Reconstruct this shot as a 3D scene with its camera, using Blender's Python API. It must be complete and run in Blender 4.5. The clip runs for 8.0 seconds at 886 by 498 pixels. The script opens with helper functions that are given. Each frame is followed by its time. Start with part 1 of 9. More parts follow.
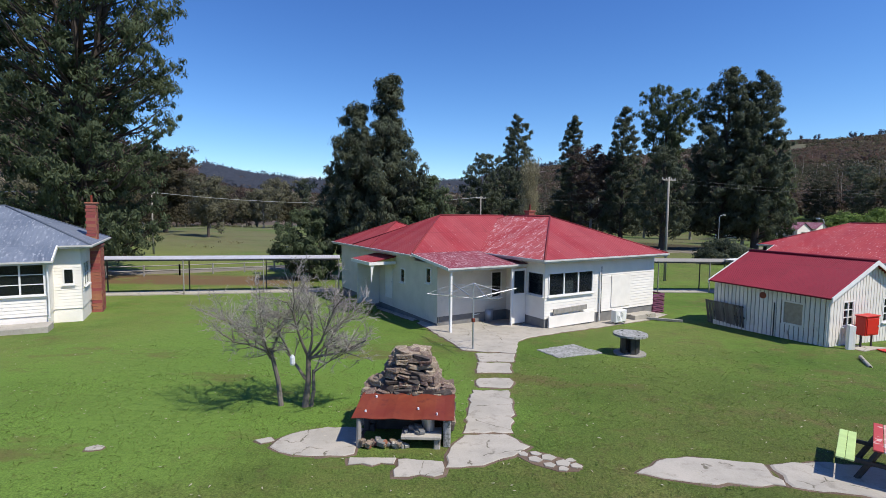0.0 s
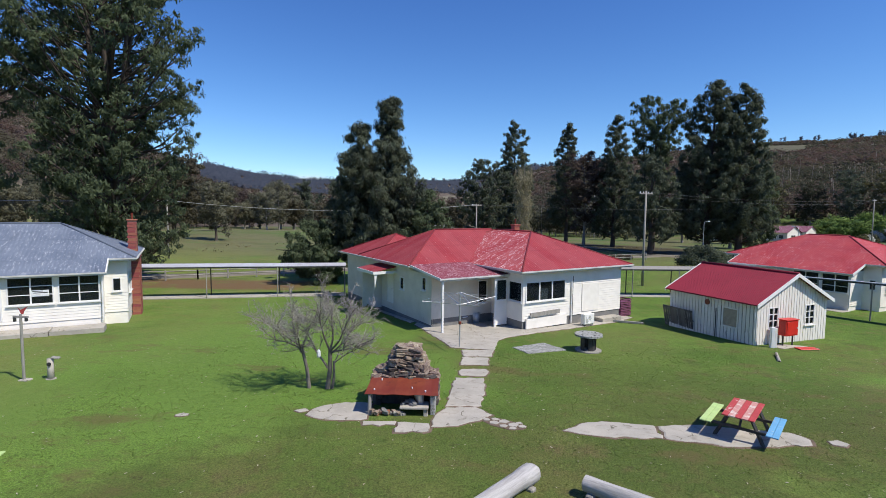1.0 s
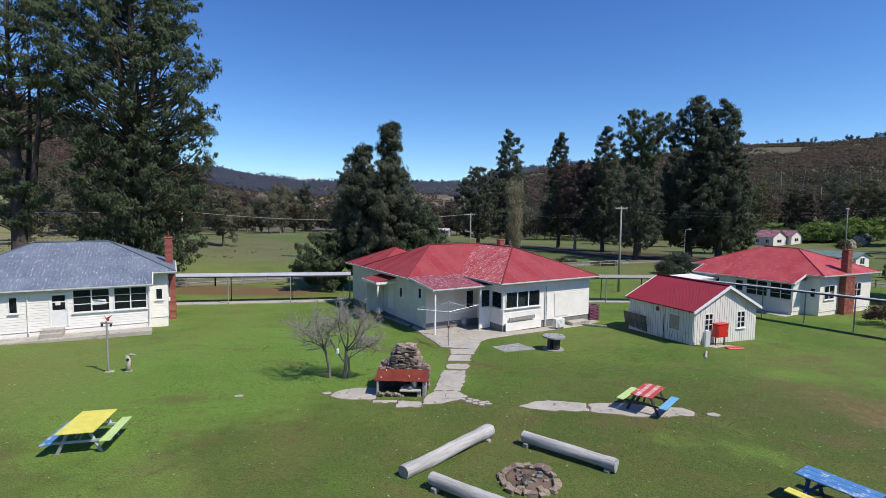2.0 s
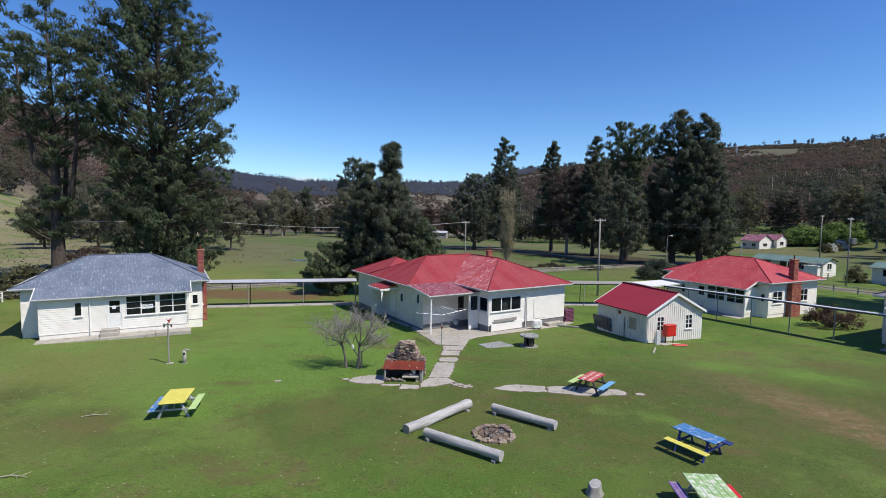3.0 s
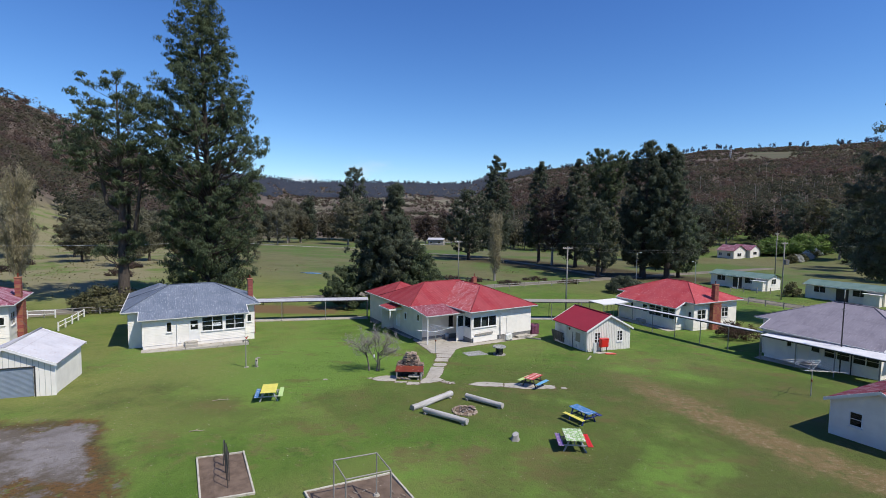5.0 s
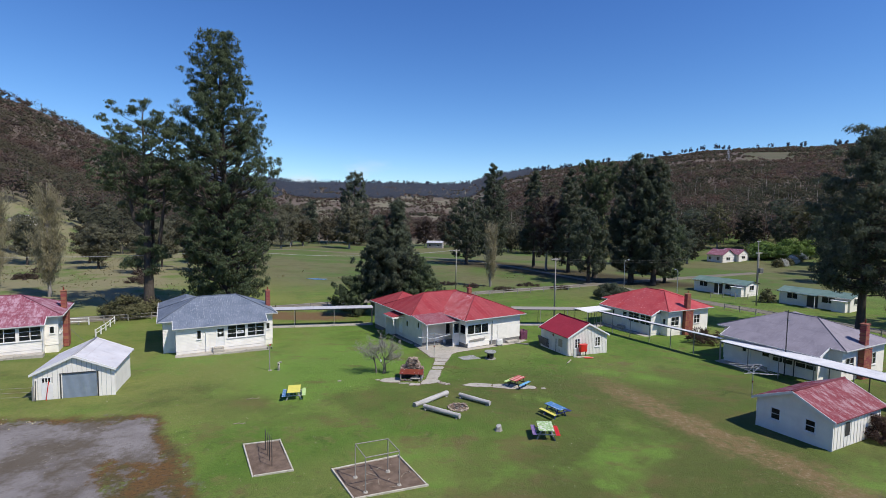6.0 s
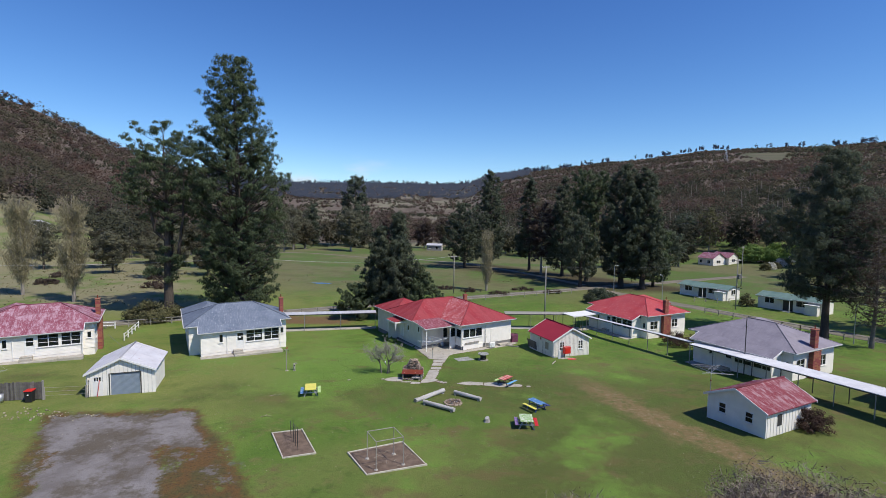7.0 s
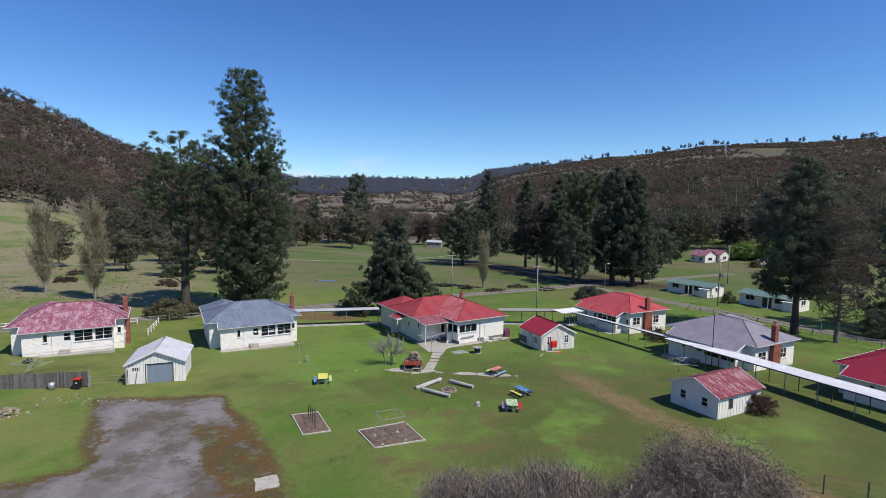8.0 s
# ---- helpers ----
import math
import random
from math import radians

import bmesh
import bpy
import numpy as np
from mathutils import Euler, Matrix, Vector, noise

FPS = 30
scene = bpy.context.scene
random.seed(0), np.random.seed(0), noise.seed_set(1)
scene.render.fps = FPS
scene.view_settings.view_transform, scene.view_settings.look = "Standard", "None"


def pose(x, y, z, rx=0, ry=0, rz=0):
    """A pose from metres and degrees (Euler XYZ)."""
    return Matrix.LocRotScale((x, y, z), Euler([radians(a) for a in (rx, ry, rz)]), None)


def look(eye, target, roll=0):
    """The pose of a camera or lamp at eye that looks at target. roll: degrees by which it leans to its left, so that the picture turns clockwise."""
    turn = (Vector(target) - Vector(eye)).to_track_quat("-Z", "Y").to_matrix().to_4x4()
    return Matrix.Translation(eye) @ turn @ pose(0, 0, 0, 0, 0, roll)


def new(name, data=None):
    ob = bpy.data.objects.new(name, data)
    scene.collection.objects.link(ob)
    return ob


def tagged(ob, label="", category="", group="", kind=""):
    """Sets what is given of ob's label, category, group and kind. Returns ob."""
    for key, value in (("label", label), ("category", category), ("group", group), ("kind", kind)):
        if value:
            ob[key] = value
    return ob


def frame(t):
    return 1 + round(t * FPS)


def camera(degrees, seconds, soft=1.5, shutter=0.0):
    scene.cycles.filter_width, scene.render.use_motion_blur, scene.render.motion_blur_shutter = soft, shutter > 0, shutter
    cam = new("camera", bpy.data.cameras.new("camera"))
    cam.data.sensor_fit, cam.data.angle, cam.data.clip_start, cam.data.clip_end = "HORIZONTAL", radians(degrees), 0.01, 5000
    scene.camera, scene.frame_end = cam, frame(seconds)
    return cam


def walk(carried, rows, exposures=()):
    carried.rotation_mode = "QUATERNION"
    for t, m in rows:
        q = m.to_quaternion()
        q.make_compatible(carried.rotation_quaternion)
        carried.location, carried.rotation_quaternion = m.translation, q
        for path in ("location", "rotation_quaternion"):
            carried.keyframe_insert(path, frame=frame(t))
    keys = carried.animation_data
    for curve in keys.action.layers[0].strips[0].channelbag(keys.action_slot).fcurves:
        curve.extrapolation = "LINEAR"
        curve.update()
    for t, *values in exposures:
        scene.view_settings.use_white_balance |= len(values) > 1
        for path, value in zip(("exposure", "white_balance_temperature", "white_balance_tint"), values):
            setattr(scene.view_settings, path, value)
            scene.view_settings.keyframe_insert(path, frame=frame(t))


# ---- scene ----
cam = camera(84.0, 8.0, 0.6)
PATH = [
    (0, (0.863, 1.302, 5.117), (0.803, 3.295, 4.965), 0.5),
    (0.5, (1.115, -0.639, 5.635), (1.053, 1.354, 5.48), 0.5),
    (1, (1.383, -2.875, 6.182), (1.322, -0.881, 6.03), 0.6),
    (1.5, (1.657, -5.379, 6.89), (1.599, -3.386, 6.741), 0.6),
    (3, (2.387, -13.857, 8.935), (2.338, -11.863, 8.789), 0.7),
    (3.5, (2.517, -16.937, 9.898), (2.472, -14.943, 9.753), 0.7),
    (4, (2.717, -20.1, 11.038), (2.673, -18.106, 10.894), 0.7),
    (4.5, (2.897, -23.346, 12.099), (2.855, -21.352, 11.955), 0.8),
    (6, (3.34, -32.832, 15.524), (3.303, -30.837, 15.379), 0.8),
    (6.5, (3.468, -35.956, 16.643), (3.433, -33.961, 16.497), 0.8),
    (7, (3.661, -38.79, 17.524), (3.626, -36.796, 17.378), 0.8),
    (7.5, (3.883, -41.756, 18.321), (3.849, -39.761, 18.173), 0.8),
    (8, (4.074, -44.563, 19.025), (4.039, -42.57, 18.859), 0.8),
]
walk(cam, [(t, look(eye, target, roll)) for t, eye, target, roll in PATH], [(0.0, 0.40), (1.5, 0.33), (4.5, 0.29), (8.0, 0.22)])

# ---- world, sun, exposure ----
SUN_AZ, SUN_EL = 121.0, 54.0
world = bpy.data.worlds.new("sky")
scene.world = world
world.use_nodes = True
wn = world.node_tree
wn.nodes.clear()
sky = wn.nodes.new("ShaderNodeTexSky")
sky.sky_type = "NISHITA"
sky.sun_disc = False
sky.sun_elevation = radians(SUN_EL)
sky.sun_rotation = radians(SUN_AZ)
sky.altitude = 400
sky.air_density = 0.9
sky.dust_density = 0.1
sky.ozone_density = 4.0
bg = wn.nodes.new("ShaderNodeBackground")
bg.inputs["Strength"].default_value = 0.136
wo = wn.nodes.new("ShaderNodeOutputWorld")
deep = wn.nodes.new("ShaderNodeHueSaturation")
deep.inputs["Saturation"].default_value = 1.18
glow = wn.nodes.new("ShaderNodeMix")
glow.data_type = "RGBA"
glow.blend_type = "MULTIPLY"
glow.inputs[0].default_value = 1.0
low_air = wn.nodes.new("ShaderNodeMix")
low_air.data_type = "RGBA"
low_air.inputs[6].default_value = (0.85, 0.90, 0.92, 1)
low_air.inputs[7].default_value = (0.81, 0.76, 0.95, 1)
wn.links.new(low_air.outputs[2], glow.inputs[7])
wn.links.new(sky.outputs[0], glow.inputs[6])
wn.links.new(glow.outputs[2], deep.inputs["Color"])
# a little fair-weather cloud low over the horizon
ray = wn.nodes.new("ShaderNodeTexCoord")
stretch = wn.nodes.new("ShaderNodeMapping")
stretch.inputs["Scale"].default_value = (1, 1, 3.2)
puff = wn.nodes.new("ShaderNodeTexNoise")
puff.inputs["Scale"].default_value = 5.0
puff.inputs["Detail"].default_value = 6.0
high = wn.nodes.new("ShaderNodeSeparateXYZ")
band = wn.nodes.new("ShaderNodeMapRange")
band.interpolation_type = "SMOOTHSTEP"
band.inputs["From Min"].default_value, band.inputs["From Max"].default_value = 0.12, 0.05
some = wn.nodes.new("ShaderNodeMapRange")
some.interpolation_type = "SMOOTHSTEP"
some.inputs["From Min"].default_value, some.inputs["From Max"].default_value = 0.52, 0.70
both = wn.nodes.new("ShaderNodeMath")
both.operation = "MULTIPLY"
cloud = wn.nodes.new("ShaderNodeMix")
cloud.data_type = "RGBA"
cloud.inputs[7].default_value = (4.6, 5.0, 5.6, 1)
wn.links.new(ray.outputs["Generated"], stretch.inputs["Vector"])
wn.links.new(stretch.outputs[0], puff.inputs["Vector"])
wn.links.new(ray.outputs["Generated"], high.inputs[0])
wn.links.new(high.outputs[2], band.inputs["Value"])
climb = wn.nodes.new("ShaderNodeMapRange")
climb.inputs["From Max"].default_value = 0.55
wn.links.new(high.outputs[2], climb.inputs["Value"])
wn.links.new(climb.outputs[0], low_air.inputs[0])
wn.links.new(puff.outputs["Fac"], some.inputs["Value"])
wn.links.new(band.outputs[0], both.inputs[0])
wn.links.new(some.outputs[0], both.inputs[1])
wn.links.new(both.outputs[0], cloud.inputs[0])
wn.links.new(deep.outputs[0], cloud.inputs[6])
wn.links.new(cloud.outputs[2], bg.inputs["Color"])
wn.links.new(bg.outputs[0], wo.inputs["Surface"])
sun = new("sun", bpy.data.lights.new("sun", "SUN"))
sun.data.energy = 3.9
sun.data.angle = radians(0.53)
sun.data.color = (1.0, 0.945, 0.85)
az, el = radians(SUN_AZ), radians(SUN_EL)
sun.matrix_world = look((math.sin(az) * math.cos(el) * 80, math.cos(az) * math.cos(el) * 80, math.sin(el) * 80), (0, 0, 0))
scene.view_settings.exposure = 0.3

# ---- helpers of this scene ----


class Geo:
    """Collects vertices, faces, and a place on the surface (u, v) for each face corner."""

    def __init__(self):
        self.v, self.f, self.uv, self.mi = [], [], [], []

    def add(self, verts, faces, uvs=None, mi=0):
        k = len(self.v)
        self.v += [tuple(p) for p in verts]
        for i, fc in enumerate(faces):
            self.f.append([k + j for j in fc])
            self.uv.append(uvs[i] if uvs else [(0, 0)] * len(fc))
            self.mi.append(mi)
        return self

    def box(self, x0, y0, z0, x1, y1, z1, m=None, mi=0):
        p = [(x, y, z) for z in (z0, z1) for y in (y0, y1) for x in (x0, x1)]
        if m:
            p = [m @ Vector(q) for q in p]
        return self.add(p, [(0, 2, 3, 1), (4, 5, 7, 6), (0, 1, 5, 4), (2, 6, 7, 3), (0, 4, 6, 2), (1, 3, 7, 5)], None, mi)

    def cbox(self, x0, y0, z0, x1, y1, z1, c=0.01, m=None, mi=0):
        """A box with its edges cut off by c."""
        bm = bmesh.new()
        bmesh.ops.create_cube(bm, size=1)
        bmesh.ops.scale(bm, vec=(x1 - x0, y1 - y0, z1 - z0), verts=bm.verts)
        bmesh.ops.translate(bm, vec=((x0 + x1) / 2, (y0 + y1) / 2, (z0 + z1) / 2), verts=bm.verts)
        bmesh.ops.bevel(bm, geom=bm.edges[:], offset=c, segments=1, affect="EDGES", profile=0.5)
        if m:
            bm.transform(m)
        self.bm(bm, mi)
        return self

    def bm(self, bm, mi=0):
        bm.verts.index_update()
        self.add([v.co[:] for v in bm.verts], [[v.index for v in f.verts] for f in bm.faces], None, mi)
        bm.free()
        return self

    def quad(self, a, b, c, d, uv=None, mi=0):
        return self.add([a, b, c, d], [(0, 1, 2, 3)], [uv] if uv else None, mi)

    def tube(self, pts, rad, n=6, cap=True, mi=0):
        pts = [Vector(p) for p in pts]
        if not hasattr(rad, "__len__"):
            rad = [rad] * len(pts)
        rings, faces = [], []
        side = None
        for i, p in enumerate(pts):
            d = (pts[min(i + 1, len(pts) - 1)] - pts[max(i - 1, 0)])
            d = d.normalized() if d.length > 1e-9 else Vector((0, 0, 1))
            if side is None:
                side = d.cross(Vector((0, 0, 1)) if abs(d.z) < 0.9 else Vector((1, 0, 0))).normalized()
            else:
                side = (side - d * side.dot(d)).normalized()
            o = d.cross(side)
            for j in range(n):
                a = 2 * math.pi * j / n
                rings.append(p + rad[i] * (math.cos(a) * side + math.sin(a) * o))
        for i in range(len(pts) - 1):
            for j in range(n):
                faces.append((i * n + j, i * n + (j + 1) % n, (i + 1) * n + (j + 1) % n, (i + 1) * n + j))
        if cap:
            faces.append(tuple(range(n - 1, -1, -1)))
            faces.append(tuple((len(pts) - 1) * n + j for j in range(n)))
        return self.add(rings, faces, None, mi)

    def mesh(self, name, smooth=False, weld=False):
        me = bpy.data.meshes.new(name)
        me.from_pydata(self.v, [], self.f)
        if weld:
            bm = bmesh.new()
            bm.from_mesh(me)
            bmesh.ops.remove_doubles(bm, verts=bm.verts[:], dist=1e-4)
            bm.to_mesh(me)
            bm.free()
            return me
        lay = me.uv_layers.new(name="uv")
        lay.data.foreach_set("uv", [c for fc in self.uv for p in fc for c in p])
        if any(self.mi):
            me.polygons.foreach_set("material_index", self.mi)
        if smooth:
            me.polygons.foreach_set("use_smooth", [True] * len(me.polygons))
        me.validate()
        me.update()
        return me


def mesh_np(name, verts, faces):
    """A mesh from arrays: verts (n, 3), faces (m, k) of one size."""
    me = bpy.data.meshes.new(name)
    m, k = faces.shape
    me.vertices.add(len(verts))
    me.vertices.foreach_set("co", np.ascontiguousarray(verts, dtype=np.float32).ravel())
    me.loops.add(m * k)
    me.loops.foreach_set("vertex_index", np.ascontiguousarray(faces, dtype=np.int32).ravel())
    me.polygons.add(m)
    me.polygons.foreach_set("loop_start", np.arange(0, m * k, k, dtype=np.int32))
    me.update(calc_edges=True)
    return me


def part(name, geo, material, parent=None, label="", smooth=False):
    """Links a Geo or a mesh as one mesh object under a thing or a part."""
    me = geo.mesh(name, smooth) if isinstance(geo, Geo) else geo
    for mt in material if isinstance(material, (list, tuple)) else [material]:
        me.materials.append(mt)
    ob = new(name, me)
    ob.parent = parent
    if label:
        tagged(ob, label)
    return ob


def thing(name, m, label, category, group="", kind=""):
    """An Empty at the base of a thing, which its parts hang on."""
    ob = new(name)
    ob.empty_display_size = 0.3
    ob.matrix_world = m
    return tagged(ob, label, category, group, kind)


def lerp(v, pts):
    if v <= pts[0][0]:
        return pts[0][1]
    for (a, b), (c, d) in zip(pts, pts[1:]):
        if v <= c:
            return b + (d - b) * (v - a) / (c - a)
    return pts[-1][1]


def clamp(v):
    return min(max(v, 0.0), 1.0)


NEAR = ((-70, 1.0), (-15, 0.7), (-5, 0.45), (5, 0.25), (12, -0.02), (20, -0.45), (28, -0.75), (36, -1.1), (50, -1.25), (90, -1.6),
        (120, -1.9), (160, -2.8), (240, -5.0), (400, -6))
# the skyline round the valley: bearing in degrees, slope up to it, its distance, where the hill begins
SKY = ((-180, 0.061, 1500, 500), (-90, 0.181, 900, 200), (-60, 0.201, 950, 170), (-42, 0.166, 1000, 170), (-38, 0.137, 1050, 190),
       (-34, 0.101, 1150, 220), (-29, 0.075, 1400, 300), (-24, 0.058, 2000, 500), (-17.5, 0.051, 3200, 900), (-10, 0.054, 3400, 900), (0, 0.055, 3500, 900),
       (2, 0.056, 3500, 800), (4.4, 0.076, 3500, 500), (9.5, 0.085, 3500, 330), (15.6, 0.097, 3500, 280), (21.4, 0.107, 3600, 250),
       (26.7, 0.118, 3600, 230), (31.5, 0.116, 3600, 230), (36, 0.115, 3600, 220), (42, 0.116, 3500, 200), (60, 0.121, 3000, 180), (90, 0.121, 2000, 200), (180, 0.061, 1500, 500))
EYE0 = (3.0, -35.0, 17.0)


def near_ground(x, y):
    z = lerp(y, NEAR)
    z += clamp((y - 32) / 20) * 1.6 * clamp((-x - 30) / 35)
    z += clamp((26 - y) / 20) * (0.15 * clamp((x - 14) / 14) + 0.6 * clamp((-x - 14) / 30))
    return z


def ground(x, y):
    z = near_ground(x, y)
    dx, dy = x - EYE0[0], y - EYE0[1]
    r = math.hypot(dx, dy)
    if r < 150:
        return z
    b = math.degrees(math.atan2(dx, dy))
    slope, far, foot = (lerp(b, [(q[0], q[i]) for q in SKY]) for i in (1, 2, 3))
    top = EYE0[2] + far * slope
    k = (r - foot) / (far - foot)
    if k <= 0:
        return z
    n = noise.noise((x / 260, y / 260, 0)) * 14 * clamp(k * 3) + noise.noise((x / 90, y / 90, 5)) * 4 * clamp(k * 4)
    if k < 1:
        return z + (top - z) * k ** (1.25 - 0.25 * clamp((b - 2) / 6)) + n * (1 - 0.6 * k)
    return top - (r - far) * 0.04 + n * 0.4


def cards(cen, length, width, rng, lift=0.0, face=None):
    """Small flat leaves at the places cen, turned towards face where it is given: vertices and faces."""
    n = len(cen)
    d = rng.normal(size=(n, 3))
    d[:, 2] = d[:, 2] * 0.7 + lift
    if face is not None:
        d -= face * (d * face).sum(1)[:, None]
    d /= np.linalg.norm(d, axis=1)[:, None] + 1e-9
    o = rng.normal(size=(n, 3)) if face is None else np.cross(face, d)
    o -= d * (o * d).sum(1)[:, None]
    o /= np.linalg.norm(o, axis=1)[:, None] + 1e-9
    ln = (length * rng.uniform(0.6, 1.3, n))[:, None] * 0.5
    wd = (width * rng.uniform(0.7, 1.3, n))[:, None] * 0.5
    v = np.stack([cen - d * ln - o * wd * 0.6, cen - d * ln * 0.2 + o * wd, cen + d * ln, cen + d * ln * 0.1 - o * wd], axis=1).reshape(-1, 3)
    return v, np.arange(4 * n).reshape(n, 4)

# ---- materials ----


class Nodes:
    def __init__(self, name):
        self.mt = bpy.data.materials.new(name)
        self.mt.use_nodes = True
        self.t = self.mt.node_tree
        self.b = self.t.nodes["Principled BSDF"]

    def n(self, kind, **kw):
        nd = self.t.nodes.new(kind)
        for k, v in kw.items():
            if k in nd.inputs:
                nd.inputs[k].default_value = v
        return nd

    def ln(self, a, b):
        self.t.links.new(a, b)

    def math(self, op, a, b=None, cl=False):
        nd = self.t.nodes.new("ShaderNodeMath")
        nd.operation = op
        nd.use_clamp = cl
        for i, q in enumerate((a, b)):
            if q is None:
                continue
            if isinstance(q, (int, float)):
                nd.inputs[i].default_value = q
            else:
                self.ln(q, nd.inputs[i])
        return nd.outputs[0]

    def mix(self, fac, a, b, blend="MIX"):
        nd = self.t.nodes.new("ShaderNodeMix")
        nd.data_type = "RGBA"
        nd.blend_type = blend
        for i, q in ((0, fac), (6, a), (7, b)):
            if isinstance(q, (int, float)):
                nd.inputs[i].default_value = q
            elif isinstance(q, tuple):
                nd.inputs[i].default_value = (*q[:3], 1)
            else:
                self.ln(q, nd.inputs[i])
        return nd.outputs[2]

    def coord(self, kind="Object"):
        return self.t.nodes.new("ShaderNodeTexCoord").outputs[kind]

    def noise(self, vec, scale, detail=4.0, rough=0.55, stretch=None):
        if stretch:
            mp = self.t.nodes.new("ShaderNodeMapping")
            mp.inputs["Scale"].default_value = stretch
            self.ln(vec, mp.inputs["Vector"])
            vec = mp.outputs[0]
        nd = self.n("ShaderNodeTexNoise", Scale=scale, Detail=detail, Roughness=rough)
        self.ln(vec, nd.inputs["Vector"])
        return nd.outputs["Fac"]

    def ramp(self, fac, lo, hi):
        nd = self.t.nodes.new("ShaderNodeMapRange")
        nd.interpolation_type = "SMOOTHSTEP"
        nd.inputs["From Min"].default_value = lo
        nd.inputs["From Max"].default_value = hi
        self.ln(fac, nd.inputs["Value"])
        return nd.outputs[0]

    def bump(self, height, strength=0.4, dist=0.02):
        nd = self.n("ShaderNodeBump", Strength=strength, Distance=dist)
        self.ln(height, nd.inputs["Height"])
        self.ln(nd.outputs[0], self.b.inputs["Normal"])

    def done(self, color, rough=0.8, metal=0.0, spec=0.35):
        if isinstance(color, tuple):
            self.b.inputs["Base Color"].default_value = (*color, 1)
        else:
            self.ln(color, self.b.inputs["Base Color"])
        if isinstance(rough, (int, float)):
            self.b.inputs["Roughness"].default_value = rough
        else:
            self.ln(rough, self.b.inputs["Roughness"])
        self.b.inputs["Metallic"].default_value = metal
        self.b.inputs["Specular IOR Level"].default_value = spec
        return self.mt


def surface(name, c1, c2, scale=2.0, fine=30.0, rough=0.8, bump=0.3, dist=0.01, metal=0.0, rand="", ra=0.7, c3=None, lo=0.55, hi=0.75, spot=6.0, stretch=None, spec=0.3):
    """Two tones at two scales, with an optional third colour in patches."""
    s = Nodes(name)
    p = s.coord()
    a = s.ramp(s.noise(p, scale, 4, 0.6, stretch), 0.3, 0.7)
    f = s.noise(p, fine, 3, 0.6, stretch)
    col = s.mix(a, c1, c2)
    col = s.mix(0.35, col, s.mix(f, (0.35, 0.35, 0.35), (0.65, 0.65, 0.65)), "OVERLAY")
    if c3:
        col = s.mix(s.ramp(s.noise(p, spot, 5, 0.65, stretch), lo, hi), col, c3)
    if rand:
        if rand == "object":
            r = s.t.nodes.new("ShaderNodeObjectInfo").outputs["Random"]
        else:
            r = s.t.nodes.new("ShaderNodeNewGeometry").outputs["Random Per Island"]
        hv = s.n("ShaderNodeHueSaturation", Saturation=1.0)
        s.ln(s.math("ADD", s.math("MULTIPLY", r, ra), 1.0 - ra / 2), hv.inputs["Value"])
        s.ln(s.math("ADD", s.math("MULTIPLY", r, 0.05), 0.475), hv.inputs["Hue"])
        s.ln(col, hv.inputs["Color"])
        col = hv.outputs[0]
    s.bump(f, bump, dist)
    return s.done(col, rough, metal, spec)


def roof_paint(name, c1, c2, wear, lo, hi, rough=0.6, pitch=0.19, streak=1.0, rib=0.5, blotch=0.0):
    """Painted corrugated iron: ribs up the slope, sheet laps, worn streaks. Uses metres along the eave and up the slope."""
    s = Nodes(name)
    uv = s.coord("UV")
    sep = s.t.nodes.new("ShaderNodeSeparateXYZ")
    s.ln(uv, sep.inputs[0])
    u, v = sep.outputs[0], sep.outputs[1]
    ribs = s.math("SINE", s.math("MULTIPLY", u, 2 * math.pi / pitch))
    big = s.noise(uv, 0.5, 4, 0.6)
    sheet = s.n("ShaderNodeTexWhiteNoise")
    sheet.noise_dimensions = "1D"
    s.ln(s.math("FLOOR", s.math("MULTIPLY", u, 1 / 0.76)), sheet.inputs["W"])
    col = s.mix(s.ramp(big, 0.3, 0.7), c1, c2)
    col = s.mix(s.math("MULTIPLY", sheet.outputs["Value"], 0.07), col, wear)
    flake = s.noise(uv, 9.0, 5, 0.72, (1.0, 0.3, 1))
    col = s.mix(s.math("MULTIPLY", s.ramp(flake, lo + 0.02, hi), 0.8), col, wear)
    st = s.noise(uv, 3.2, 6, 0.72, (2.4, 0.55 * streak, 1))
    col = s.mix(s.ramp(st, lo, hi), col, wear)
    if blotch:
        col = s.mix(s.math("MULTIPLY", s.ramp(s.noise(uv, 1.1, 7, 0.72, (1.6, 0.7, 1)), 0.47, 0.60), blotch), col, wear)
    grime = s.noise(uv, 1.3, 5, 0.7, (1.5, 0.4, 1))
    col = s.mix(s.math("MULTIPLY", s.ramp(grime, 0.5, 0.75), 0.35), col, tuple(q * 0.45 for q in c1))
    lap = s.ramp(s.math("ABSOLUTE", s.math("SUBTRACT", s.math("FRACT", s.math("MULTIPLY", v, 1 / 2.4)), 0.5)), 0.492, 0.498)
    col = s.mix(s.math("MULTIPLY", lap, 0.5), col, tuple(q * 0.4 for q in c1))
    s.bump(s.math("ADD", s.math("MULTIPLY", ribs, rib), s.math("MULTIPLY", big, 0.6)), 0.55, 0.02)
    return s.done(col, rough, 0.0, 0.2)


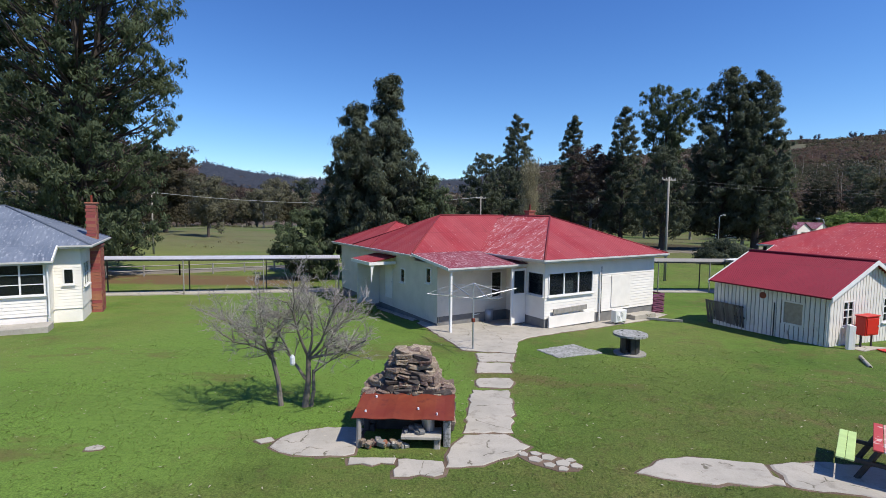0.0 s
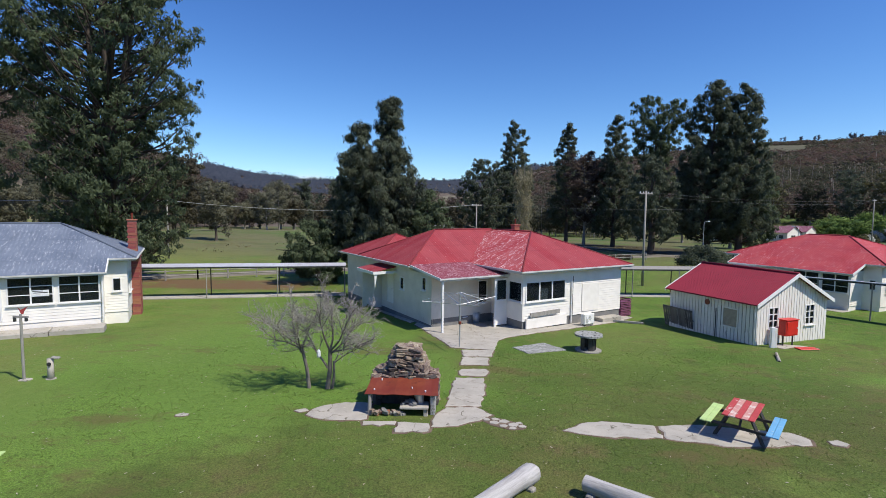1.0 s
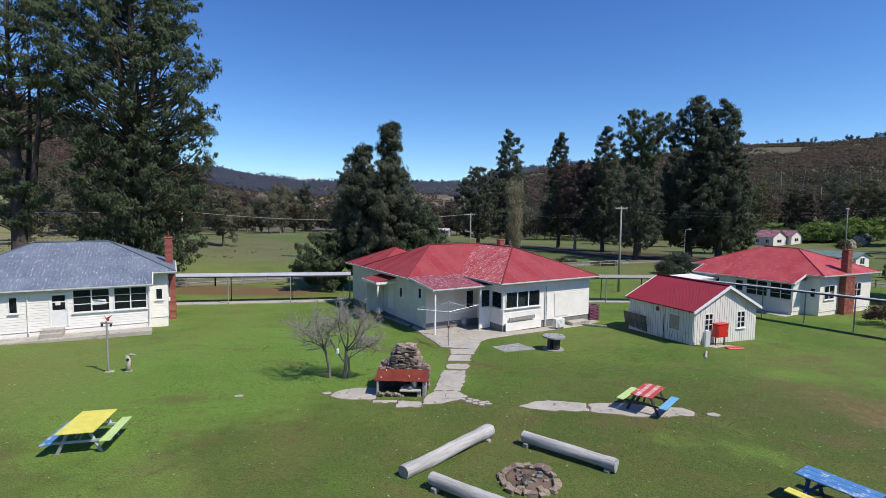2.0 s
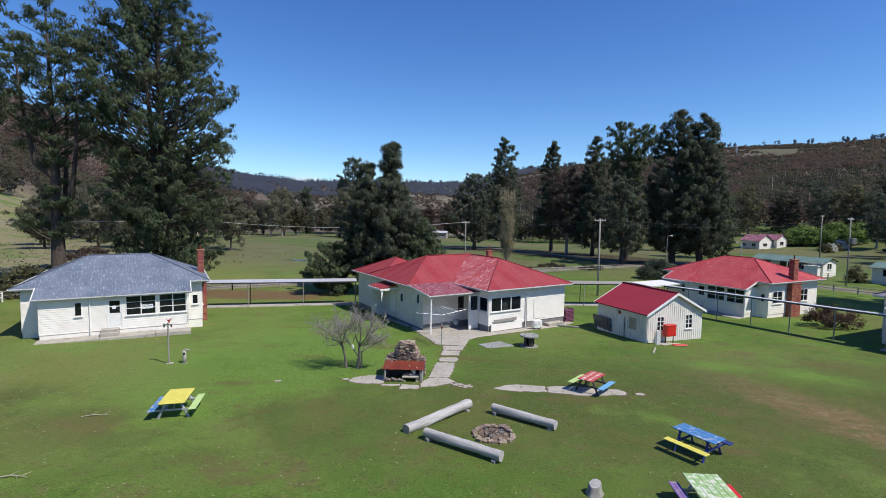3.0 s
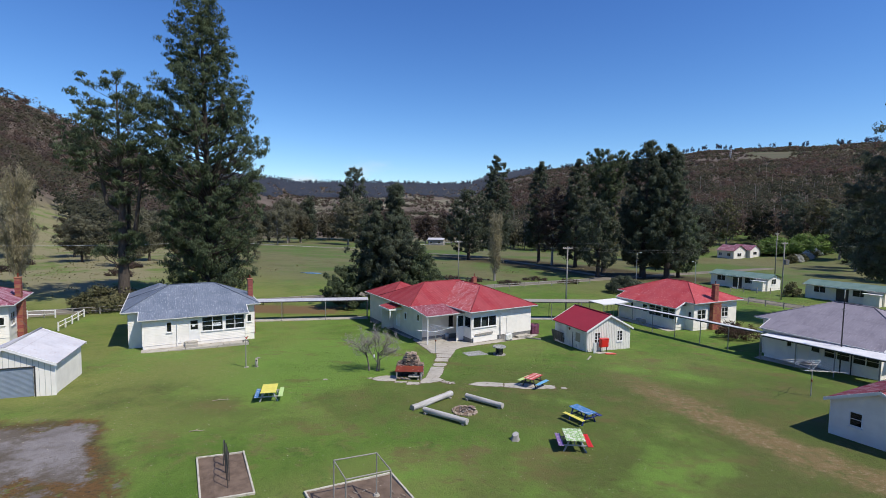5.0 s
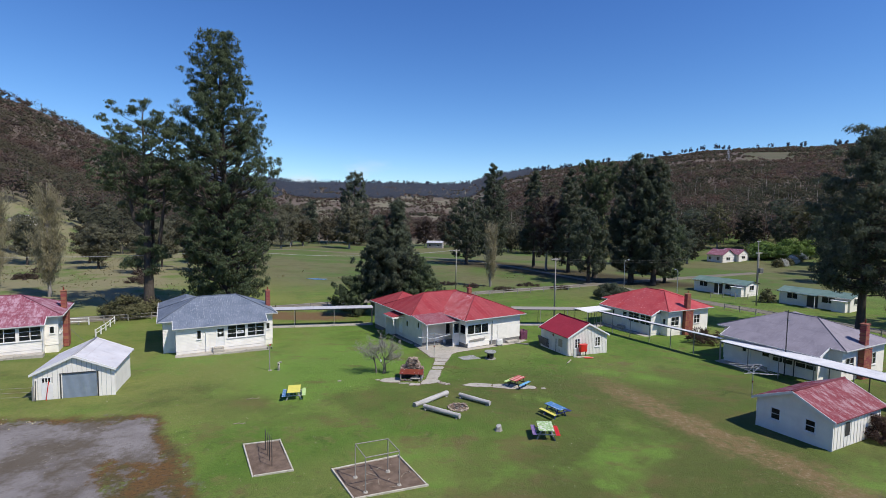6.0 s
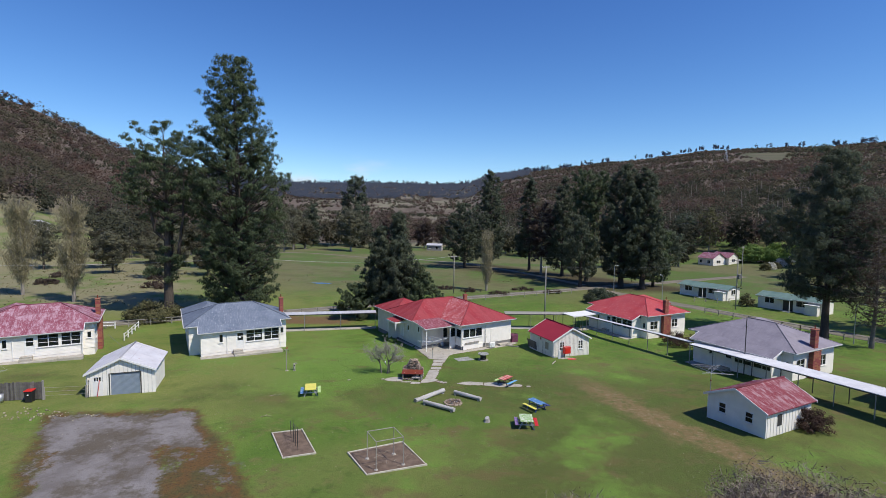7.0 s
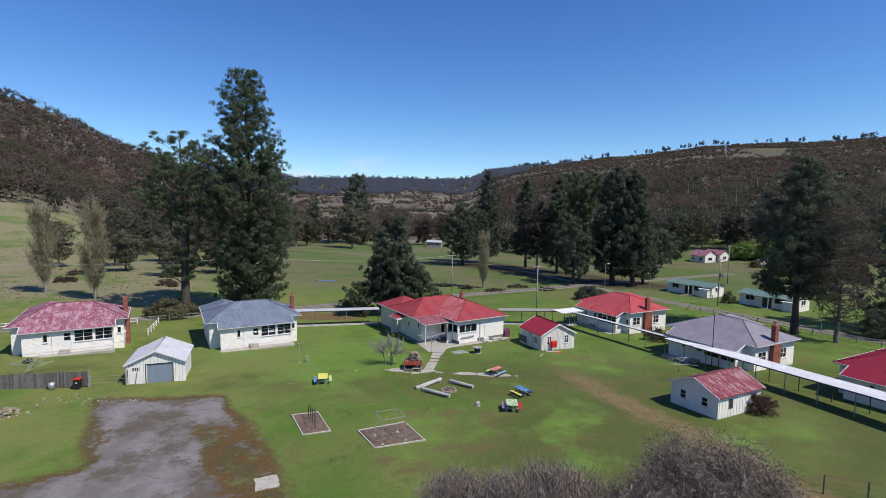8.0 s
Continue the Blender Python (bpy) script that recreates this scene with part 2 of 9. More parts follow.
RED, RED2 = (0.27, 0.032, 0.040), (0.32, 0.046, 0.052)
M_ROOF_RED = roof_paint("red_roof_paint", RED, RED2, (0.62, 0.36, 0.34), 0.62, 0.70)
M_ROOF_RED_WORN = roof_paint("worn_red_roof_paint", (0.38, 0.045, 0.05), (0.45, 0.07, 0.07), (0.80, 0.69, 0.67), 0.572, 0.605, streak=0.7)
M_ROOF_RED_FLECK = roof_paint("flecked_red_roof_paint", (0.36, 0.035, 0.045), (0.44, 0.06, 0.06), (0.7, 0.44, 0.44), 0.58, 0.66)
M_ROOF_PORCH = roof_paint("weathered_porch_roof_paint", (0.20, 0.028, 0.042), (0.25, 0.050, 0.065), (0.56, 0.42, 0.43), 0.52, 0.66)
M_ROOF_CRIMSON = roof_paint("crimson_roof_paint", (0.23, 0.014, 0.035), (0.27, 0.018, 0.042), (0.30, 0.04, 0.06), 0.6, 0.8, rough=0.7, pitch=0.09)
M_ROOF_PINK = roof_paint("faded_pink_roof_paint", (0.20, 0.038, 0.062), (0.27, 0.085, 0.115), (0.50, 0.36, 0.41), 0.52, 0.68, blotch=0.6)
M_ROOF_ROSE = roof_paint("rose_red_roof_paint", (0.20, 0.026, 0.040), (0.25, 0.05, 0.065), (0.48, 0.35, 0.37), 0.57, 0.70, rib=0.25, blotch=0.55)
M_ROOF_BLUE = roof_paint("blue_grey_roof_paint", (0.112, 0.138, 0.188), (0.158, 0.188, 0.240), (0.38, 0.40, 0.44), 0.54, 0.68, rib=0.3)
M_ROOF_MAUVE = roof_paint("mauve_grey_roof_paint", (0.21, 0.19, 0.22), (0.27, 0.245, 0.28), (0.42, 0.39, 0.41), 0.52, 0.8, rib=0.16)
M_ROOF_GREEN = roof_paint("green_roof_paint", (0.10, 0.17, 0.15), (0.15, 0.23, 0.20), (0.4, 0.45, 0.42), 0.6, 0.8)
M_ROOF_PALE = roof_paint("pale_zinc_roof", (0.44, 0.44, 0.475), (0.54, 0.54, 0.565), (0.36, 0.25, 0.23), 0.56, 0.74, rough=0.5)
M_WHITE = surface("white_painted_boards", (0.87, 0.83, 0.755), (0.79, 0.75, 0.68), 1.2, 26, 0.6, 0.15, 0.004)
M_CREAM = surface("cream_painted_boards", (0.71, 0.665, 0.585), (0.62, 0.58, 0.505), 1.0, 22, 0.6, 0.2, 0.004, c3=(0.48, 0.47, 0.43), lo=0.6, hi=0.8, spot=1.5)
M_GAP = surface("dark_board_gaps", (0.13, 0.115, 0.10), (0.20, 0.18, 0.16), 3, 20, 0.95, 0.3, 0.01)
M_BATTEN = surface("weathered_white_boards", (0.80, 0.77, 0.70), (0.69, 0.66, 0.595), 1.4, 18, 0.75, 0.35, 0.006, c3=(0.27, 0.24, 0.20), lo=0.62, hi=0.76, spot=3.0, stretch=(1, 1, 0.35))
M_TRIM = surface("white_trim_paint", (0.80, 0.79, 0.76), (0.74, 0.73, 0.70), 3, 40, 0.5, 0.1, 0.003)
M_GUTTER = surface("dull_white_gutter", (0.62, 0.61, 0.58), (0.50, 0.49, 0.47), 2, 30, 0.6, 0.1, 0.003, c3=(0.30, 0.28, 0.25), lo=0.6, hi=0.75, spot=2)
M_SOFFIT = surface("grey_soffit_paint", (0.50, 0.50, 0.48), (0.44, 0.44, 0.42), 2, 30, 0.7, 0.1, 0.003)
M_PLINTH = surface("grey_concrete_plinth", (0.16, 0.16, 0.155), (0.22, 0.215, 0.205), 2, 30, 0.9, 0.3, 0.008)


def concrete():
    s = Nodes("weathered_concrete")
    p = s.coord()
    col = s.mix(s.ramp(s.noise(p, 0.8, 5, 0.65), 0.3, 0.7), (0.46, 0.42, 0.355), (0.36, 0.335, 0.285))
    col = s.mix(s.math("MULTIPLY", s.ramp(s.noise(p, 2.6, 6, 0.7), 0.52, 0.72), 0.7), col, (0.24, 0.22, 0.18))
    f = s.noise(p, 30, 3, 0.7)
    col = s.mix(0.5, col, s.mix(f, (0.32, 0.32, 0.32), (0.68, 0.68, 0.68)), "OVERLAY")
    wp = s.n("ShaderNodeVectorMath")
    wp.operation = "ADD"
    nz = s.n("ShaderNodeTexNoise", Scale=3.0, Detail=4.0)
    s.ln(p, nz.inputs["Vector"])
    s.ln(p, wp.inputs[0])
    sc = s.n("ShaderNodeVectorMath")
    sc.operation = "SCALE"
    sc.inputs["Scale"].default_value = 0.35
    s.ln(nz.outputs["Color"], sc.inputs[0])
    s.ln(sc.outputs[0], wp.inputs[1])
    vo = s.n("ShaderNodeTexVoronoi", Scale=0.6)
    vo.feature = "DISTANCE_TO_EDGE"
    s.ln(wp.outputs[0], vo.inputs["Vector"])
    crack = s.ramp(vo.outputs["Distance"], 0.012, 0.003)
    col = s.mix(s.math("MULTIPLY", crack, s.ramp(nz.outputs["Fac"], 0.45, 0.6)), col, (0.15, 0.135, 0.10))
    s.bump(f, 0.4, 0.008)
    return s.done(col, 0.9, 0.0, 0.2)


M_CONCRETE = concrete()
M_BRICK = surface("red_chimney_brick", (0.27, 0.085, 0.06), (0.33, 0.12, 0.085), 3, 30, 0.85, 0.4, 0.008, rand="object", ra=0.28)
M_MORTAR = surface("chimney_mortar", (0.34, 0.17, 0.13), (0.28, 0.13, 0.10), 3, 30, 0.9, 0.4, 0.006)
M_GALV = surface("galvanised_steel", (0.42, 0.43, 0.44), (0.52, 0.53, 0.54), 4, 40, 0.45, 0.1, 0.002, metal=0.6)
M_IRON = surface("dark_painted_iron", (0.05, 0.05, 0.05), (0.08, 0.075, 0.07), 5, 40, 0.6, 0.2, 0.002, metal=0.3)
M_WIRE = surface("pale_wire", (0.42, 0.42, 0.40), (0.5, 0.5, 0.48), 5, 40, 0.5, 0.1, 0.001, metal=0.4)
M_POST = surface("grey_timber_post", (0.34, 0.32, 0.28), (0.25, 0.235, 0.21), 2, 30, 0.85, 0.4, 0.006, stretch=(6, 6, 0.5))
M_RUST = surface("rusted_red_sheet", (0.165, 0.030, 0.018), (0.215, 0.054, 0.026), 1.6, 30, 0.5, 0.3, 0.004, c3=(0.12, 0.026, 0.02), lo=0.5, hi=0.7, spot=3.0)
M_STONE = surface("fieldstone", (0.30, 0.21, 0.155), (0.17, 0.125, 0.10), 5, 26, 0.9, 0.8, 0.02, rand="object", c3=(0.44, 0.38, 0.31), lo=0.5, hi=0.62, spot=7)
M_SOOT = surface("sooty_stone", (0.06, 0.05, 0.045), (0.10, 0.085, 0.075), 4, 30, 0.95, 0.5, 0.01)
M_LOG = surface("silver_grey_log", (0.52, 0.50, 0.475), (0.33, 0.315, 0.295), 2, 30, 0.85, 0.6, 0.012, stretch=(0.6, 9, 9))
M_CUT = surface("cut_timber_end", (0.42, 0.36, 0.27), (0.33, 0.28, 0.21), 6, 40, 0.9, 0.4, 0.008)
M_BARK = surface("dark_bark", (0.060, 0.048, 0.040), (0.095, 0.078, 0.065), 2, 14, 0.95, 0.7, 0.03, stretch=(3, 3, 0.6))
M_PALEBARK = surface("pale_bark", (0.34, 0.31, 0.27), (0.22, 0.19, 0.16), 1.5, 14, 0.9, 0.5, 0.02, stretch=(3, 3, 0.6))
M_GUMBARK = surface("dull_gum_bark", (0.20, 0.175, 0.15), (0.13, 0.11, 0.095), 1.5, 14, 0.9, 0.4, 0.02)
M_TWIG = surface("grey_twigs", (0.23, 0.205, 0.185), (0.36, 0.33, 0.30), 4, 30, 0.9, 0.3, 0.004)
M_SHRUB = surface("brown_shrub_twigs", (0.19, 0.150, 0.125), (0.27, 0.222, 0.190), 2, 20, 0.9, 0.3, 0.004, rand="island")
M_RED = surface("bright_red_paint", (0.62, 0.022, 0.015), (0.55, 0.02, 0.015), 4, 40, 0.4, 0.1, 0.002, spec=0.5)
M_STEEL = surface("grey_blue_roller_door", (0.20, 0.245, 0.30), (0.235, 0.28, 0.335), 2, 30, 0.5, 0.15, 0.003)
M_LINE = surface("dark_cable", (0.10, 0.10, 0.10), (0.15, 0.15, 0.15), 5, 40, 0.6, 0.1, 0.001)
M_BLACK = surface("black_plastic", (0.02, 0.02, 0.022), (0.03, 0.03, 0.032), 6, 40, 0.5, 0.1, 0.002)
M_PALING = surface("dark_weathered_palings", (0.115, 0.105, 0.10), (0.17, 0.155, 0.145), 3, 24, 0.9, 0.4, 0.006, rand="object")
M_EDGE = surface("pale_worn_edging", (0.56, 0.52, 0.43), (0.40, 0.37, 0.30), 3, 24, 0.85, 0.4, 0.006, c3=(0.22, 0.19, 0.14), lo=0.58, hi=0.7, spot=4)
M_SOIL = surface("brown_bark_soil", (0.115, 0.080, 0.057), (0.185, 0.132, 0.096), 1.6, 24, 0.95, 0.7, 0.03)
M_ROAD = surface("grey_gravel_road", (0.15, 0.132, 0.100), (0.215, 0.190, 0.150), 0.4, 12, 0.95, 0.4, 0.02)
M_GRAVEL = surface("pale_gravel", (0.40, 0.40, 0.38), (0.27, 0.27, 0.255), 3, 18, 0.95, 0.8, 0.03, c3=(0.14, 0.145, 0.12), lo=0.5, hi=0.62, spot=11)
M_PURPLE = surface("purple_crates", (0.16, 0.055, 0.10), (0.22, 0.08, 0.14), 4, 40, 0.5, 0.1, 0.002)
M_CURTAIN = surface("pale_curtain", (0.42, 0.46, 0.47), (0.52, 0.55, 0.55), 3, 30, 0.9, 0.1, 0.004)
M_PAPER = surface("paper_sign", (0.74, 0.75, 0.76), (0.70, 0.71, 0.72), 3, 30, 0.8, 0.05, 0.002)


def paint(name, c, worn=(0.55, 0.52, 0.47), lo=0.62, hi=0.7):
    return surface(name, c, tuple(q * 0.85 for q in c), 3, 30, 0.55, 0.25, 0.004, c3=worn, lo=lo, hi=hi, spot=5, stretch=(1, 1, 1))


M_P_YELLOW = paint("yellow_table_paint", (0.74, 0.66, 0.13), lo=0.72, hi=0.8)
M_P_LIME = paint("lime_green_paint", (0.50, 0.66, 0.26), lo=0.75, hi=0.85)
M_P_PALE = paint("pale_blue_paint", (0.16, 0.40, 0.62), lo=0.6, hi=0.7)
M_P_PINK = paint("faded_pink_paint", (0.62, 0.30, 0.25), (0.68, 0.55, 0.48), 0.5, 0.6)
M_P_BLUE = paint("sky_blue_paint", (0.08, 0.22, 0.46), (0.42, 0.46, 0.52), 0.52, 0.66)
M_P_DEEP = paint("deep_blue_paint", (0.03, 0.05, 0.20), lo=0.62, hi=0.7)
M_P_RED = paint("worn_red_paint", (0.50, 0.07, 0.065), (0.62, 0.45, 0.40), 0.58, 0.66)
M_P_GREEN = paint("worn_green_paint", (0.33, 0.50, 0.20), (0.62, 0.64, 0.52), 0.48, 0.56)
M_P_VIOLET = paint("violet_paint", (0.24, 0.15, 0.34), (0.45, 0.42, 0.42), 0.58, 0.68)
M_P_GREY = paint("grey_timber_paint", (0.42, 0.43, 0.43), (0.30, 0.29, 0.27), 0.58, 0.68)


def glass():
    s = Nodes("window_glass")
    s.b.inputs["Base Color"].default_value = (0.02, 0.025, 0.03, 1)
    s.b.inputs["Roughness"].default_value = 0.05
    s.b.inputs["Specular IOR Level"].default_value = 0.5
    tr = s.n("ShaderNodeBsdfTransparent")
    tr.inputs["Color"].default_value = (0.75, 0.8, 0.8, 1)
    mx = s.n("ShaderNodeMixShader")
    mx.inputs[0].default_value = 0.45
    s.ln(tr.outputs[0], mx.inputs[1])
    s.ln(s.b.outputs[0], mx.inputs[2])
    s.ln(mx.outputs[0], s.t.nodes["Material Output"].inputs["Surface"])
    return s.mt


M_GLASS = glass()
M_RUBBLE = surface("yellowish_rubble", (0.33, 0.28, 0.19), (0.24, 0.20, 0.135), 4, 24, 0.95, 0.5, 0.02, rand="island")
M_WALK = surface("white_walk_roofing", (0.60, 0.60, 0.61), (0.50, 0.50, 0.515), 0.8, 20, 0.55, 0.15, 0.004, c3=(0.40, 0.39, 0.38), lo=0.6, hi=0.8, spot=0.7)
M_WATER = surface("still_water", (0.035, 0.04, 0.035), (0.05, 0.05, 0.04), 0.5, 6, 0.06, 0.05, 0.01, spec=0.5)


def leaves(name, c1, c2, rough=0.7, trans=0.3):
    s = Nodes(name)
    r = s.t.nodes.new("ShaderNodeNewGeometry").outputs["Random Per Island"]
    big = s.noise(s.coord(), 0.35, 3, 0.6)
    col = s.mix(s.math("ADD", s.math("MULTIPLY", r, 0.6), s.math("MULTIPLY", s.ramp(big, 0.35, 0.65), 0.4)), c1, c2)
    s.done(col, rough, 0.0, 0.12)
    tl = s.n("ShaderNodeBsdfTranslucent")
    s.ln(col, tl.inputs["Color"])
    mx = s.n("ShaderNodeMixShader")
    mx.inputs[0].default_value = trans
    s.ln(s.b.outputs[0], mx.inputs[1])
    s.ln(tl.outputs[0], mx.inputs[2])
    s.ln(mx.outputs[0], s.t.nodes["Material Output"].inputs["Surface"])
    return s.mt


L_PINE = leaves("pine_needles", (0.076, 0.104, 0.058), (0.150, 0.184, 0.098), trans=0.5)
L_DARK = leaves("dark_conifer_needles", (0.080, 0.098, 0.068), (0.150, 0.172, 0.112), trans=0.5)
L_GUM = leaves("gum_leaves", (0.088, 0.080, 0.052), (0.122, 0.110, 0.070), trans=0.5)
L_SHRUB = leaves("dark_shrub_leaves", (0.125, 0.094, 0.070), (0.215, 0.170, 0.125))
L_BROWN = leaves("brown_gum_leaves", (0.092, 0.068, 0.056), (0.128, 0.096, 0.078), trans=0.5)
L_RUST = leaves("russet_gum_leaves", (0.104, 0.068, 0.054), (0.138, 0.090, 0.070), trans=0.5)
L_OLIVE = leaves("olive_gum_leaves", (0.122, 0.120, 0.078), (0.190, 0.184, 0.122), trans=0.4)
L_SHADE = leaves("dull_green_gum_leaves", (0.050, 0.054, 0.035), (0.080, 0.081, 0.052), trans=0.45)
L_TUSSOCK = leaves("dry_tussock", (0.180, 0.170, 0.080), (0.270, 0.235, 0.130), 0.8, 0.45)
L_BUSH = leaves("olive_bush_leaves", (0.090, 0.092, 0.044), (0.180, 0.170, 0.088))
L_LIME = leaves("bright_hedge_leaves", (0.15, 0.23, 0.055), (0.24, 0.34, 0.10))
L_BUD = leaves("poplar_buds", (0.25, 0.225, 0.14), (0.37, 0.33, 0.205), trans=0.35)
L_RED = leaves("reddish_bush_leaves", (0.075, 0.045, 0.035), (0.115, 0.075, 0.055))
L_BLOSSOM = leaves("white_blossom", (0.5, 0.5, 0.44), (0.68, 0.67, 0.62))
L_GRASS = leaves("grass_blades", (0.110, 0.170, 0.036), (0.215, 0.265, 0.078), 0.8, 0.4)
L_LITTER = leaves("dry_leaf_litter", (0.30, 0.26, 0.18), (0.55, 0.50, 0.40), 0.8, 0.0)
# blue-grey base colour stands in for the haze of distance
L_FAR_HAZE = leaves("hazed_far_leaves", (0.050, 0.062, 0.090), (0.084, 0.096, 0.126), trans=0.4)


def lawn():
    """Mown grass with drier patches, a bare gravel yard with mossy brown edges, and a worn track."""
    s = Nodes("lawn_and_fields")
    pos = s.t.nodes.new("ShaderNodeNewGeometry").outputs["Position"]
    sep = s.t.nodes.new("ShaderNodeSeparateXYZ")
    s.ln(pos, sep.inputs[0])
    x, y, z = sep.outputs

    def line(p, q):
        """Metres to the right of the line from p to q."""
        dx, dy = q[0] - p[0], q[1] - p[1]
        l = math.hypot(dx, dy)
        a, b = dy / l, -dx / l
        return s.math("ADD", s.math("MULTIPLY", x, a), s.math("ADD", s.math("MULTIPLY", y, b), -(a * p[0] + b * p[1])))

    big = s.noise(pos, 0.045, 3, 0.55)
    mid = s.noise(pos, 0.16, 4, 0.6)
    med = s.noise(pos, 0.9, 4, 0.65)
    fine = s.noise(pos, 6.0, 5, 0.75)
    blade = s.noise(pos, 22.0, 3, 0.75)
    col = s.mix(s.ramp(mid, 0.35, 0.65), (0.088, 0.150, 0.028), (0.134, 0.196, 0.043))
    col = s.mix(s.math("MULTIPLY", s.ramp(big, 0.46, 0.64), 0.7), col, (0.158, 0.162, 0.058))
    col = s.mix(s.math("MULTIPLY", s.ramp(med, 0.52, 0.70), 0.75), col, (0.165, 0.150, 0.062))
    col = s.mix(s.math("MULTIPLY", s.ramp(fine, 0.56, 0.68), 0.7), col, (0.048, 0.082, 0.020))
    blot = s.noise(pos, 0.8, 5, 0.75)
    col = s.mix(s.math("MULTIPLY", s.ramp(blot, 0.52, 0.66), 0.6), col, (0.062, 0.098, 0.024))
    col = s.mix(s.math("MULTIPLY", s.math("MULTIPLY", s.ramp(x, 1.0, 9.0), s.ramp(y, 22.0, 10.0)), s.ramp(s.noise(pos, 0.07, 4, 0.6), 0.3, 0.6)), col, s.mix(0.85, col, (0.086, 0.097, 0.032)))
    fore = s.math("MULTIPLY", s.math("MULTIPLY", s.ramp(y, 13.5, 10.0), s.ramp(y, 0.0, 4.5)), s.ramp(s.noise(pos, 0.12, 5, 0.65), 0.26, 0.52))
    col = s.mix(s.math("MULTIPLY", fore, 0.75), col, s.mix(s.ramp(s.noise(pos, 0.4, 5, 0.7), 0.42, 0.62), (0.088, 0.112, 0.032), (0.128, 0.112, 0.046)))
    dry = s.noise(pos, 0.33, 5, 0.7)
    col = s.mix(s.math("MULTIPLY", s.ramp(dry, 0.54, 0.70), 0.8), col, (0.150, 0.112, 0.060))
    lush = s.noise(pos, 0.10, 5, 0.7)
    col = s.mix(s.math("MULTIPLY", s.ramp(s.math("ADD", lush, s.math("MULTIPLY", s.ramp(s.math("SQRT", s.math("ADD", s.math("POWER", s.math("ADD", x, 9.0), 2.0), s.math("POWER", s.math("SUBTRACT", y, 16.5), 2.0))), 14.0, 3.0), 0.24)), 0.52, 0.70), 0.8), col, (0.152, 0.250, 0.050))
    speck = s.noise(pos, 2.6, 5, 0.75)
    col = s.mix(s.math("MULTIPLY", s.ramp(speck, 0.56, 0.68), 0.65), col, (0.088, 0.076, 0.034))
    col = s.mix(s.math("MULTIPLY", s.ramp(speck, 0.42, 0.28), 0.5), col, (0.14, 0.20, 0.05))
    col = s.mix(0.5, col, s.mix(s.ramp(blade, 0.3, 0.7), (0.12, 0.12, 0.12), (0.88, 0.88, 0.88)), "OVERLAY")
    # fresh growth left of the path, and worn brownish drifts
    fresh = s.math("MULTIPLY", s.math("MULTIPLY", s.ramp(x, 1.0, -5.0), s.ramp(x, -34.0, -24.0)), s.math("MULTIPLY", s.ramp(y, 8.0, 12.0), s.ramp(y, 40.0, 34.0)))
    col = s.mix(s.math("MULTIPLY", fresh, s.ramp(s.noise(pos, 0.18, 5, 0.62), 0.38, 0.60)), col, s.mix(s.ramp(fine, 0.35, 0.65), (0.116, 0.188, 0.040), (0.160, 0.240, 0.056)))
    worn = s.noise(pos, 0.26, 6, 0.68, (0.7, 1.3, 1))
    col = s.mix(s.math("MULTIPLY", s.math("MULTIPLY", s.ramp(worn, 0.54, 0.66), s.ramp(y, 34, 22)), 0.7), col, (0.142, 0.108, 0.052))
    # yellower turf towards the garage, also painted paler for the sunlight it scatters back
    col = s.mix(s.math("MULTIPLY", s.ramp(x, -8.0, -22.0), s.ramp(s.noise(pos, 0.14, 6, 0.7), 0.36, 0.60)), col, s.mix(s.ramp(fine, 0.4, 0.6), (0.150, 0.178, 0.048), (0.205, 0.205, 0.075)))
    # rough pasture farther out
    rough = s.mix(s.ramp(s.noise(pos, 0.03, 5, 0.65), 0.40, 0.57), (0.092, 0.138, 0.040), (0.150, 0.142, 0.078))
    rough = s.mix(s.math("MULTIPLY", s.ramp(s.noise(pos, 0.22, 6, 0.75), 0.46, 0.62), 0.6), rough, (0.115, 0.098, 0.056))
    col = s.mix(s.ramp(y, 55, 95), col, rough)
    leftside = s.math("MULTIPLY", s.ramp(s.math("MULTIPLY", line((-38, 45), (-85, 138)), -1.0), -3, 8), s.ramp(y, 38, 54))
    col = s.mix(leftside, col, s.mix(s.ramp(s.noise(pos, 0.07, 6, 0.7), 0.38, 0.52), (0.128, 0.164, 0.055), (0.225, 0.195, 0.130)))
    # needle litter under the conifers across the road, darkened to paint in their shadow
    litter_shade = s.math("MULTIPLY", s.ramp(s.math("ABSOLUTE", line((58, 84), (10, 150))), 16, 7), s.math("MULTIPLY", s.ramp(y, 80, 90), s.ramp(y, 165, 150)))
    col = s.mix(s.math("MULTIPLY", litter_shade, s.ramp(s.noise(pos, 0.15, 5, 0.7), 0.2, 0.45)), col, (0.066, 0.052, 0.033))
    # red-brown bare soil behind the covered walk
    clay = s.math("MULTIPLY", s.math("MULTIPLY", s.ramp(y, 40.6, 42.0), s.ramp(y, 49.0, 46.5)), s.math("MULTIPLY", s.ramp(x, -34, -30), s.ramp(x, -10, -15)))
    col = s.mix(s.math("MULTIPLY", clay, s.ramp(s.noise(pos, 0.5, 5, 0.7), 0.25, 0.5)), col, (0.165, 0.100, 0.058))
    # forest floor on the hills, with open paddocks near the right-hand skyline
    dist = s.math("SQRT", s.math("ADD", s.math("MULTIPLY", x, x), s.math("MULTIPLY", y, y)))
    floor_c = s.mix(s.ramp(s.noise(pos, 0.02, 5, 0.6), 0.4, 0.6), (0.115, 0.088, 0.068), (0.140, 0.112, 0.086))
    pale = s.ramp(s.noise(pos, 0.011, 5, 0.65), 0.46, 0.56)
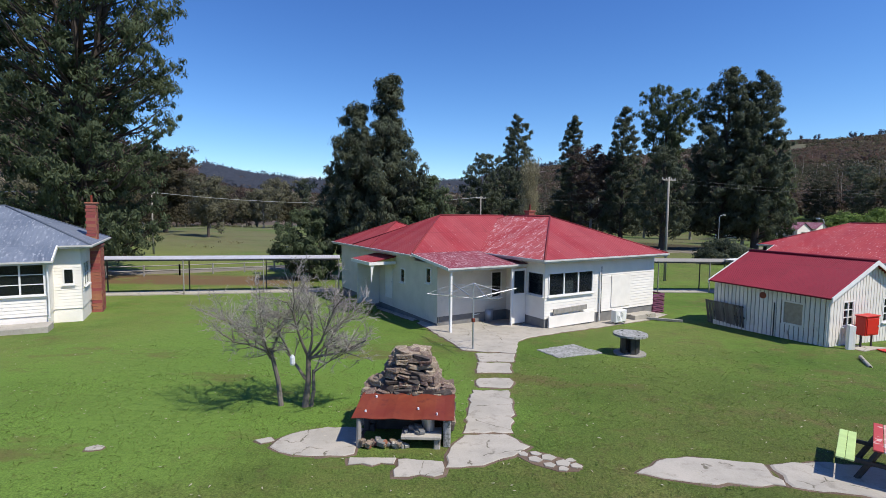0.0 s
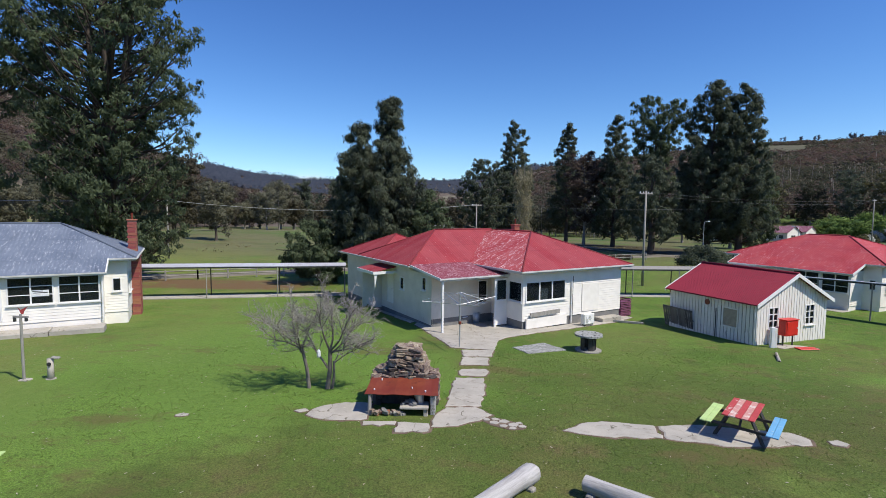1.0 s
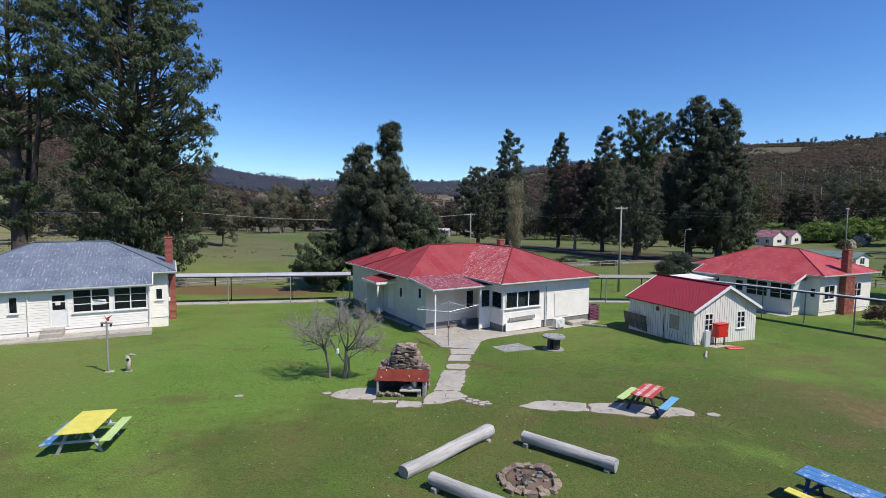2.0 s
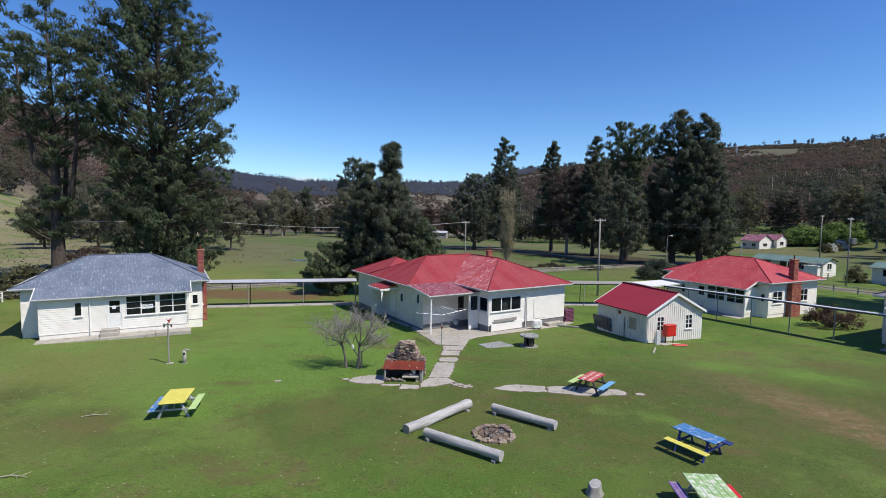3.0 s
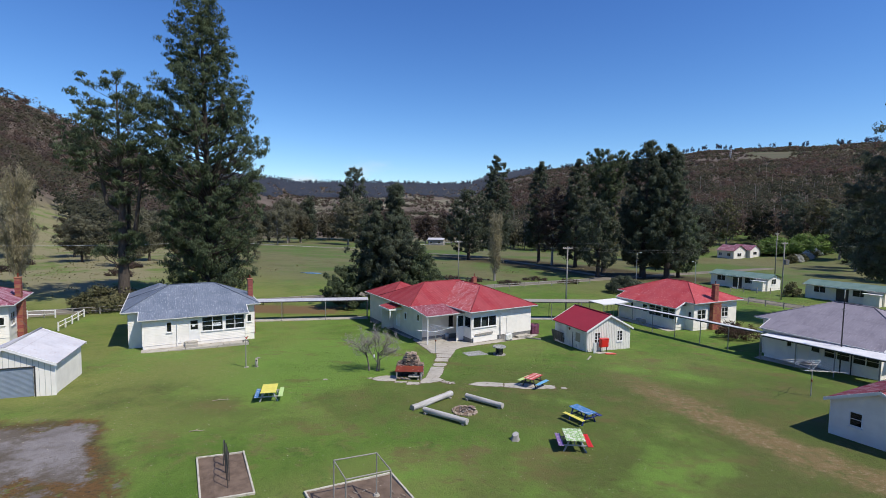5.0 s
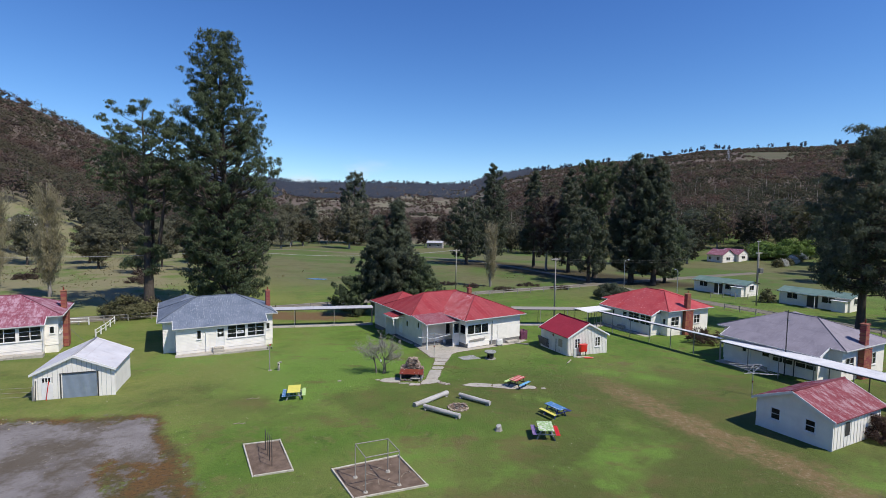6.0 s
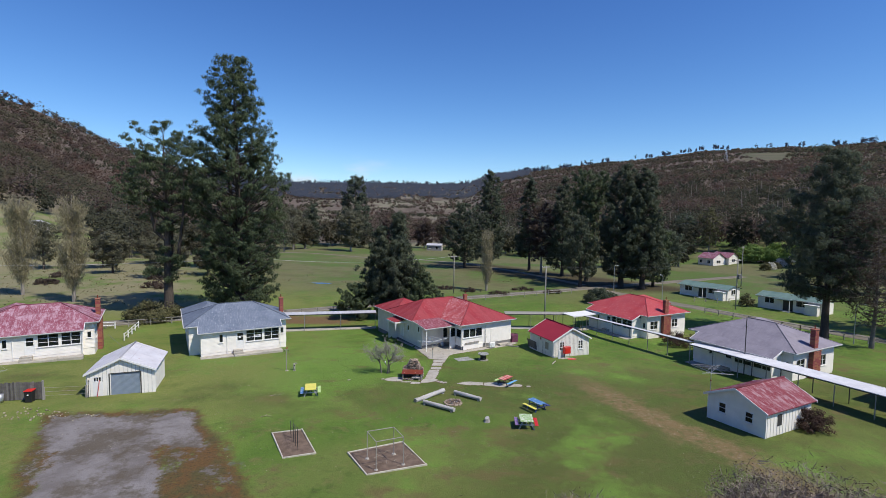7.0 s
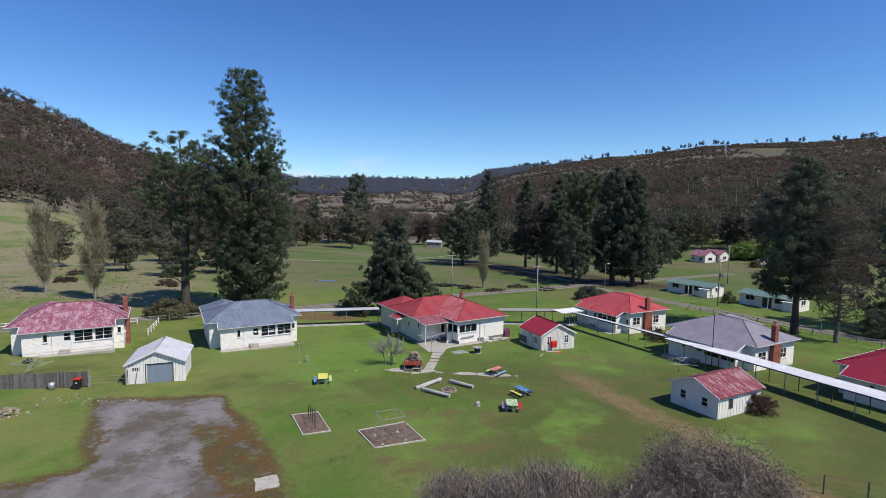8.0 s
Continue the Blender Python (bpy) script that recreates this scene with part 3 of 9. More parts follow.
    vale = s.math("MULTIPLY", s.ramp(line((-35, 200), (-620, 2000)), -20, 20), s.ramp(line((30, 200), (150, 2000)), 20, -20))
    floor_c = s.mix(s.math("MULTIPLY", pale, vale), floor_c, (0.20, 0.185, 0.125))
    col = s.mix(s.ramp(dist, 270, 330), col, floor_c)
    pad = s.math("MULTIPLY", s.ramp(dist, 1400, 1550), s.ramp(line((3, -35), (1707, 2965)), 0, 25))
    col = s.mix(pad, col, s.mix(s.ramp(s.noise(pos, 0.006, 5, 0.6), 0.42, 0.58), (0.094, 0.094, 0.050), (0.122, 0.108, 0.067)))
    col = s.mix(s.ramp(dist, 330, 270), col, s.mix(1.0, col, (0.95, 1.0, 0.84), "MULTIPLY"))
    # bare yard
    wob = s.math("MULTIPLY", s.math("SUBTRACT", s.noise(pos, 0.26, 8, 0.78), 0.5), 10.0)
    e1 = line((-22.3, -11.5), (-29.6, -1.0))
    e2 = line((-29, 0.2), (-18, 2.6))
    e3 = line((-18.0, 2.4), (-10.8, -6.0))
    e4 = line((-10.8, -6.0), (-5.3, -15.1))
    yard = s.math("MINIMUM", s.math("MINIMUM", e1, e2), s.math("MINIMUM", e3, e4))
    low = s.math("MINIMUM", line((-41.5, -24), (-21.5, -12.0)), e4)
    yard = s.math("MAXIMUM", yard, low)
    mossy = s.ramp(s.math("ADD", yard, s.math("MULTIPLY", wob, 0.45)), -0.3, 0.9)
    lobe = s.math("MINIMUM", line((-16.2, 1.0), (-14.2, -4.2)), s.math("ADD", y, 5.0))
    inner = s.math("MINIMUM", s.math("MAXIMUM", line((-16.4, -6.0), (-9.6, -15.5)), lobe), s.math("SUBTRACT", yard, 0.9))
    bare = s.ramp(s.math("ADD", inner, s.math("MULTIPLY", wob, 0.7)), 0.0, 0.7)
    moss_c = s.mix(s.ramp(s.noise(pos, 0.7, 5, 0.7), 0.4, 0.62), (0.140, 0.078, 0.030), (0.096, 0.082, 0.032))
    moss_c = s.mix(s.ramp(fine, 0.45, 0.7), moss_c, (0.055, 0.045, 0.026))
    moss_c = s.mix(s.ramp(s.noise(pos, 0.5, 7, 0.75), 0.53, 0.62), moss_c, (0.118, 0.140, 0.040))
    moss_c = s.mix(s.ramp(s.noise(pos, 0.62, 7, 0.75), 0.44, 0.36), moss_c, (0.150, 0.130, 0.116))
    grav = s.mix(s.ramp(s.noise(pos, 0.55, 6, 0.7), 0.35, 0.65), (0.160, 0.142, 0.132), (0.245, 0.226, 0.218))
    grav = s.mix(0.5, grav, s.mix(s.noise(pos, 26, 3, 0.7), (0.32, 0.32, 0.32), (0.68, 0.68, 0.68)), "OVERLAY")
    grav = s.mix(s.math("MULTIPLY", s.ramp(s.noise(pos, 0.22, 7, 0.74), 0.46, 0.60), 0.85), grav, (0.105, 0.085, 0.060))
    grav = s.mix(s.math("MULTIPLY", s.ramp(s.noise(pos, 1.1, 6, 0.75), 0.56, 0.66), 0.6), grav, (0.085, 0.070, 0.050))
    col = s.mix(mossy, col, moss_c)
    col = s.mix(bare, col, grav)
    # worn track
    away = s.math("ABSOLUTE", s.math("ADD", line((15.0, 18.0), (27.5, -13.5)), s.math("MULTIPLY", s.math("SUBTRACT", s.noise(pos, 0.12, 3), 0.5), 4.0)))
    tr = s.math("MULTIPLY", s.ramp(s.math("ADD", away, s.math("MULTIPLY", s.math("SUBTRACT", med, 0.5), 3.0)), 2.2, 0.5), s.ramp(y, 17, 7))
    col = s.mix(s.math("MULTIPLY", tr, s.ramp(s.noise(pos, 1.4, 5, 0.7), 0.2, 0.6)), col, s.mix(s.ramp(s.noise(pos, 3.5, 5, 0.75), 0.5, 0.66), (0.185, 0.132, 0.062), (0.275, 0.205, 0.120)))
    s.bump(s.math("ADD", s.math("MULTIPLY", blade, 0.6), fine), 0.8, 0.06)
    return s.done(col, 0.9, 0.0, 0.15)


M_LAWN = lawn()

# ---- ground ----


def build_ground():
    rings = [0.0, 2.0]
    while rings[-1] < 4700:
        rings.append(rings[-1] * 1.055 + 0.15)
    na = 200
    vs, fs = [], []
    cx, cy = 0.0, 8.0
    for r in rings[1:]:
        for k in range(na):
            a = 2 * math.pi * k / na
            x, y = cx + r * math.sin(a), cy + r * math.cos(a)
            vs.append((x, y, ground(x, y)))
    vs.append((cx, cy, ground(cx, cy)))
    for i in range(len(rings) - 2):
        for k in range(na):
            q = (k + 1) % na
            fs.append((i * na + k, (i + 1) * na + k, (i + 1) * na + q, i * na + q))
    c = len(vs) - 1
    for k in range(na):
        fs.append((c, k, (k + 1) % na, c))
    me = bpy.data.meshes.new("ground")
    me.from_pydata(vs, [], [f if f[0] != f[3] else f[:3] for f in fs])
    me.polygons.foreach_set("use_smooth", [True] * len(me.polygons))
    me.update()
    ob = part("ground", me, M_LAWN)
    tagged(ob, "mown green lawn running out to pasture and wooded hills", "ground", "", "structure")


build_ground()


def strip(name, line, width, material, lift, label, category, step=2.0):
    """A flat strip of ground that follows the land along a line of (x, y)."""
    g = Geo()
    pts = []
    for (ax, ay), (bx, by) in zip(line, line[1:]):
        n = max(1, int(math.hypot(bx - ax, by - ay) / step))
        pts += [(ax + (bx - ax) * i / n, ay + (by - ay) * i / n) for i in range(n)]
    pts.append(line[-1])
    rows = []
    for i, (x, y) in enumerate(pts):
        a, b = pts[max(i - 1, 0)], pts[min(i + 1, len(pts) - 1)]
        l = math.hypot(b[0] - a[0], b[1] - a[1])
        nx, ny = -(b[1] - a[1]) / l, (b[0] - a[0]) / l
        w = width / 2 * (1 + 0.06 * math.sin(i * 1.7))
        row = []
        for k in (-1.15, -1, -0.33, 0.33, 1, 1.15):
            px, py = x + nx * w * k, y + ny * w * k
            row.append((px, py, ground(px, py) + (lift if abs(k) <= 1 else -0.12)))
        rows.append(row)
    vs = [p for r in rows for p in r]
    fs = [(i * 6 + k, (i + 1) * 6 + k, (i + 1) * 6 + k + 1, i * 6 + k + 1) for i in range(len(rows) - 1) for k in range(5)]
    g.add(vs, [tuple(reversed(f)) for f in fs])
    return tagged(part(name, g, material, None, "", True), label, category, "", "structure")


strip("road", [(-150, -20), (-70, 26.5), (-18, 56.5), (40, 89.8), (100, 124)], 3.8, M_ROAD, 0.05, "pale gravel road behind the houses", "road")
strip("road", [(38, 92), (60, 53.5), (70, 36), (95, -8)], 3.6, M_ROAD, 0.07, "pale gravel side road past the cottages", "road")
strip("road", [(40, 95), (25, 130), (11.5, 159), (-11, 178), (-60, 190), (-110, 192)], 2.4, M_ROAD, 0.05, "pale farm track across the pasture", "road", 4.0)

# ---- building kit ----


def wall_boards(house, p, q, z0, z1, holes=(), material=None, pitch=0.16, label="", name="wall", lap=0.016):
    """A weatherboard wall from p to q (outside on the right), holes as (s0, s1, za, zb), with reveals and an inner face."""
    g = Geo()
    dx, dy = q[0] - p[0], q[1] - p[1]
    L = math.hypot(dx, dy)
    ux, uy = dx / L, dy / L
    nx, ny = uy, -ux

    def P(s, z, o):
        return (p[0] + ux * s + nx * o, p[1] + uy * s + ny * o, z)

    zs = {z0, z1}
    k = 0
    while z0 + k * pitch < z1:
        zs.add(z0 + k * pitch)
        k += 1
    for h in holes:
        zs |= {h[2], h[3]}
    zs = sorted(z for z in zs if z0 <= z <= z1)
    for a, b in zip(zs, zs[1:]):
        if b - a < 1e-4:
            continue
        m = (a + b) / 2
        cuts = sorted([(max(h[0], 0), min(h[1], L)) for h in holes if h[2] < m < h[3]])
        runs, s = [], 0.0
        for c, d in cuts:
            if c > s:
                runs.append((s, c))
            s = max(s, d)
        if s < L:
            runs.append((s, L))
        fa = ((a - z0) / pitch) % 1.0
        fa = 0.0 if fa > 0.999 else fa
        oa = lap * (1 - fa)
        ob_ = lap * (1 - min(1.0, fa + (b - a) / pitch))
        for c, d in runs:
            g.quad(P(c, a, oa), P(d, a, oa), P(d, b, ob_), P(c, b, ob_))
            if fa < 0.01 and lap:
                g.quad(P(c, a, 0), P(d, a, 0), P(d, a, oa), P(c, a, oa))
            g.quad(P(d, a, -0.1), P(c, a, -0.1), P(c, b, -0.1), P(d, b, -0.1))
    for s0, s1, za, zb in holes:
        g.quad(P(s0, za, 0), P(s1, za, 0), P(s1, za, -0.1), P(s0, za, -0.1))
        g.quad(P(s0, zb, -0.1), P(s1, zb, -0.1), P(s1, zb, 0), P(s0, zb, 0))
        g.quad(P(s0, za, -0.1), P(s0, zb, -0.1), P(s0, zb, 0), P(s0, za, 0))
        g.quad(P(s1, za, 0), P(s1, zb, 0), P(s1, zb, -0.1), P(s1, za, -0.1))
    return part(name, g.mesh(name, False, True), material or M_WHITE, house, label)


def along(p, q):
    """The pose that puts x along the wall from p to q, -y outwards and z up."""
    return Matrix.Translation((p[0], p[1], 0)) @ Matrix.Rotation(math.atan2(q[1] - p[1], q[0] - p[0]), 4, "Z")


def window(house, p, q, s0, s1, z0, z1, cols=2, rows=3, curtain=0, sill=True, name="window", bar=0.05):
    """A timber window set into a hole of a wall: frame, panes, sill."""
    m = along(p, q)
    g = Geo()
    e = 0.06
    for a, b, c, d in ((s0 - e, s1 + e, z1, z1 + e), (s0 - e, s1 + e, z0 - e, z0), (s0 - e, s0, z0, z1), (s1, s1 + e, z0, z1)):
        g.box(a, -0.045, c, b, 0.05, d, m)
    w = (s1 - s0) / cols
    wd = part(name, g, M_TRIM, house)
    for i in range(1, cols):
        part("mullion", Geo().box(s0 + w * i - bar * 0.7, -0.03, z0, s0 + w * i + bar * 0.7, 0.04, z1, m), M_TRIM, wd)
    h = (z1 - z0) / rows
    for j in range(1, rows):
        for i in range(cols):
            part("glazing_bar", Geo().box(s0 + w * i + (bar * 0.7 if i else 0), -0.025, z0 + h * j - bar * 0.4, s0 + w * (i + 1) - (bar * 0.7 if i < cols - 1 else 0), 0.03, z0 + h * j + bar * 0.4, m), M_TRIM, wd)
    for i in range(cols):
        part("pane", Geo().box(s0 + w * i, 0.012, z0, s0 + w * (i + 1), 0.018, z1, m), M_GLASS, wd)
    if sill:
        part("sill", Geo().box(s0 - 0.1, -0.12, z0 - e - 0.045, s1 + 0.1, -0.02, z0 - e - 0.005, m), M_TRIM, wd)
    if curtain:
        part("curtain", Geo().box(s0 + 0.3 * (s1 - s0), 0.024, z0 + 0.02, s0 + (s1 - s0) * curtain, 0.032, z0 + 0.62 * (z1 - z0), m), M_PAPER, wd, "pale half curtain")
    return wd


def door(house, p, q, s0, s1, z0, z1, glazed=True, material=None):
    m = along(p, q)
    g = Geo()
    for a, b, c, d in ((s0 - 0.07, s1 + 0.07, z1, z1 + 0.07), (s0 - 0.07, s0, z0, z1), (s1, s1 + 0.07, z0, z1)):
        g.box(a, -0.04, c, b, 0.06, d, m)
    mid = z0 + 1.0
    if glazed:
        g.box(s0, -0.005, z0, s1, 0.035, mid, m)
        for a, b, c, d in ((s0, s0 + 0.09, mid, z1), (s1 - 0.09, s1, mid, z1), (s0 + 0.09, s1 - 0.09, z1 - 0.09, z1), (s0 + 0.09, s1 - 0.09, (mid + z1) / 2 - 0.03, (mid + z1) / 2 + 0.03)):
            g.box(a, -0.005, c, b, 0.035, d, m)
    else:
        g.box(s0, -0.005, z0, s1, 0.035, z1, m)
    d = part("door", g, material or M_TRIM, house, "white half-glazed timber door" if glazed else "")
    if glazed:
        part("pane", Geo().box(s0 + 0.09, 0.012, mid, s1 - 0.09, 0.018, z1 - 0.09, m), M_GLASS, d)
    part("handle", Geo().tube([m @ Vector((s1 - 0.07, -0.06, z0 + 1.0)), m @ Vector((s1 - 0.07, -0.01, z0 + 1.0))], 0.025, 6), M_GALV, d, "metal knob")
    return d


def hip(g, u0, v0, u1, v1, z, k, thick=0.07, mats=(0, 0, 0, 0)):
    """A hip roof over a rectangle at eave height z and slope k: a closed solid. Gives the ends of its ridge."""
    w, d = u1 - u0, v1 - v0
    h = min(w, d) / 2
    zt = z + h * k
    if w >= d:
        a, b = (u0 + h, v0 + h, zt), (u1 - h, v0 + h, zt)
    else:
        a, b = (u0 + h, v0 + h, zt), (u0 + h, v1 - h, zt)
    c = [(u0, v0, z), (u1, v0, z), (u1, v1, z), (u0, v1, z)]
    sl = math.sqrt(1 + k * k)
    if w >= d:
        faces = [(c[0], c[1], b, a), (c[1], c[2], b), (c[2], c[3], a, b), (c[3], c[0], a)]
    else:
        faces = [(c[0], c[1], a), (c[1], c[2], b, a), (c[2], c[3], b), (c[3], c[0], a, b)]
    axes = [(0, u0, 1, v0, 1), (1, v0, 0, u1, -1), (0, u0, 1, v1, -1), (1, v0, 0, u0, 1)]
    for fc, (ia, oa, ib, ob_, sg), mi in zip(faces, axes, mats):
        uv = [(p[ia] - oa + 3.3 * axes.index((ia, oa, ib, ob_, sg)), abs(p[ib] - ob_) * sl) for p in fc]
        g.add(fc, [tuple(range(len(fc)))], [uv], mi)
    lo = [(x, y, zz - thick) for x, y, zz in c]
    for i in range(4):
        j = (i + 1) % 4
        g.quad(lo[i], lo[j], c[j], c[i])
    g.quad(lo[3], lo[2], lo[1], lo[0])
    return a, b, c


def hip_caps(house, a, b, c, material, wide):
    """Rounded cappings along the ridge and the four hips."""
    ends = [(a, c[0]), (a if wide else a, c[3] if wide else c[1]), (b, c[1] if wide else c[2]), (b, c[2] if wide else c[3])]
    g = Geo()
    g.tube([Vector(a) + Vector((0, 0, 0.0)), Vector(b)], 0.07, 8)
    for p, q in ends:
        g.tube([Vector(p), Vector(q) + Vector((0, 0, 0.005))], 0.055, 6)
    return part("ridge_capping", g, material, house, "", True)


def gutter(house, pts, material=None):
    """A half-round gutter and fascia along an eave line."""
    g = Geo()
    for p, q in zip(pts, pts[1:]):
        p, q = Vector(p), Vector(q)
        d = (q - p)
        L = d.length
        m = Matrix.Translation(p) @ Matrix.Rotation(math.atan2(d.y, d.x), 4, "Z")
        g.box(-0.06, -0.09, -0.08, L + 0.06, -0.004, -0.005, m)
        g.box(0.0, 0.0, -0.17, L, 0.02, -0.072, m)
    return part("gutter", g, material or M_GUTTER, house)


_bricks = {}


def chimney(house, x0, y0, x1, y1, z0, z1, name="chimney"):
    """A brick stack: mortar core, bricks as pieces of their own on the sides, a cap and a flue pipe."""
    core = part(name, Geo().box(x0 + 0.012, y0 + 0.012, z0, x1 - 0.012, y1 - 0.012, z1), M_MORTAR, house, "red brick chimney with a short flue")
    bw, bh, jt = 0.23, 0.076, 0.012
    if "me" not in _bricks:
        g = Geo().box(-bw / 2, -0.012, 0, bw / 2, 0.012, bh)
        me = g.mesh("brick")
        me.materials.append(M_BRICK)
        _bricks["me"] = me
    n = 0
    rows = int((z1 - 0.05 - z0) / ((bh + jt) * 2.0))
    for r in range(rows):
        z = z0 + 0.02 + r * (bh + jt) * 2.0
        for (ax, ay), (bx, by) in (((x0, y0), (x1, y0)), ((x1, y0), (x1, y1))):
            L = math.hypot(bx - ax, by - ay)
            k = max(1, round(L / 0.36))
            for i in range(k):
                if n >= 290:
                    break
                s = (i + (0.25 if r % 2 else 0.5)) * L / k if i else (0.5 if r % 2 == 0 else 0.42) * L / k
                s = min(max(s, 0.13), L - 0.13)
                o = new("brick", _bricks["me"])
                o.parent = core
                o.matrix_basis = Matrix.Translation((ax + (bx - ax) * s / L, ay + (by - ay) * s / L, z)) @ Matrix.Rotation(math.atan2(by - ay, bx - ax), 4, "Z") @ Matrix.Diagonal((L / k * 0.93 / bw, 1, 2.0, 1))
                n += 1
    part("cap", Geo().cbox(x0 - 0.05, y0 - 0.05, z1, x1 + 0.05, y1 + 0.05, z1 + 0.09, 0.015), M_BRICK, core)
    cx, cy = (x0 + x1) / 2, (y0 + y1) / 2
    part("flue", Geo().tube([(cx, cy, z1 + 0.08), (cx, cy, z1 + 0.5)], 0.06, 8), M_RUST, core, "rusty flue pipe")
    return core


def downpipe(house, x, y, z0, z1):
    return part("downpipe", Geo().tube([(x, y, z0), (x, y, z1)], 0.04, 6), M_TRIM, house)


# ---- the hipped cottages ----
HF, HM = 2.78, 3.45


def cottage(name, m, roof, label, vf=1.35, dep=8.3, paper=False, wallmat=None, group="weatherboard cottages", rise=1.93):
    """A weatherboard cottage with a hip roof, a lower glazed front, a rear wing and a chimney on its side. Local x runs along the front, y back."""
    h = thing(name, m, label, "house", group)
    wm = wallmat or M_WHITE
    Lf, u0, u1 = 9.8, -1.42, 11.16
    vb = vf + dep
    slope = rise / (dep / 2)
    # roof
    g = Geo()
    a, b, c = hip(g, u0, vf, u1, vb, HM, slope)
    g2 = Geo()
    a2, b2, c2 = hip(g2, u0 + 0.006, vb - 4.0, u0 + 6.2, vf + 13.0, HM - 0.006, slope)
    sl = math.sqrt(1 + slope * slope)
    lo = HM - vf * slope if vf * slope < 0.8 else HF
    g.quad((0, 0, lo), (Lf, 0, lo), (Lf, vf + 0.003, HM + 0.003), (0, vf + 0.003, HM + 0.003), [(0, -vf * sl), (Lf, -vf * sl), (Lf, 0), (0, 0)])
    g.quad((0, 0, lo - 0.06), (0, vf, HM - 0.06), (Lf, vf, HM - 0.06), (Lf, 0, lo - 0.06))
    for x in (0, Lf):
        g.quad((x, 0, lo - 0.06), (x, 0, lo), (x, vf, HM), (x, vf, HM - 0.06))
    rf = part("roof", g, roof, h)
    part("rear_wing_roof", g2, roof, h)
    hip_caps(rf, a, b, c, roof, True)
    gutter(h, [(0, 0, lo), (Lf, 0, lo)])
    gutter(h, [(Lf + 0.05, vf, HM), (u1, vf, HM)])
    gutter(h, [(u0, vf, HM), (-0.05, vf, HM)])
    gutter(h, [(u1, vf, HM), (u1, vb, HM)])
    gutter(h, [(u0, vf + 13.0, HM), (u0, vf, HM)])
    for x in (0.0, Lf):
        bg_ = Geo()
        bg_.add([(x - 0.03, 0, lo + 0.02), (x + 0.03, 0, lo + 0.02), (x + 0.03, vf, HM + 0.02), (x - 0.03, vf, HM + 0.02), (x - 0.03, 0, lo - 0.16), (x + 0.03, 0, lo - 0.16), (x + 0.03, vf, HM - 0.16), (x - 0.03, vf, HM - 0.16)],
                [(0, 1, 2, 3), (7, 6, 5, 4), (0, 4, 5, 1), (1, 5, 6, 2), (2, 6, 7, 3), (3, 7, 4, 0)])
        part("bargeboard", bg_, M_TRIM, h)
    # walls
    o = 0.5
    zf = 0.45
    front = ((0.3, 0.35), (Lf - 0.3, 0.35))
    d0, d1 = 4.05, 4.87
    hs = [(2.1, 2.45, 1.45, 2.35), (d0, d1, zf, zf + 2.0), (5.2, 7.05, 1.25, lo - 0.18), (7.35, 9.1, 1.25, lo - 0.18)]
    wall_boards(h, *front, 0.22, lo + 0.05, hs, wm)
    window(h, *front, 2.1, 2.45, 1.45, 2.35, 1, 1)
    door(h, *front, d0, d1, zf, zf + 2.0)
    window(h, *front, 5.2, 7.05, 1.25, lo - 0.18, 2, 3)
    window(h, *front, 7.35, 9.1, 1.25, lo - 0.18, 2, 3)
    if paper:
        part("notice", Geo().box(6.45, 0.34, 1.62, 7.2, 0.352, 1.95), M_PAPER, h, "white paper notice with unreadable dark lines")
        part("notice", Geo().box(4.6, 0.325, 1.75, 4.85, 0.335, 2.0), M_PAPER, h, "small white notice on the door glass")
        for i, (s, w_) in enumerate(((6.5, 0.45), (6.55, 0.6), (6.6, 0.35))):
            part("notice_line", Geo().box(s, 0.333, 1.88 - i * 0.09, s + w_, 0.338, 1.92 - i * 0.09), M_BLACK, h)
    hf_ = HM - 0.02
    wall_boards(h, (Lf - 0.3, 0.35), (Lf - 0.3, vf + o), 0.22, lo + 0.1, (), wm)
    wall_boards(h, (0.3, vf + o), (0.3, 0.35), 0.22, lo + 0.1, (), wm)
    side = ((Lf - 0.3, vf + o), (u1 - o, vf + o))
    wall_boards(h, *side, 0.22, hf_, [(0.45, 0.8, 1.5, 2.2)], wm)
    window(h, *side, 0.45, 0.8, 1.5, 2.2, 1, 1)
    right = ((u1 - o, vf + o), (u1 - o, vb - o))
    rh_ = [(0.7, 2.2, 1.3, 2.45), (5.4, 6.6, 1.3, 2.45)]
    wall_boards(h, *right, 0.22, hf_, rh_, wm)
    for s0, s1, za, zb in rh_:
        window(h, *right, s0, s1, za, zb, 2, 2)
    wall_boards(h, (u1 - o, vb - o), (u0 + 6.2 - o, vb - o), 0.22, hf_, (), wm)
    wall_boards(h, (u0 + 6.2 - o, vb - o), (u0 + 6.2 - o, vf + 13 - o), 0.22, hf_, (), wm)
    wall_boards(h, (u0 + 6.2 - o, vf + 13 - o), (u0 + o, vf + 13 - o), 0.22, hf_, (), wm)
    lh_ = [(3.0, 4.4, 1.3, 2.45)]
    wall_boards(h, (u0 + o, vf + 13 - o), (u0 + o, vf + o), 0.22, hf_, lh_, wm)
    window(h, (u0 + o, vf + 13 - o), (u0 + o, vf + o), 3.0, 4.4, 1.3, 2.45, 2, 2)
    wall_boards(h, (u0 + o, vf + o), (0.3, vf + o), 0.22, hf_, (), wm)
    # plinth, floor, steps
    pl = Geo()
    pl.box(0.33, 0.38, -0.9, Lf - 0.33, vf + o + 0.2, 0.24)
    pl.box(u0 + o + 0.03, vf + o + 0.03, -0.9, u1 - o - 0.03, vb - o - 0.03, 0.235)
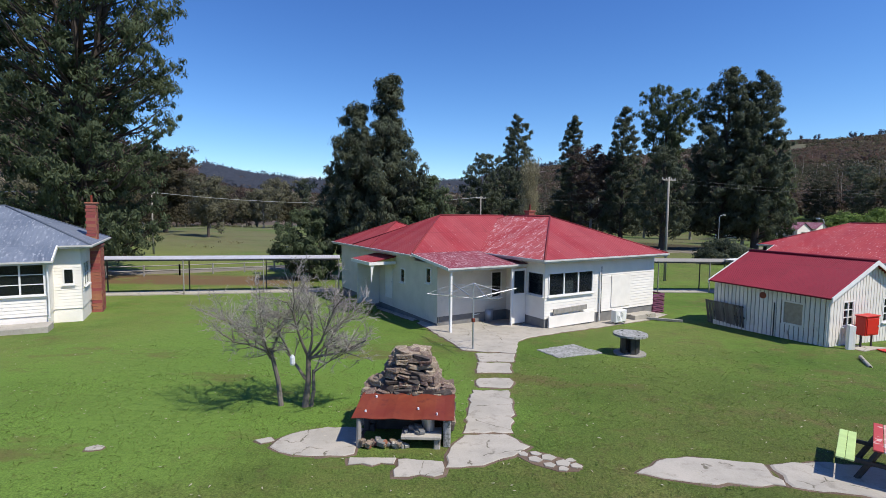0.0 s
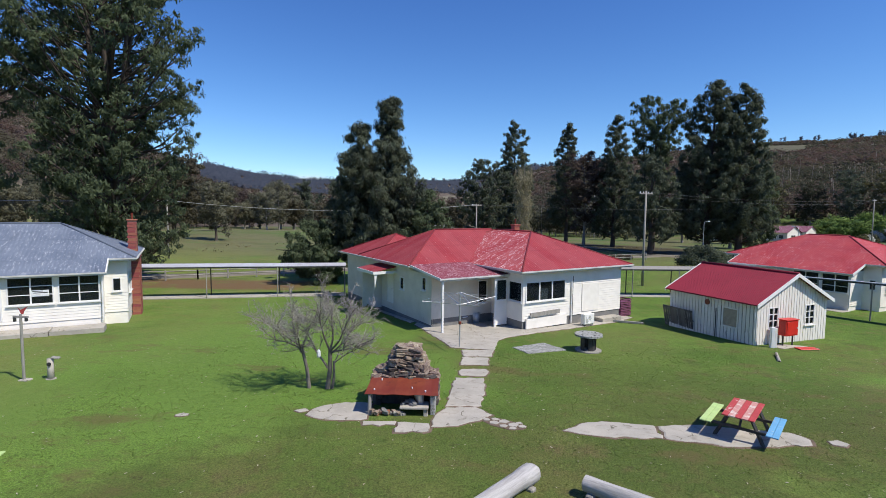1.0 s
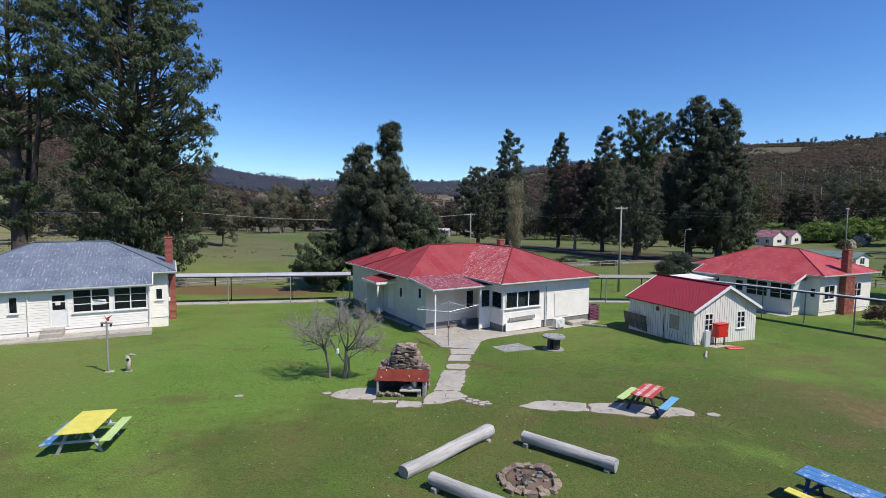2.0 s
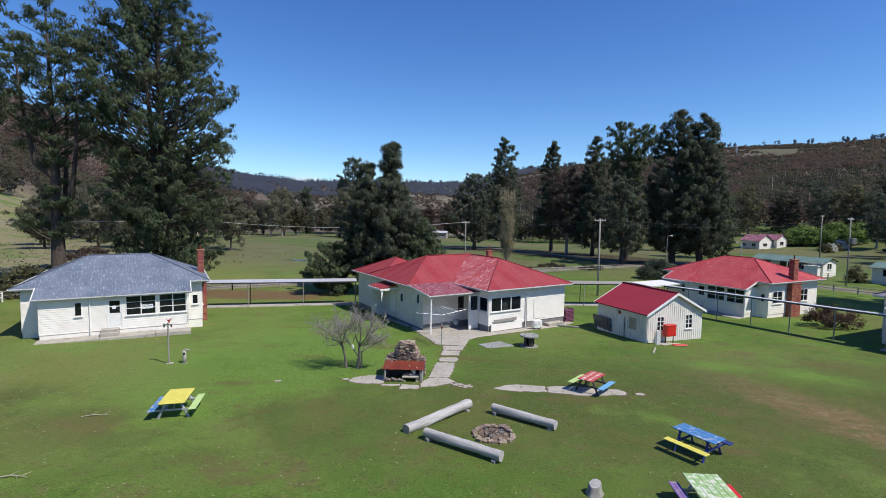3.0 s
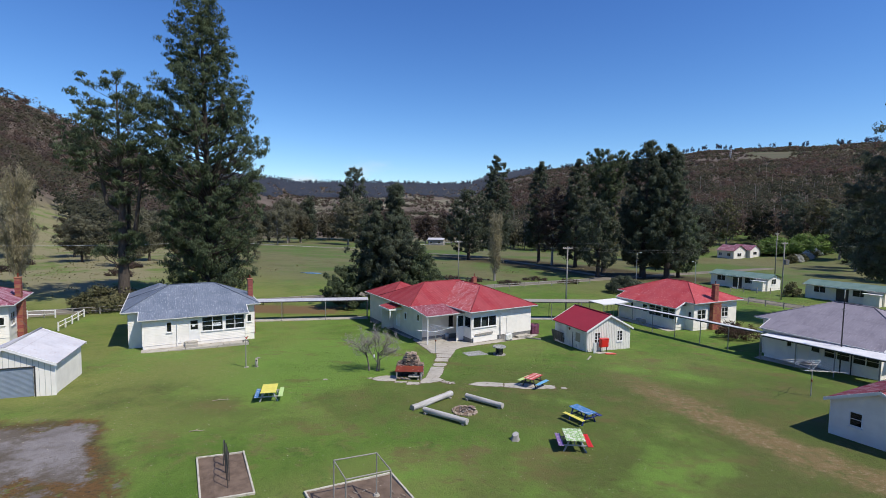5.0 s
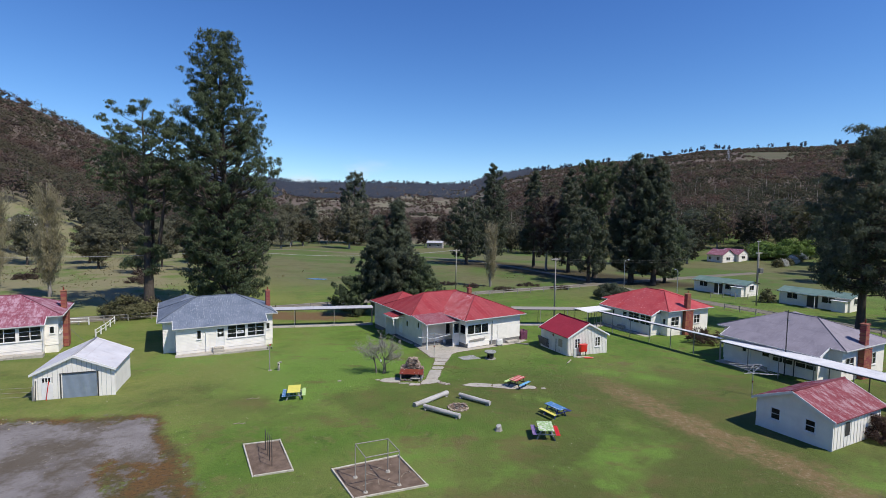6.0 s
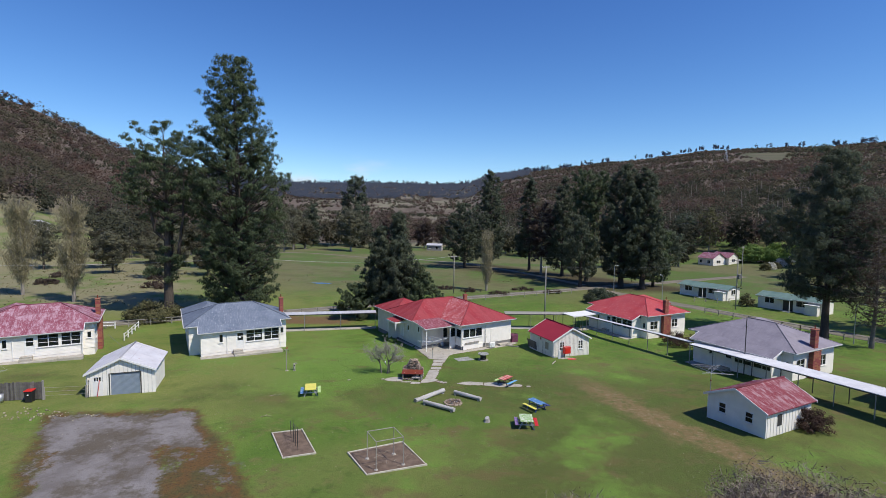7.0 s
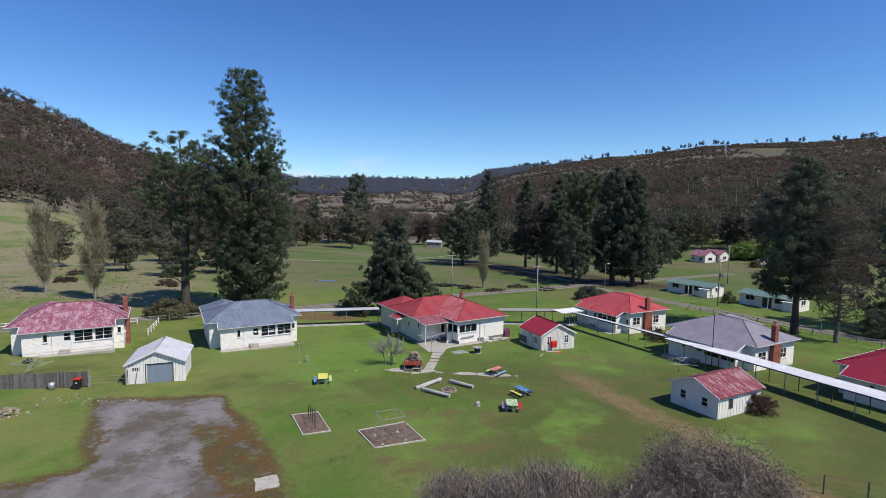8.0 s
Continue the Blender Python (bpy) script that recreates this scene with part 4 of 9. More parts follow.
    pl.box(u0 + o + 0.03, vb - 1.0, -0.9, u0 + 6.2 - o - 0.03, vf + 13 - o - 0.03, 0.23)
    part("plinth", pl, M_WHITE, h, "white painted base boards")
    st = Geo()
    st.cbox(d0 - 0.15, -0.25, -0.5, d1 + 0.15, 0.33, 0.36, 0.02)
    st.cbox(d0 - 0.15, -0.6, -0.5, d1 + 0.15, -0.255, 0.18, 0.02)
    part("steps", st, M_CONCRETE, h, "grey concrete steps")
    downpipe(h, 3.25, 0.28, 0.1, lo - 0.05)
    downpipe(h, Lf - 0.22, 0.22, 0.1, lo - 0.05)
    chimney(h, u1 - o + 0.01, vf + o + 3.0, u1 - o + 0.5, vf + o + 4.6, -0.8, HM - 0.3, "chimney_breast")
    chimney(h, u1 - o - 0.15, vf + o + 3.4, u1 - o + 0.35, vf + o + 4.15, HM - 0.29, HM + 2.1)
    slab = Geo()
    slab.cbox(0.2, -0.95, -0.5, 3.9, 0.31, -0.08, 0.02)
    slab.cbox(3.93, -1.0, -0.5, 7.3, 0.31, -0.065, 0.02)
    slab.cbox(7.33, -0.9, -0.5, Lf - 0.1, 0.31, -0.09, 0.02)
    part("slab", slab, M_CONCRETE, h, "pale concrete apron")
    return h


cottage("cottage", pose(-26.57, 18.67, -0.17, 0, 0, 30.4), M_ROOF_BLUE, "white weatherboard cottage with a faded blue-grey iron roof", paper=True)
cottage("cottage", pose(-47.75, 12.25, 0.42, 0, 0, 31.3), M_ROOF_PINK, "white weatherboard cottage with a blotchy faded red roof")
cottage("cottage", pose(26.42, 43.34, -0.93, 0, 0, -62.5), M_ROOF_RED_FLECK, "white weatherboard cottage with a flaking red iron roof", 1.7, 9.4)
cottage("cottage", pose(33.5, 22.05, -0.30, 0, 0, -61.4), M_ROOF_MAUVE, "white weatherboard cottage with a mauve-grey iron roof", 1.7, 9.4)
cottage("cottage", pose(43.4, 4.6, 0.10, 0, 0, -61.4), M_ROOF_CRIMSON, "white weatherboard cottage with a crimson iron roof beside the covered walk", 1.7, 9.4)

# ---- the red-roofed house in the middle ----


def red_house():
    gz = -0.6
    h = thing("house", pose(5.0, 24.7, gz, 0, 0, 32.8), "cream weatherboard house with a bright red flaking iron roof", "house")
    E = 2.85 - gz
    k = 0.43
    g = Geo()
    a, b, c = hip(g, 0.0, 0.0, 9.4, 13.4, E, k, mats=(0, 0, 0, 1))
    r1 = part("roof", g, [M_ROOF_RED, M_ROOF_RED_WORN], h)
    hip_caps(r1, a, b, c, M_ROOF_RED, False)
    g = Geo()
    a, b, c = hip(g, -4.35, 5.4, 9.2, 13.9, E + 0.005, k * 1.1)
    r2 = part("roof", g, M_ROOF_RED, h)
    hip_caps(r2, a, b, c, M_ROOF_RED, True)
    g = Geo()
    a, b, c = hip(g, -4.345, 11.0, 2.6, 18.0, E - 0.005, k * 1.02)
    r3 = part("roof", g, M_ROOF_RED, h)
    hip_caps(r3, a, b, c, M_ROOF_RED, False)
    gutter(h, [(0, 0, E), (9.4, 0, E)])
    gutter(h, [(9.4, 0, E), (9.4, 13.4, E)])
    gutter(h, [(0, 5.3, E), (0, 0, E)])
    gutter(h, [(-4.35, 18.0, E), (-4.35, 5.4, E)])
    gutter(h, [(-4.35, 5.4, E), (-3.0, 5.4, E)])
    o = 0.5
    zb, zt = 0.45, E - 0.02
    # front block
    fr = ((o, o), (9.4 - o, o))
    fh = [(0.28, 3.3, 1.62, 2.68)]
    wall_boards(h, *fr, zb, zt, fh, M_WHITE, 0.15)
    window(h, *fr, 0.28, 3.3, 1.62, 2.68, 3, 1, 0.56, bar=0.06)
    sd = ((o, 5.9), (o, o))
    wall_boards(h, *sd, zb, zt, [(4.2, 5.3, 1.62, 2.68), (1.0, 1.7, 0.6, 2.6)], M_WHITE, 0.15)
    window(h, *sd, 4.2, 5.3, 1.62, 2.68, 1, 1)
    door(h, *sd, 1.0, 1.7, 0.6, 2.6, False)
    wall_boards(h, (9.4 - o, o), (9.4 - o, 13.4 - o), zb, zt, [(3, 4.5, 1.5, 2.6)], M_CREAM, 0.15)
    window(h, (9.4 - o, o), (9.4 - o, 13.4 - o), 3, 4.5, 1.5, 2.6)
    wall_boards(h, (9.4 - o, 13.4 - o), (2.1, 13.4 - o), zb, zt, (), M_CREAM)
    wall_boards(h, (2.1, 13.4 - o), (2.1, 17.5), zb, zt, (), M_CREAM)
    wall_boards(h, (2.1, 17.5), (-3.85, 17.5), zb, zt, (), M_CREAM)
    # long side wall with its door hood
    ls = ((-3.85, 17.5), (-3.85, 3.5))
    lhs = [(17.5 - 9.6, 17.5 - 8.75, 0.55, 2.5), (17.5 - 7.55, 17.5 - 7.1, 1.75, 2.45), (17.5 - 4.55, 17.5 - 4.15, 2.1, 2.8)]
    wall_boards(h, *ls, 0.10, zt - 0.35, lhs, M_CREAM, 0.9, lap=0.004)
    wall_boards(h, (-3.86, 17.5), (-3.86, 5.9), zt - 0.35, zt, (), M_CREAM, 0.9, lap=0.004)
    door(h, *ls, *lhs[0], False)
    for w in lhs[1:]:
        window(h, *ls, *w, 1, 1)
    pw = ((-3.85, 3.5), (o, 3.5))
    ph = [(3.35, 3.95, 0.55, 2.55)]
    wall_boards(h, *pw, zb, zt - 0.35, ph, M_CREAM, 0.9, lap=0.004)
    window(h, *pw, 3.35, 3.95, 1.2, 2.5, 1, 1)
    part("kick_panel", Geo().box(-0.5, 3.5, 0.55, 0.1, 3.56, 1.2), M_CREAM, h)
    # porch roof
    g = Geo()
    sl = 3.7
    p0, p1, p2, p3 = (-4.3, 1.75, 3.10), (0.55, 1.75, 3.10), (0.0, 5.45, E + 0.07), (-4.3, 5.45, E + 0.07)
    g.quad(p0, p1, p2, p3, [(0, 0), (4.9, 0), (4.9, sl), (0, sl)])
    q = [(x, y, z - 0.06) for x, y, z in (p0, p1, p2, p3)]
    g.quad(q[3], q[2], q[1], q[0])
    for i, pp in enumerate((p0, p1, p2, p3)):
        j = (i + 1) % 4
        g.quad(q[i], q[j], (p0, p1, p2, p3)[j], pp)
    part("porch_roof", g, M_ROOF_PORCH, h, "small weathered dark red porch roof")
    gutter(h, [p0, p1])
    part("barge", Geo().add([(-4.33, 1.7, 2.98), (-4.33, 5.45, E - 0.06), (-4.33, 5.45, E + 0.08), (-4.33, 1.7, 3.12), (-4.29, 1.7, 2.98), (-4.29, 5.45, E - 0.06), (-4.29, 5.45, E + 0.08), (-4.29, 1.7, 3.12)],
                              [(0, 3, 2, 1), (4, 5, 6, 7), (0, 4, 7, 3), (1, 2, 6, 5), (3, 7, 6, 2), (0, 1, 5, 4)]), M_TRIM, h)
    for x in (-4.05, -0.42):
        part("porch_post", Geo().cbox(x - 0.055, 1.85, -0.15, x + 0.055, 1.96, 2.9, 0.01), M_TRIM, h, "white timber post")
    part("screen", Geo().box(-0.36, 1.89, 0.05, 0.47, 1.93, 1.5), M_WHITE, h, "white boarded porch screen")
    sw = part("screen_window", Geo().box(-0.36, 1.88, 1.5, 0.47, 1.94, 1.58).box(-0.36, 1.88, 2.74, 0.47, 1.94, 2.86).box(-0.36, 1.88, 1.58, -0.28, 1.94, 2.74).box(0.40, 1.88, 1.58, 0.47, 1.94, 2.74), M_TRIM, h)
    part("pane", Geo().box(-0.28, 1.905, 1.58, 0.40, 1.912, 2.74), M_GLASS, sw)
    part("blind", Geo().box(-0.26, 1.93, 1.6, 0.38, 1.936, 2.72), M_CURTAIN, sw, "grey fly screen")
    # hood over the side door
    hd = Geo()
    hd.quad((-5.5, 8.2, 2.85), (-3.87, 8.2, 3.12), (-3.87, 11.0, 3.12), (-5.5, 11.0, 2.85), [(0, 0), (0, 1.6), (2.8, 1.6), (2.8, 0)])
    hd.quad((-5.5, 8.2, 2.79), (-5.5, 11.0, 2.79), (-3.87, 11.0, 3.06), (-3.87, 8.2, 3.06))
    hd.quad((-5.5, 8.2, 2.79), (-3.87, 8.2, 3.06), (-3.87, 8.2, 3.12), (-5.5, 8.2, 2.85))
    hd.quad((-5.5, 11.0, 2.79), (-5.5, 8.2, 2.79), (-5.5, 8.2, 2.85), (-5.5, 11.0, 2.85))
    part("door_hood", hd, M_ROOF_RED, h, "small red roof over the side door")
    part("hood_fascia", Geo().box(-5.52, 8.14, 2.66, -3.87, 8.2, 2.84).box(-5.56, 8.14, 2.66, -5.505, 11.0, 2.84), M_TRIM, h)
    part("side_screen", Geo().box(-5.3, 10.6, 0.0, -3.87, 10.7, 2.8), M_CREAM, h, "cream boarded porch screen")
    part("hood_bracket", Geo().add([(-5.45, 8.2, 2.66), (-5.25, 8.2, 2.66), (-5.4, 8.2, 1.7), (-5.45, 8.26, 2.66), (-5.25, 8.26, 2.66), (-5.4, 8.26, 1.7)], [(0, 2, 1), (3, 4, 5), (0, 1, 4, 3), (1, 2, 5, 4), (2, 0, 3, 5)]), M_TRIM, h)
    # plinth, panel, fittings
    pl = Geo()
    pl.box(o + 0.03, o + 0.03, -0.6, 9.4 - o - 0.03, 12.85, zb + 0.01)
    pl.box(-3.82, 3.53, -0.6, 2.0, 17.45, zb + 0.005)
    part("plinth", pl, M_PLINTH, h)
    part("lean_board", Geo().box(1.0, 0.30, 0.66, 3.3, 0.38, 0.9, Matrix.Rotation(radians(-1.5), 4, "Y")), M_POST, h, "unpainted timber board")
    part("white_panel", Geo().box(0.7, 0.34, 0.02, 3.9, 0.44, 0.6), M_WHITE, h, "white painted base panel")
    part("blank_panel", Geo().box(5.3, 0.455, 0.6, 6.8, 0.478, 2.35), M_WHITE, h, "blank white sheet panel")
    downpipe(h, 4.35, 0.42, 0.0, 2.6)
    part("cable", Geo().tube([(4.42, 0.4, 0.4), (4.42, 0.4, 2.9)], 0.02, 5), M_BLACK, h)
    downpipe(h, 0.42, 2.05, 0.0, E - 0.1)
    chimney(h, 6.35, 8.5, 6.85, 8.95, E + 0.8, E + 2.3)
    return h


red_house()


def aircon():
    t = thing("air_conditioner", pose(9.35, 27.05, -0.62, 0, 0, 32.8), "white outdoor air-conditioner unit beside the house wall", "air conditioner")
    part("case", Geo().cbox(-0.42, -0.16, 0.06, 0.42, 0.16, 0.68, 0.02), M_TRIM, t)
    g = Geo()
    for r in (0.08, 0.15, 0.22):
        g.tube([(-0.1 + r * math.cos(a), -0.175, 0.37 + r * math.sin(a)) for a in np.linspace(0, 2 * math.pi, 17)], 0.008, 4)
    part("grille", g, M_GALV, t)
    for x in (-0.3, 0.3):
        part("foot", Geo().box(x - 0.04, -0.15, 0, x + 0.04, 0.15, 0.06), M_BLACK, t)


aircon()

# ---- sheds ----


def gable_roof(g, w, d, z, rise, over=0.3, end=0.3, thick=0.05, cor=0.0):
    """Two roof planes over a shed w wide and d deep, ridge along y. cor: depth of real corrugations."""
    sl = math.hypot(w / 2 + over, rise)
    k = rise / (w / 2 + over)
    n = max(2, int((d + 2 * end) / 0.045)) if cor else 1
    for sgn in (-1, 1):
        for i in range(n):
            ya, yb = -end + (d + 2 * end) * i / n, -end + (d + 2 * end) * (i + 1) / n
            ca, cb = cor * math.cos(math.pi * i), cor * math.cos(math.pi * (i + 1))
            xe = w / 2 + sgn * (w / 2 + over)
            e, r = z, z + rise
            q = [(xe, ya, e + ca), (xe, yb, e + cb), (w / 2, yb, r + cb), (w / 2, ya, r + ca)]
            uv = [(ya, 0), (yb, 0), (yb, sl), (ya, sl)]
            if sgn > 0:
                g.add(q, [(0, 1, 2, 3)], [uv])
            else:
                g.add(q, [(3, 2, 1, 0)], [uv[::-1]])
        xe = w / 2 + sgn * (w / 2 + over)
        t = thick + cor
        a, b, c_, d_ = (xe, -end, z - t), (xe, d + end, z - t), (w / 2, d + end, z + rise - t), (w / 2, -end, z + rise - t)
        g.quad(*((d_, c_, b, a) if sgn > 0 else (a, b, c_, d_)))
        g.quad((xe, -end, z - t), (xe, d + end, z - t), (xe, d + end, z), (xe, -end, z))


def gable_wall(g, w, y, z0, z1, rise, out=-1, holes=(), th=0.08):
    """A gable end in the plane y, with holes (x0, x1, za, zb)."""
    xs = sorted({0.0, w, w / 2} | {h[0] for h in holes} | {h[1] for h in holes})

    def top(x):
        return z1 + rise * (1 - abs(x - w / 2) / (w / 2))

    for a, b in zip(xs, xs[1:]):
        m = (a + b) / 2
        hs = [h for h in holes if h[0] < m < h[1]]
        for yy, fl in ((y, out < 0), (y - out * th, out > 0)):
            segs = [(z0, None)]
            if hs:
                segs = [(z0, hs[0][2]), (hs[0][3], None)]
            for lo, hi in segs:
                q = [(a, yy, lo), (b, yy, lo), (b, yy, hi if hi is not None else top(b)), (a, yy, hi if hi is not None else top(a))]
                g.quad(*(q if fl else q[::-1]))
    for a, b, za, zb in holes:
        i = y - out * th
        g.quad((a, y, za), (b, y, za), (b, i, za), (a, i, za))
        g.quad((a, i, zb), (b, i, zb), (b, y, zb), (a, y, zb))
        g.quad((a, i, za), (a, i, zb), (a, y, zb), (a, y, za))
        g.quad((b, y, za), (b, y, zb), (b, i, zb), (b, i, za))


def shed(name, m, w, d, eave, rise, roof, wallm, label, gable_holes=(), side_holes=(), pitch=0.30, cor=0.012, over=0.28, category="shed", down=0.5, batten=0.03, bw=0.115, back=None):
    """A board-and-batten shed: gable end at y = 0, ridge along y."""
    h = thing(name, m, label, category)
    k = rise / (w / 2 + over)
    wt = eave + over * k
    wr = k * w / 2
    g = Geo()
    gable_roof(g, w, d, eave, rise, over, 0.25, 0.05, cor)
    rf = part("roof", g, roof, h)
    part("ridge_capping", Geo().tube([(w / 2, -0.27, eave + rise + 0.01), (w / 2, d + 0.27, eave + rise + 0.01)], 0.08, 8), roof, rf, "", True)
    g = Geo()
    gable_wall(g, w, 0, -down, wt - 0.07, wr, -1, gable_holes)
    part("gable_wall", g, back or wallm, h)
    g = Geo()
    gable_wall(g, w, d, -down, wt - 0.07, wr, 1)
    part("gable_wall", g, wallm, h)
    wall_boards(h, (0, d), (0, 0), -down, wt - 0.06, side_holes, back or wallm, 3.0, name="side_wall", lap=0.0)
    wall_boards(h, (w, 0), (w, d), -down, wt - 0.06, (), wallm, 3.0, name="side_wall", lap=0.0)
    # battens
    n = int(w / pitch)
    for i in range(n + 1):
        x = w * i / n
        top = wt - 0.09 + wr * (1 - abs(x - w / 2) / (w / 2))
        segs = [(-0.12, top)]
        for a, b, za, zb in gable_holes:
            if a - 0.03 < x < b + 0.03:
                segs = [(-0.12, za - 0.06), (zb + 0.06, top)]
        for a, b in segs:
            part("board", Geo().box(x - bw, -batten, a, x + bw, 0.0, b), wallm, h)
    n = int(d / pitch)
    for i in range(n + 1):
        y = d * i / n
        segs = [(-0.12, wt - 0.1)]
        for a, b, za, zb in side_holes:
            if d - b - 0.03 < y < d - a + 0.03:
                segs = [(-0.12, za - 0.05), (zb + 0.05, wt - 0.1)]
        for a, b in segs:
            part("board", Geo().box(-batten, y - bw, a, 0.0, y + bw, b), wallm, h)
    for sgn in (-1, 1):
        xe = w / 2 + sgn * (w / 2 + over)
        for y0, y1 in ((-0.30, -0.255), (d + 0.255, d + 0.30)):
            q = Geo()
            vs = [(x, y, z + dz) for y in (y0, y1) for dz in (-0.16, 0.03) for x, z in ((xe, eave), (w / 2, eave + rise))]
            q.add(vs, [(0, 1, 3, 2), (4, 6, 7, 5), (0, 2, 6, 4), (1, 5, 7, 3), (2, 3, 7, 6), (0, 4, 5, 1)])
            part("bargeboard", q, M_TRIM, h)
    return h


sh = shed("shed", pose(16.72, 22.55, -0.62, 0, 0, 22.5), 5.35, 5.5, 2.23, 1.5, M_ROOF_CRIMSON, M_BATTEN, "white board-and-batten shed with a crimson corrugated roof",
          [(0.95, 1.6, 0.95, 1.95), (3.75, 4.4, 0.95, 1.95)], [(3.6, 4.5, 0.75, 1.75)], back=M_GAP, pitch=0.205, bw=0.086)
for x0 in (0.95, 3.75):
    window(sh, (0, 0), (5.35, 0), x0, x0 + 0.65, 0.95, 1.95, 2, 3, bar=0.05)
part("window_board", Geo().cbox(-0.02, 1.03, 0.78, 0.03, 1.87, 1.72, 0.004), M_CUT, sh, "tan sheet nailed over the side window")
part("board_frame", Geo().box(-0.05, 0.95, 0.7, 0.0, 1.03, 1.8).box(-0.05, 1.87, 0.7, 0.0, 1.95, 1.8).box(-0.05, 1.03, 0.7, 0.0, 1.87, 0.78).box(-0.05, 1.03, 1.72, 0.0, 1.87, 1.8), M_BATTEN, sh)
part("sink_pipe", Geo().tube([(-0.06, 2.3, 0.0), (-0.06, 2.3, 1.6)], 0.025, 6), M_IRON, sh)
part("wall_disc", Geo().tube([(-0.03, 2.9, 1.85), (-0.06, 2.9, 1.85)], 0.16, 14), M_RUST, sh, "rusty round plate on the wall")

ps = shed("shed", pose(25.75, 2.55, 0.36, 0, 0, -62), 4.75, 6.3, 2.2, 1.2, M_ROOF_ROSE, M_WHITE, "cream timber shed with a faded pink-red iron roof",
          [(1.0, 1.55, 1.0, 1.75), (3.2, 3.75, 1.0, 1.75)], pitch=4.75, cor=0.010, bw=0.04)
for x0 in (1.0, 3.2):
    window(ps, (0, 0), (4.75, 0), x0, x0 + 0.55, 1.0, 1.75, 1, 2, bar=0.04)
for i in range(15):
    part("batten", Geo().box(4.75, 0.2 + i * 0.42, -0.1, 4.775, 0.25 + i * 0.42, 2.2), M_BATTEN, ps)
part("shutter", Geo().box(4.752, 1.5, 0.9, 4.79, 2.1, 1.8), M_IRON, ps, "dark window opening board")

gz = 0.5
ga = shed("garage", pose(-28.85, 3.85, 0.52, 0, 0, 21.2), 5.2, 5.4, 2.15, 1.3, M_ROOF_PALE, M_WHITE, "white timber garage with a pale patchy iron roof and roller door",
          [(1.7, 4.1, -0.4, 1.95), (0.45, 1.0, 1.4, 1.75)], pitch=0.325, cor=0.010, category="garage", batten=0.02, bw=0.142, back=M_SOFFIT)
g = Geo()
for i in range(24):
    z = -0.05 + i * 0.083
    g.quad((1.7, 0.05, z), (4.1, 0.05, z), (4.1, 0.042, z + 0.045), (1.7, 0.042, z + 0.045))
    g.quad((1.7, 0.042, z + 0.045), (4.1, 0.042, z + 0.045), (4.1, 0.05, z + 0.083), (1.7, 0.05, z + 0.083))
part("roller_door", g, M_STEEL, ga, "grey-blue ribbed roller door")
part("door_frame", Geo().box(1.6, -0.03, -0.1, 1.7, 0.08, 2.03).box(4.1, -0.03, -0.1, 4.2, 0.08, 2.03).box(1.7, -0.03, 1.95, 4.1, 0.08, 2.03), M_IRON, ga)
window(ga, (0, 0), (5.2, 0), 0.45, 1.0, 1.4, 1.75, 3, 1, sill=False, bar=0.04)
part("side_door", Geo().cbox(0.4, -0.035, -0.05, 1.15, -0.004, 1.3, 0.008), M_TRIM, ga, "white ledged side door")
part("prop", Geo().tube([(0.75, -0.25, 0.0), (0.9, -0.05, 1.5)], 0.025, 6), M_RED, ga, "red pole leaning by the door")
part("prop", Geo().tube([(0.1, -0.3, 0.0), (0.05, -0.05, 1.6)], 0.03, 6), M_IRON, ga)

# ---- covered walks ----


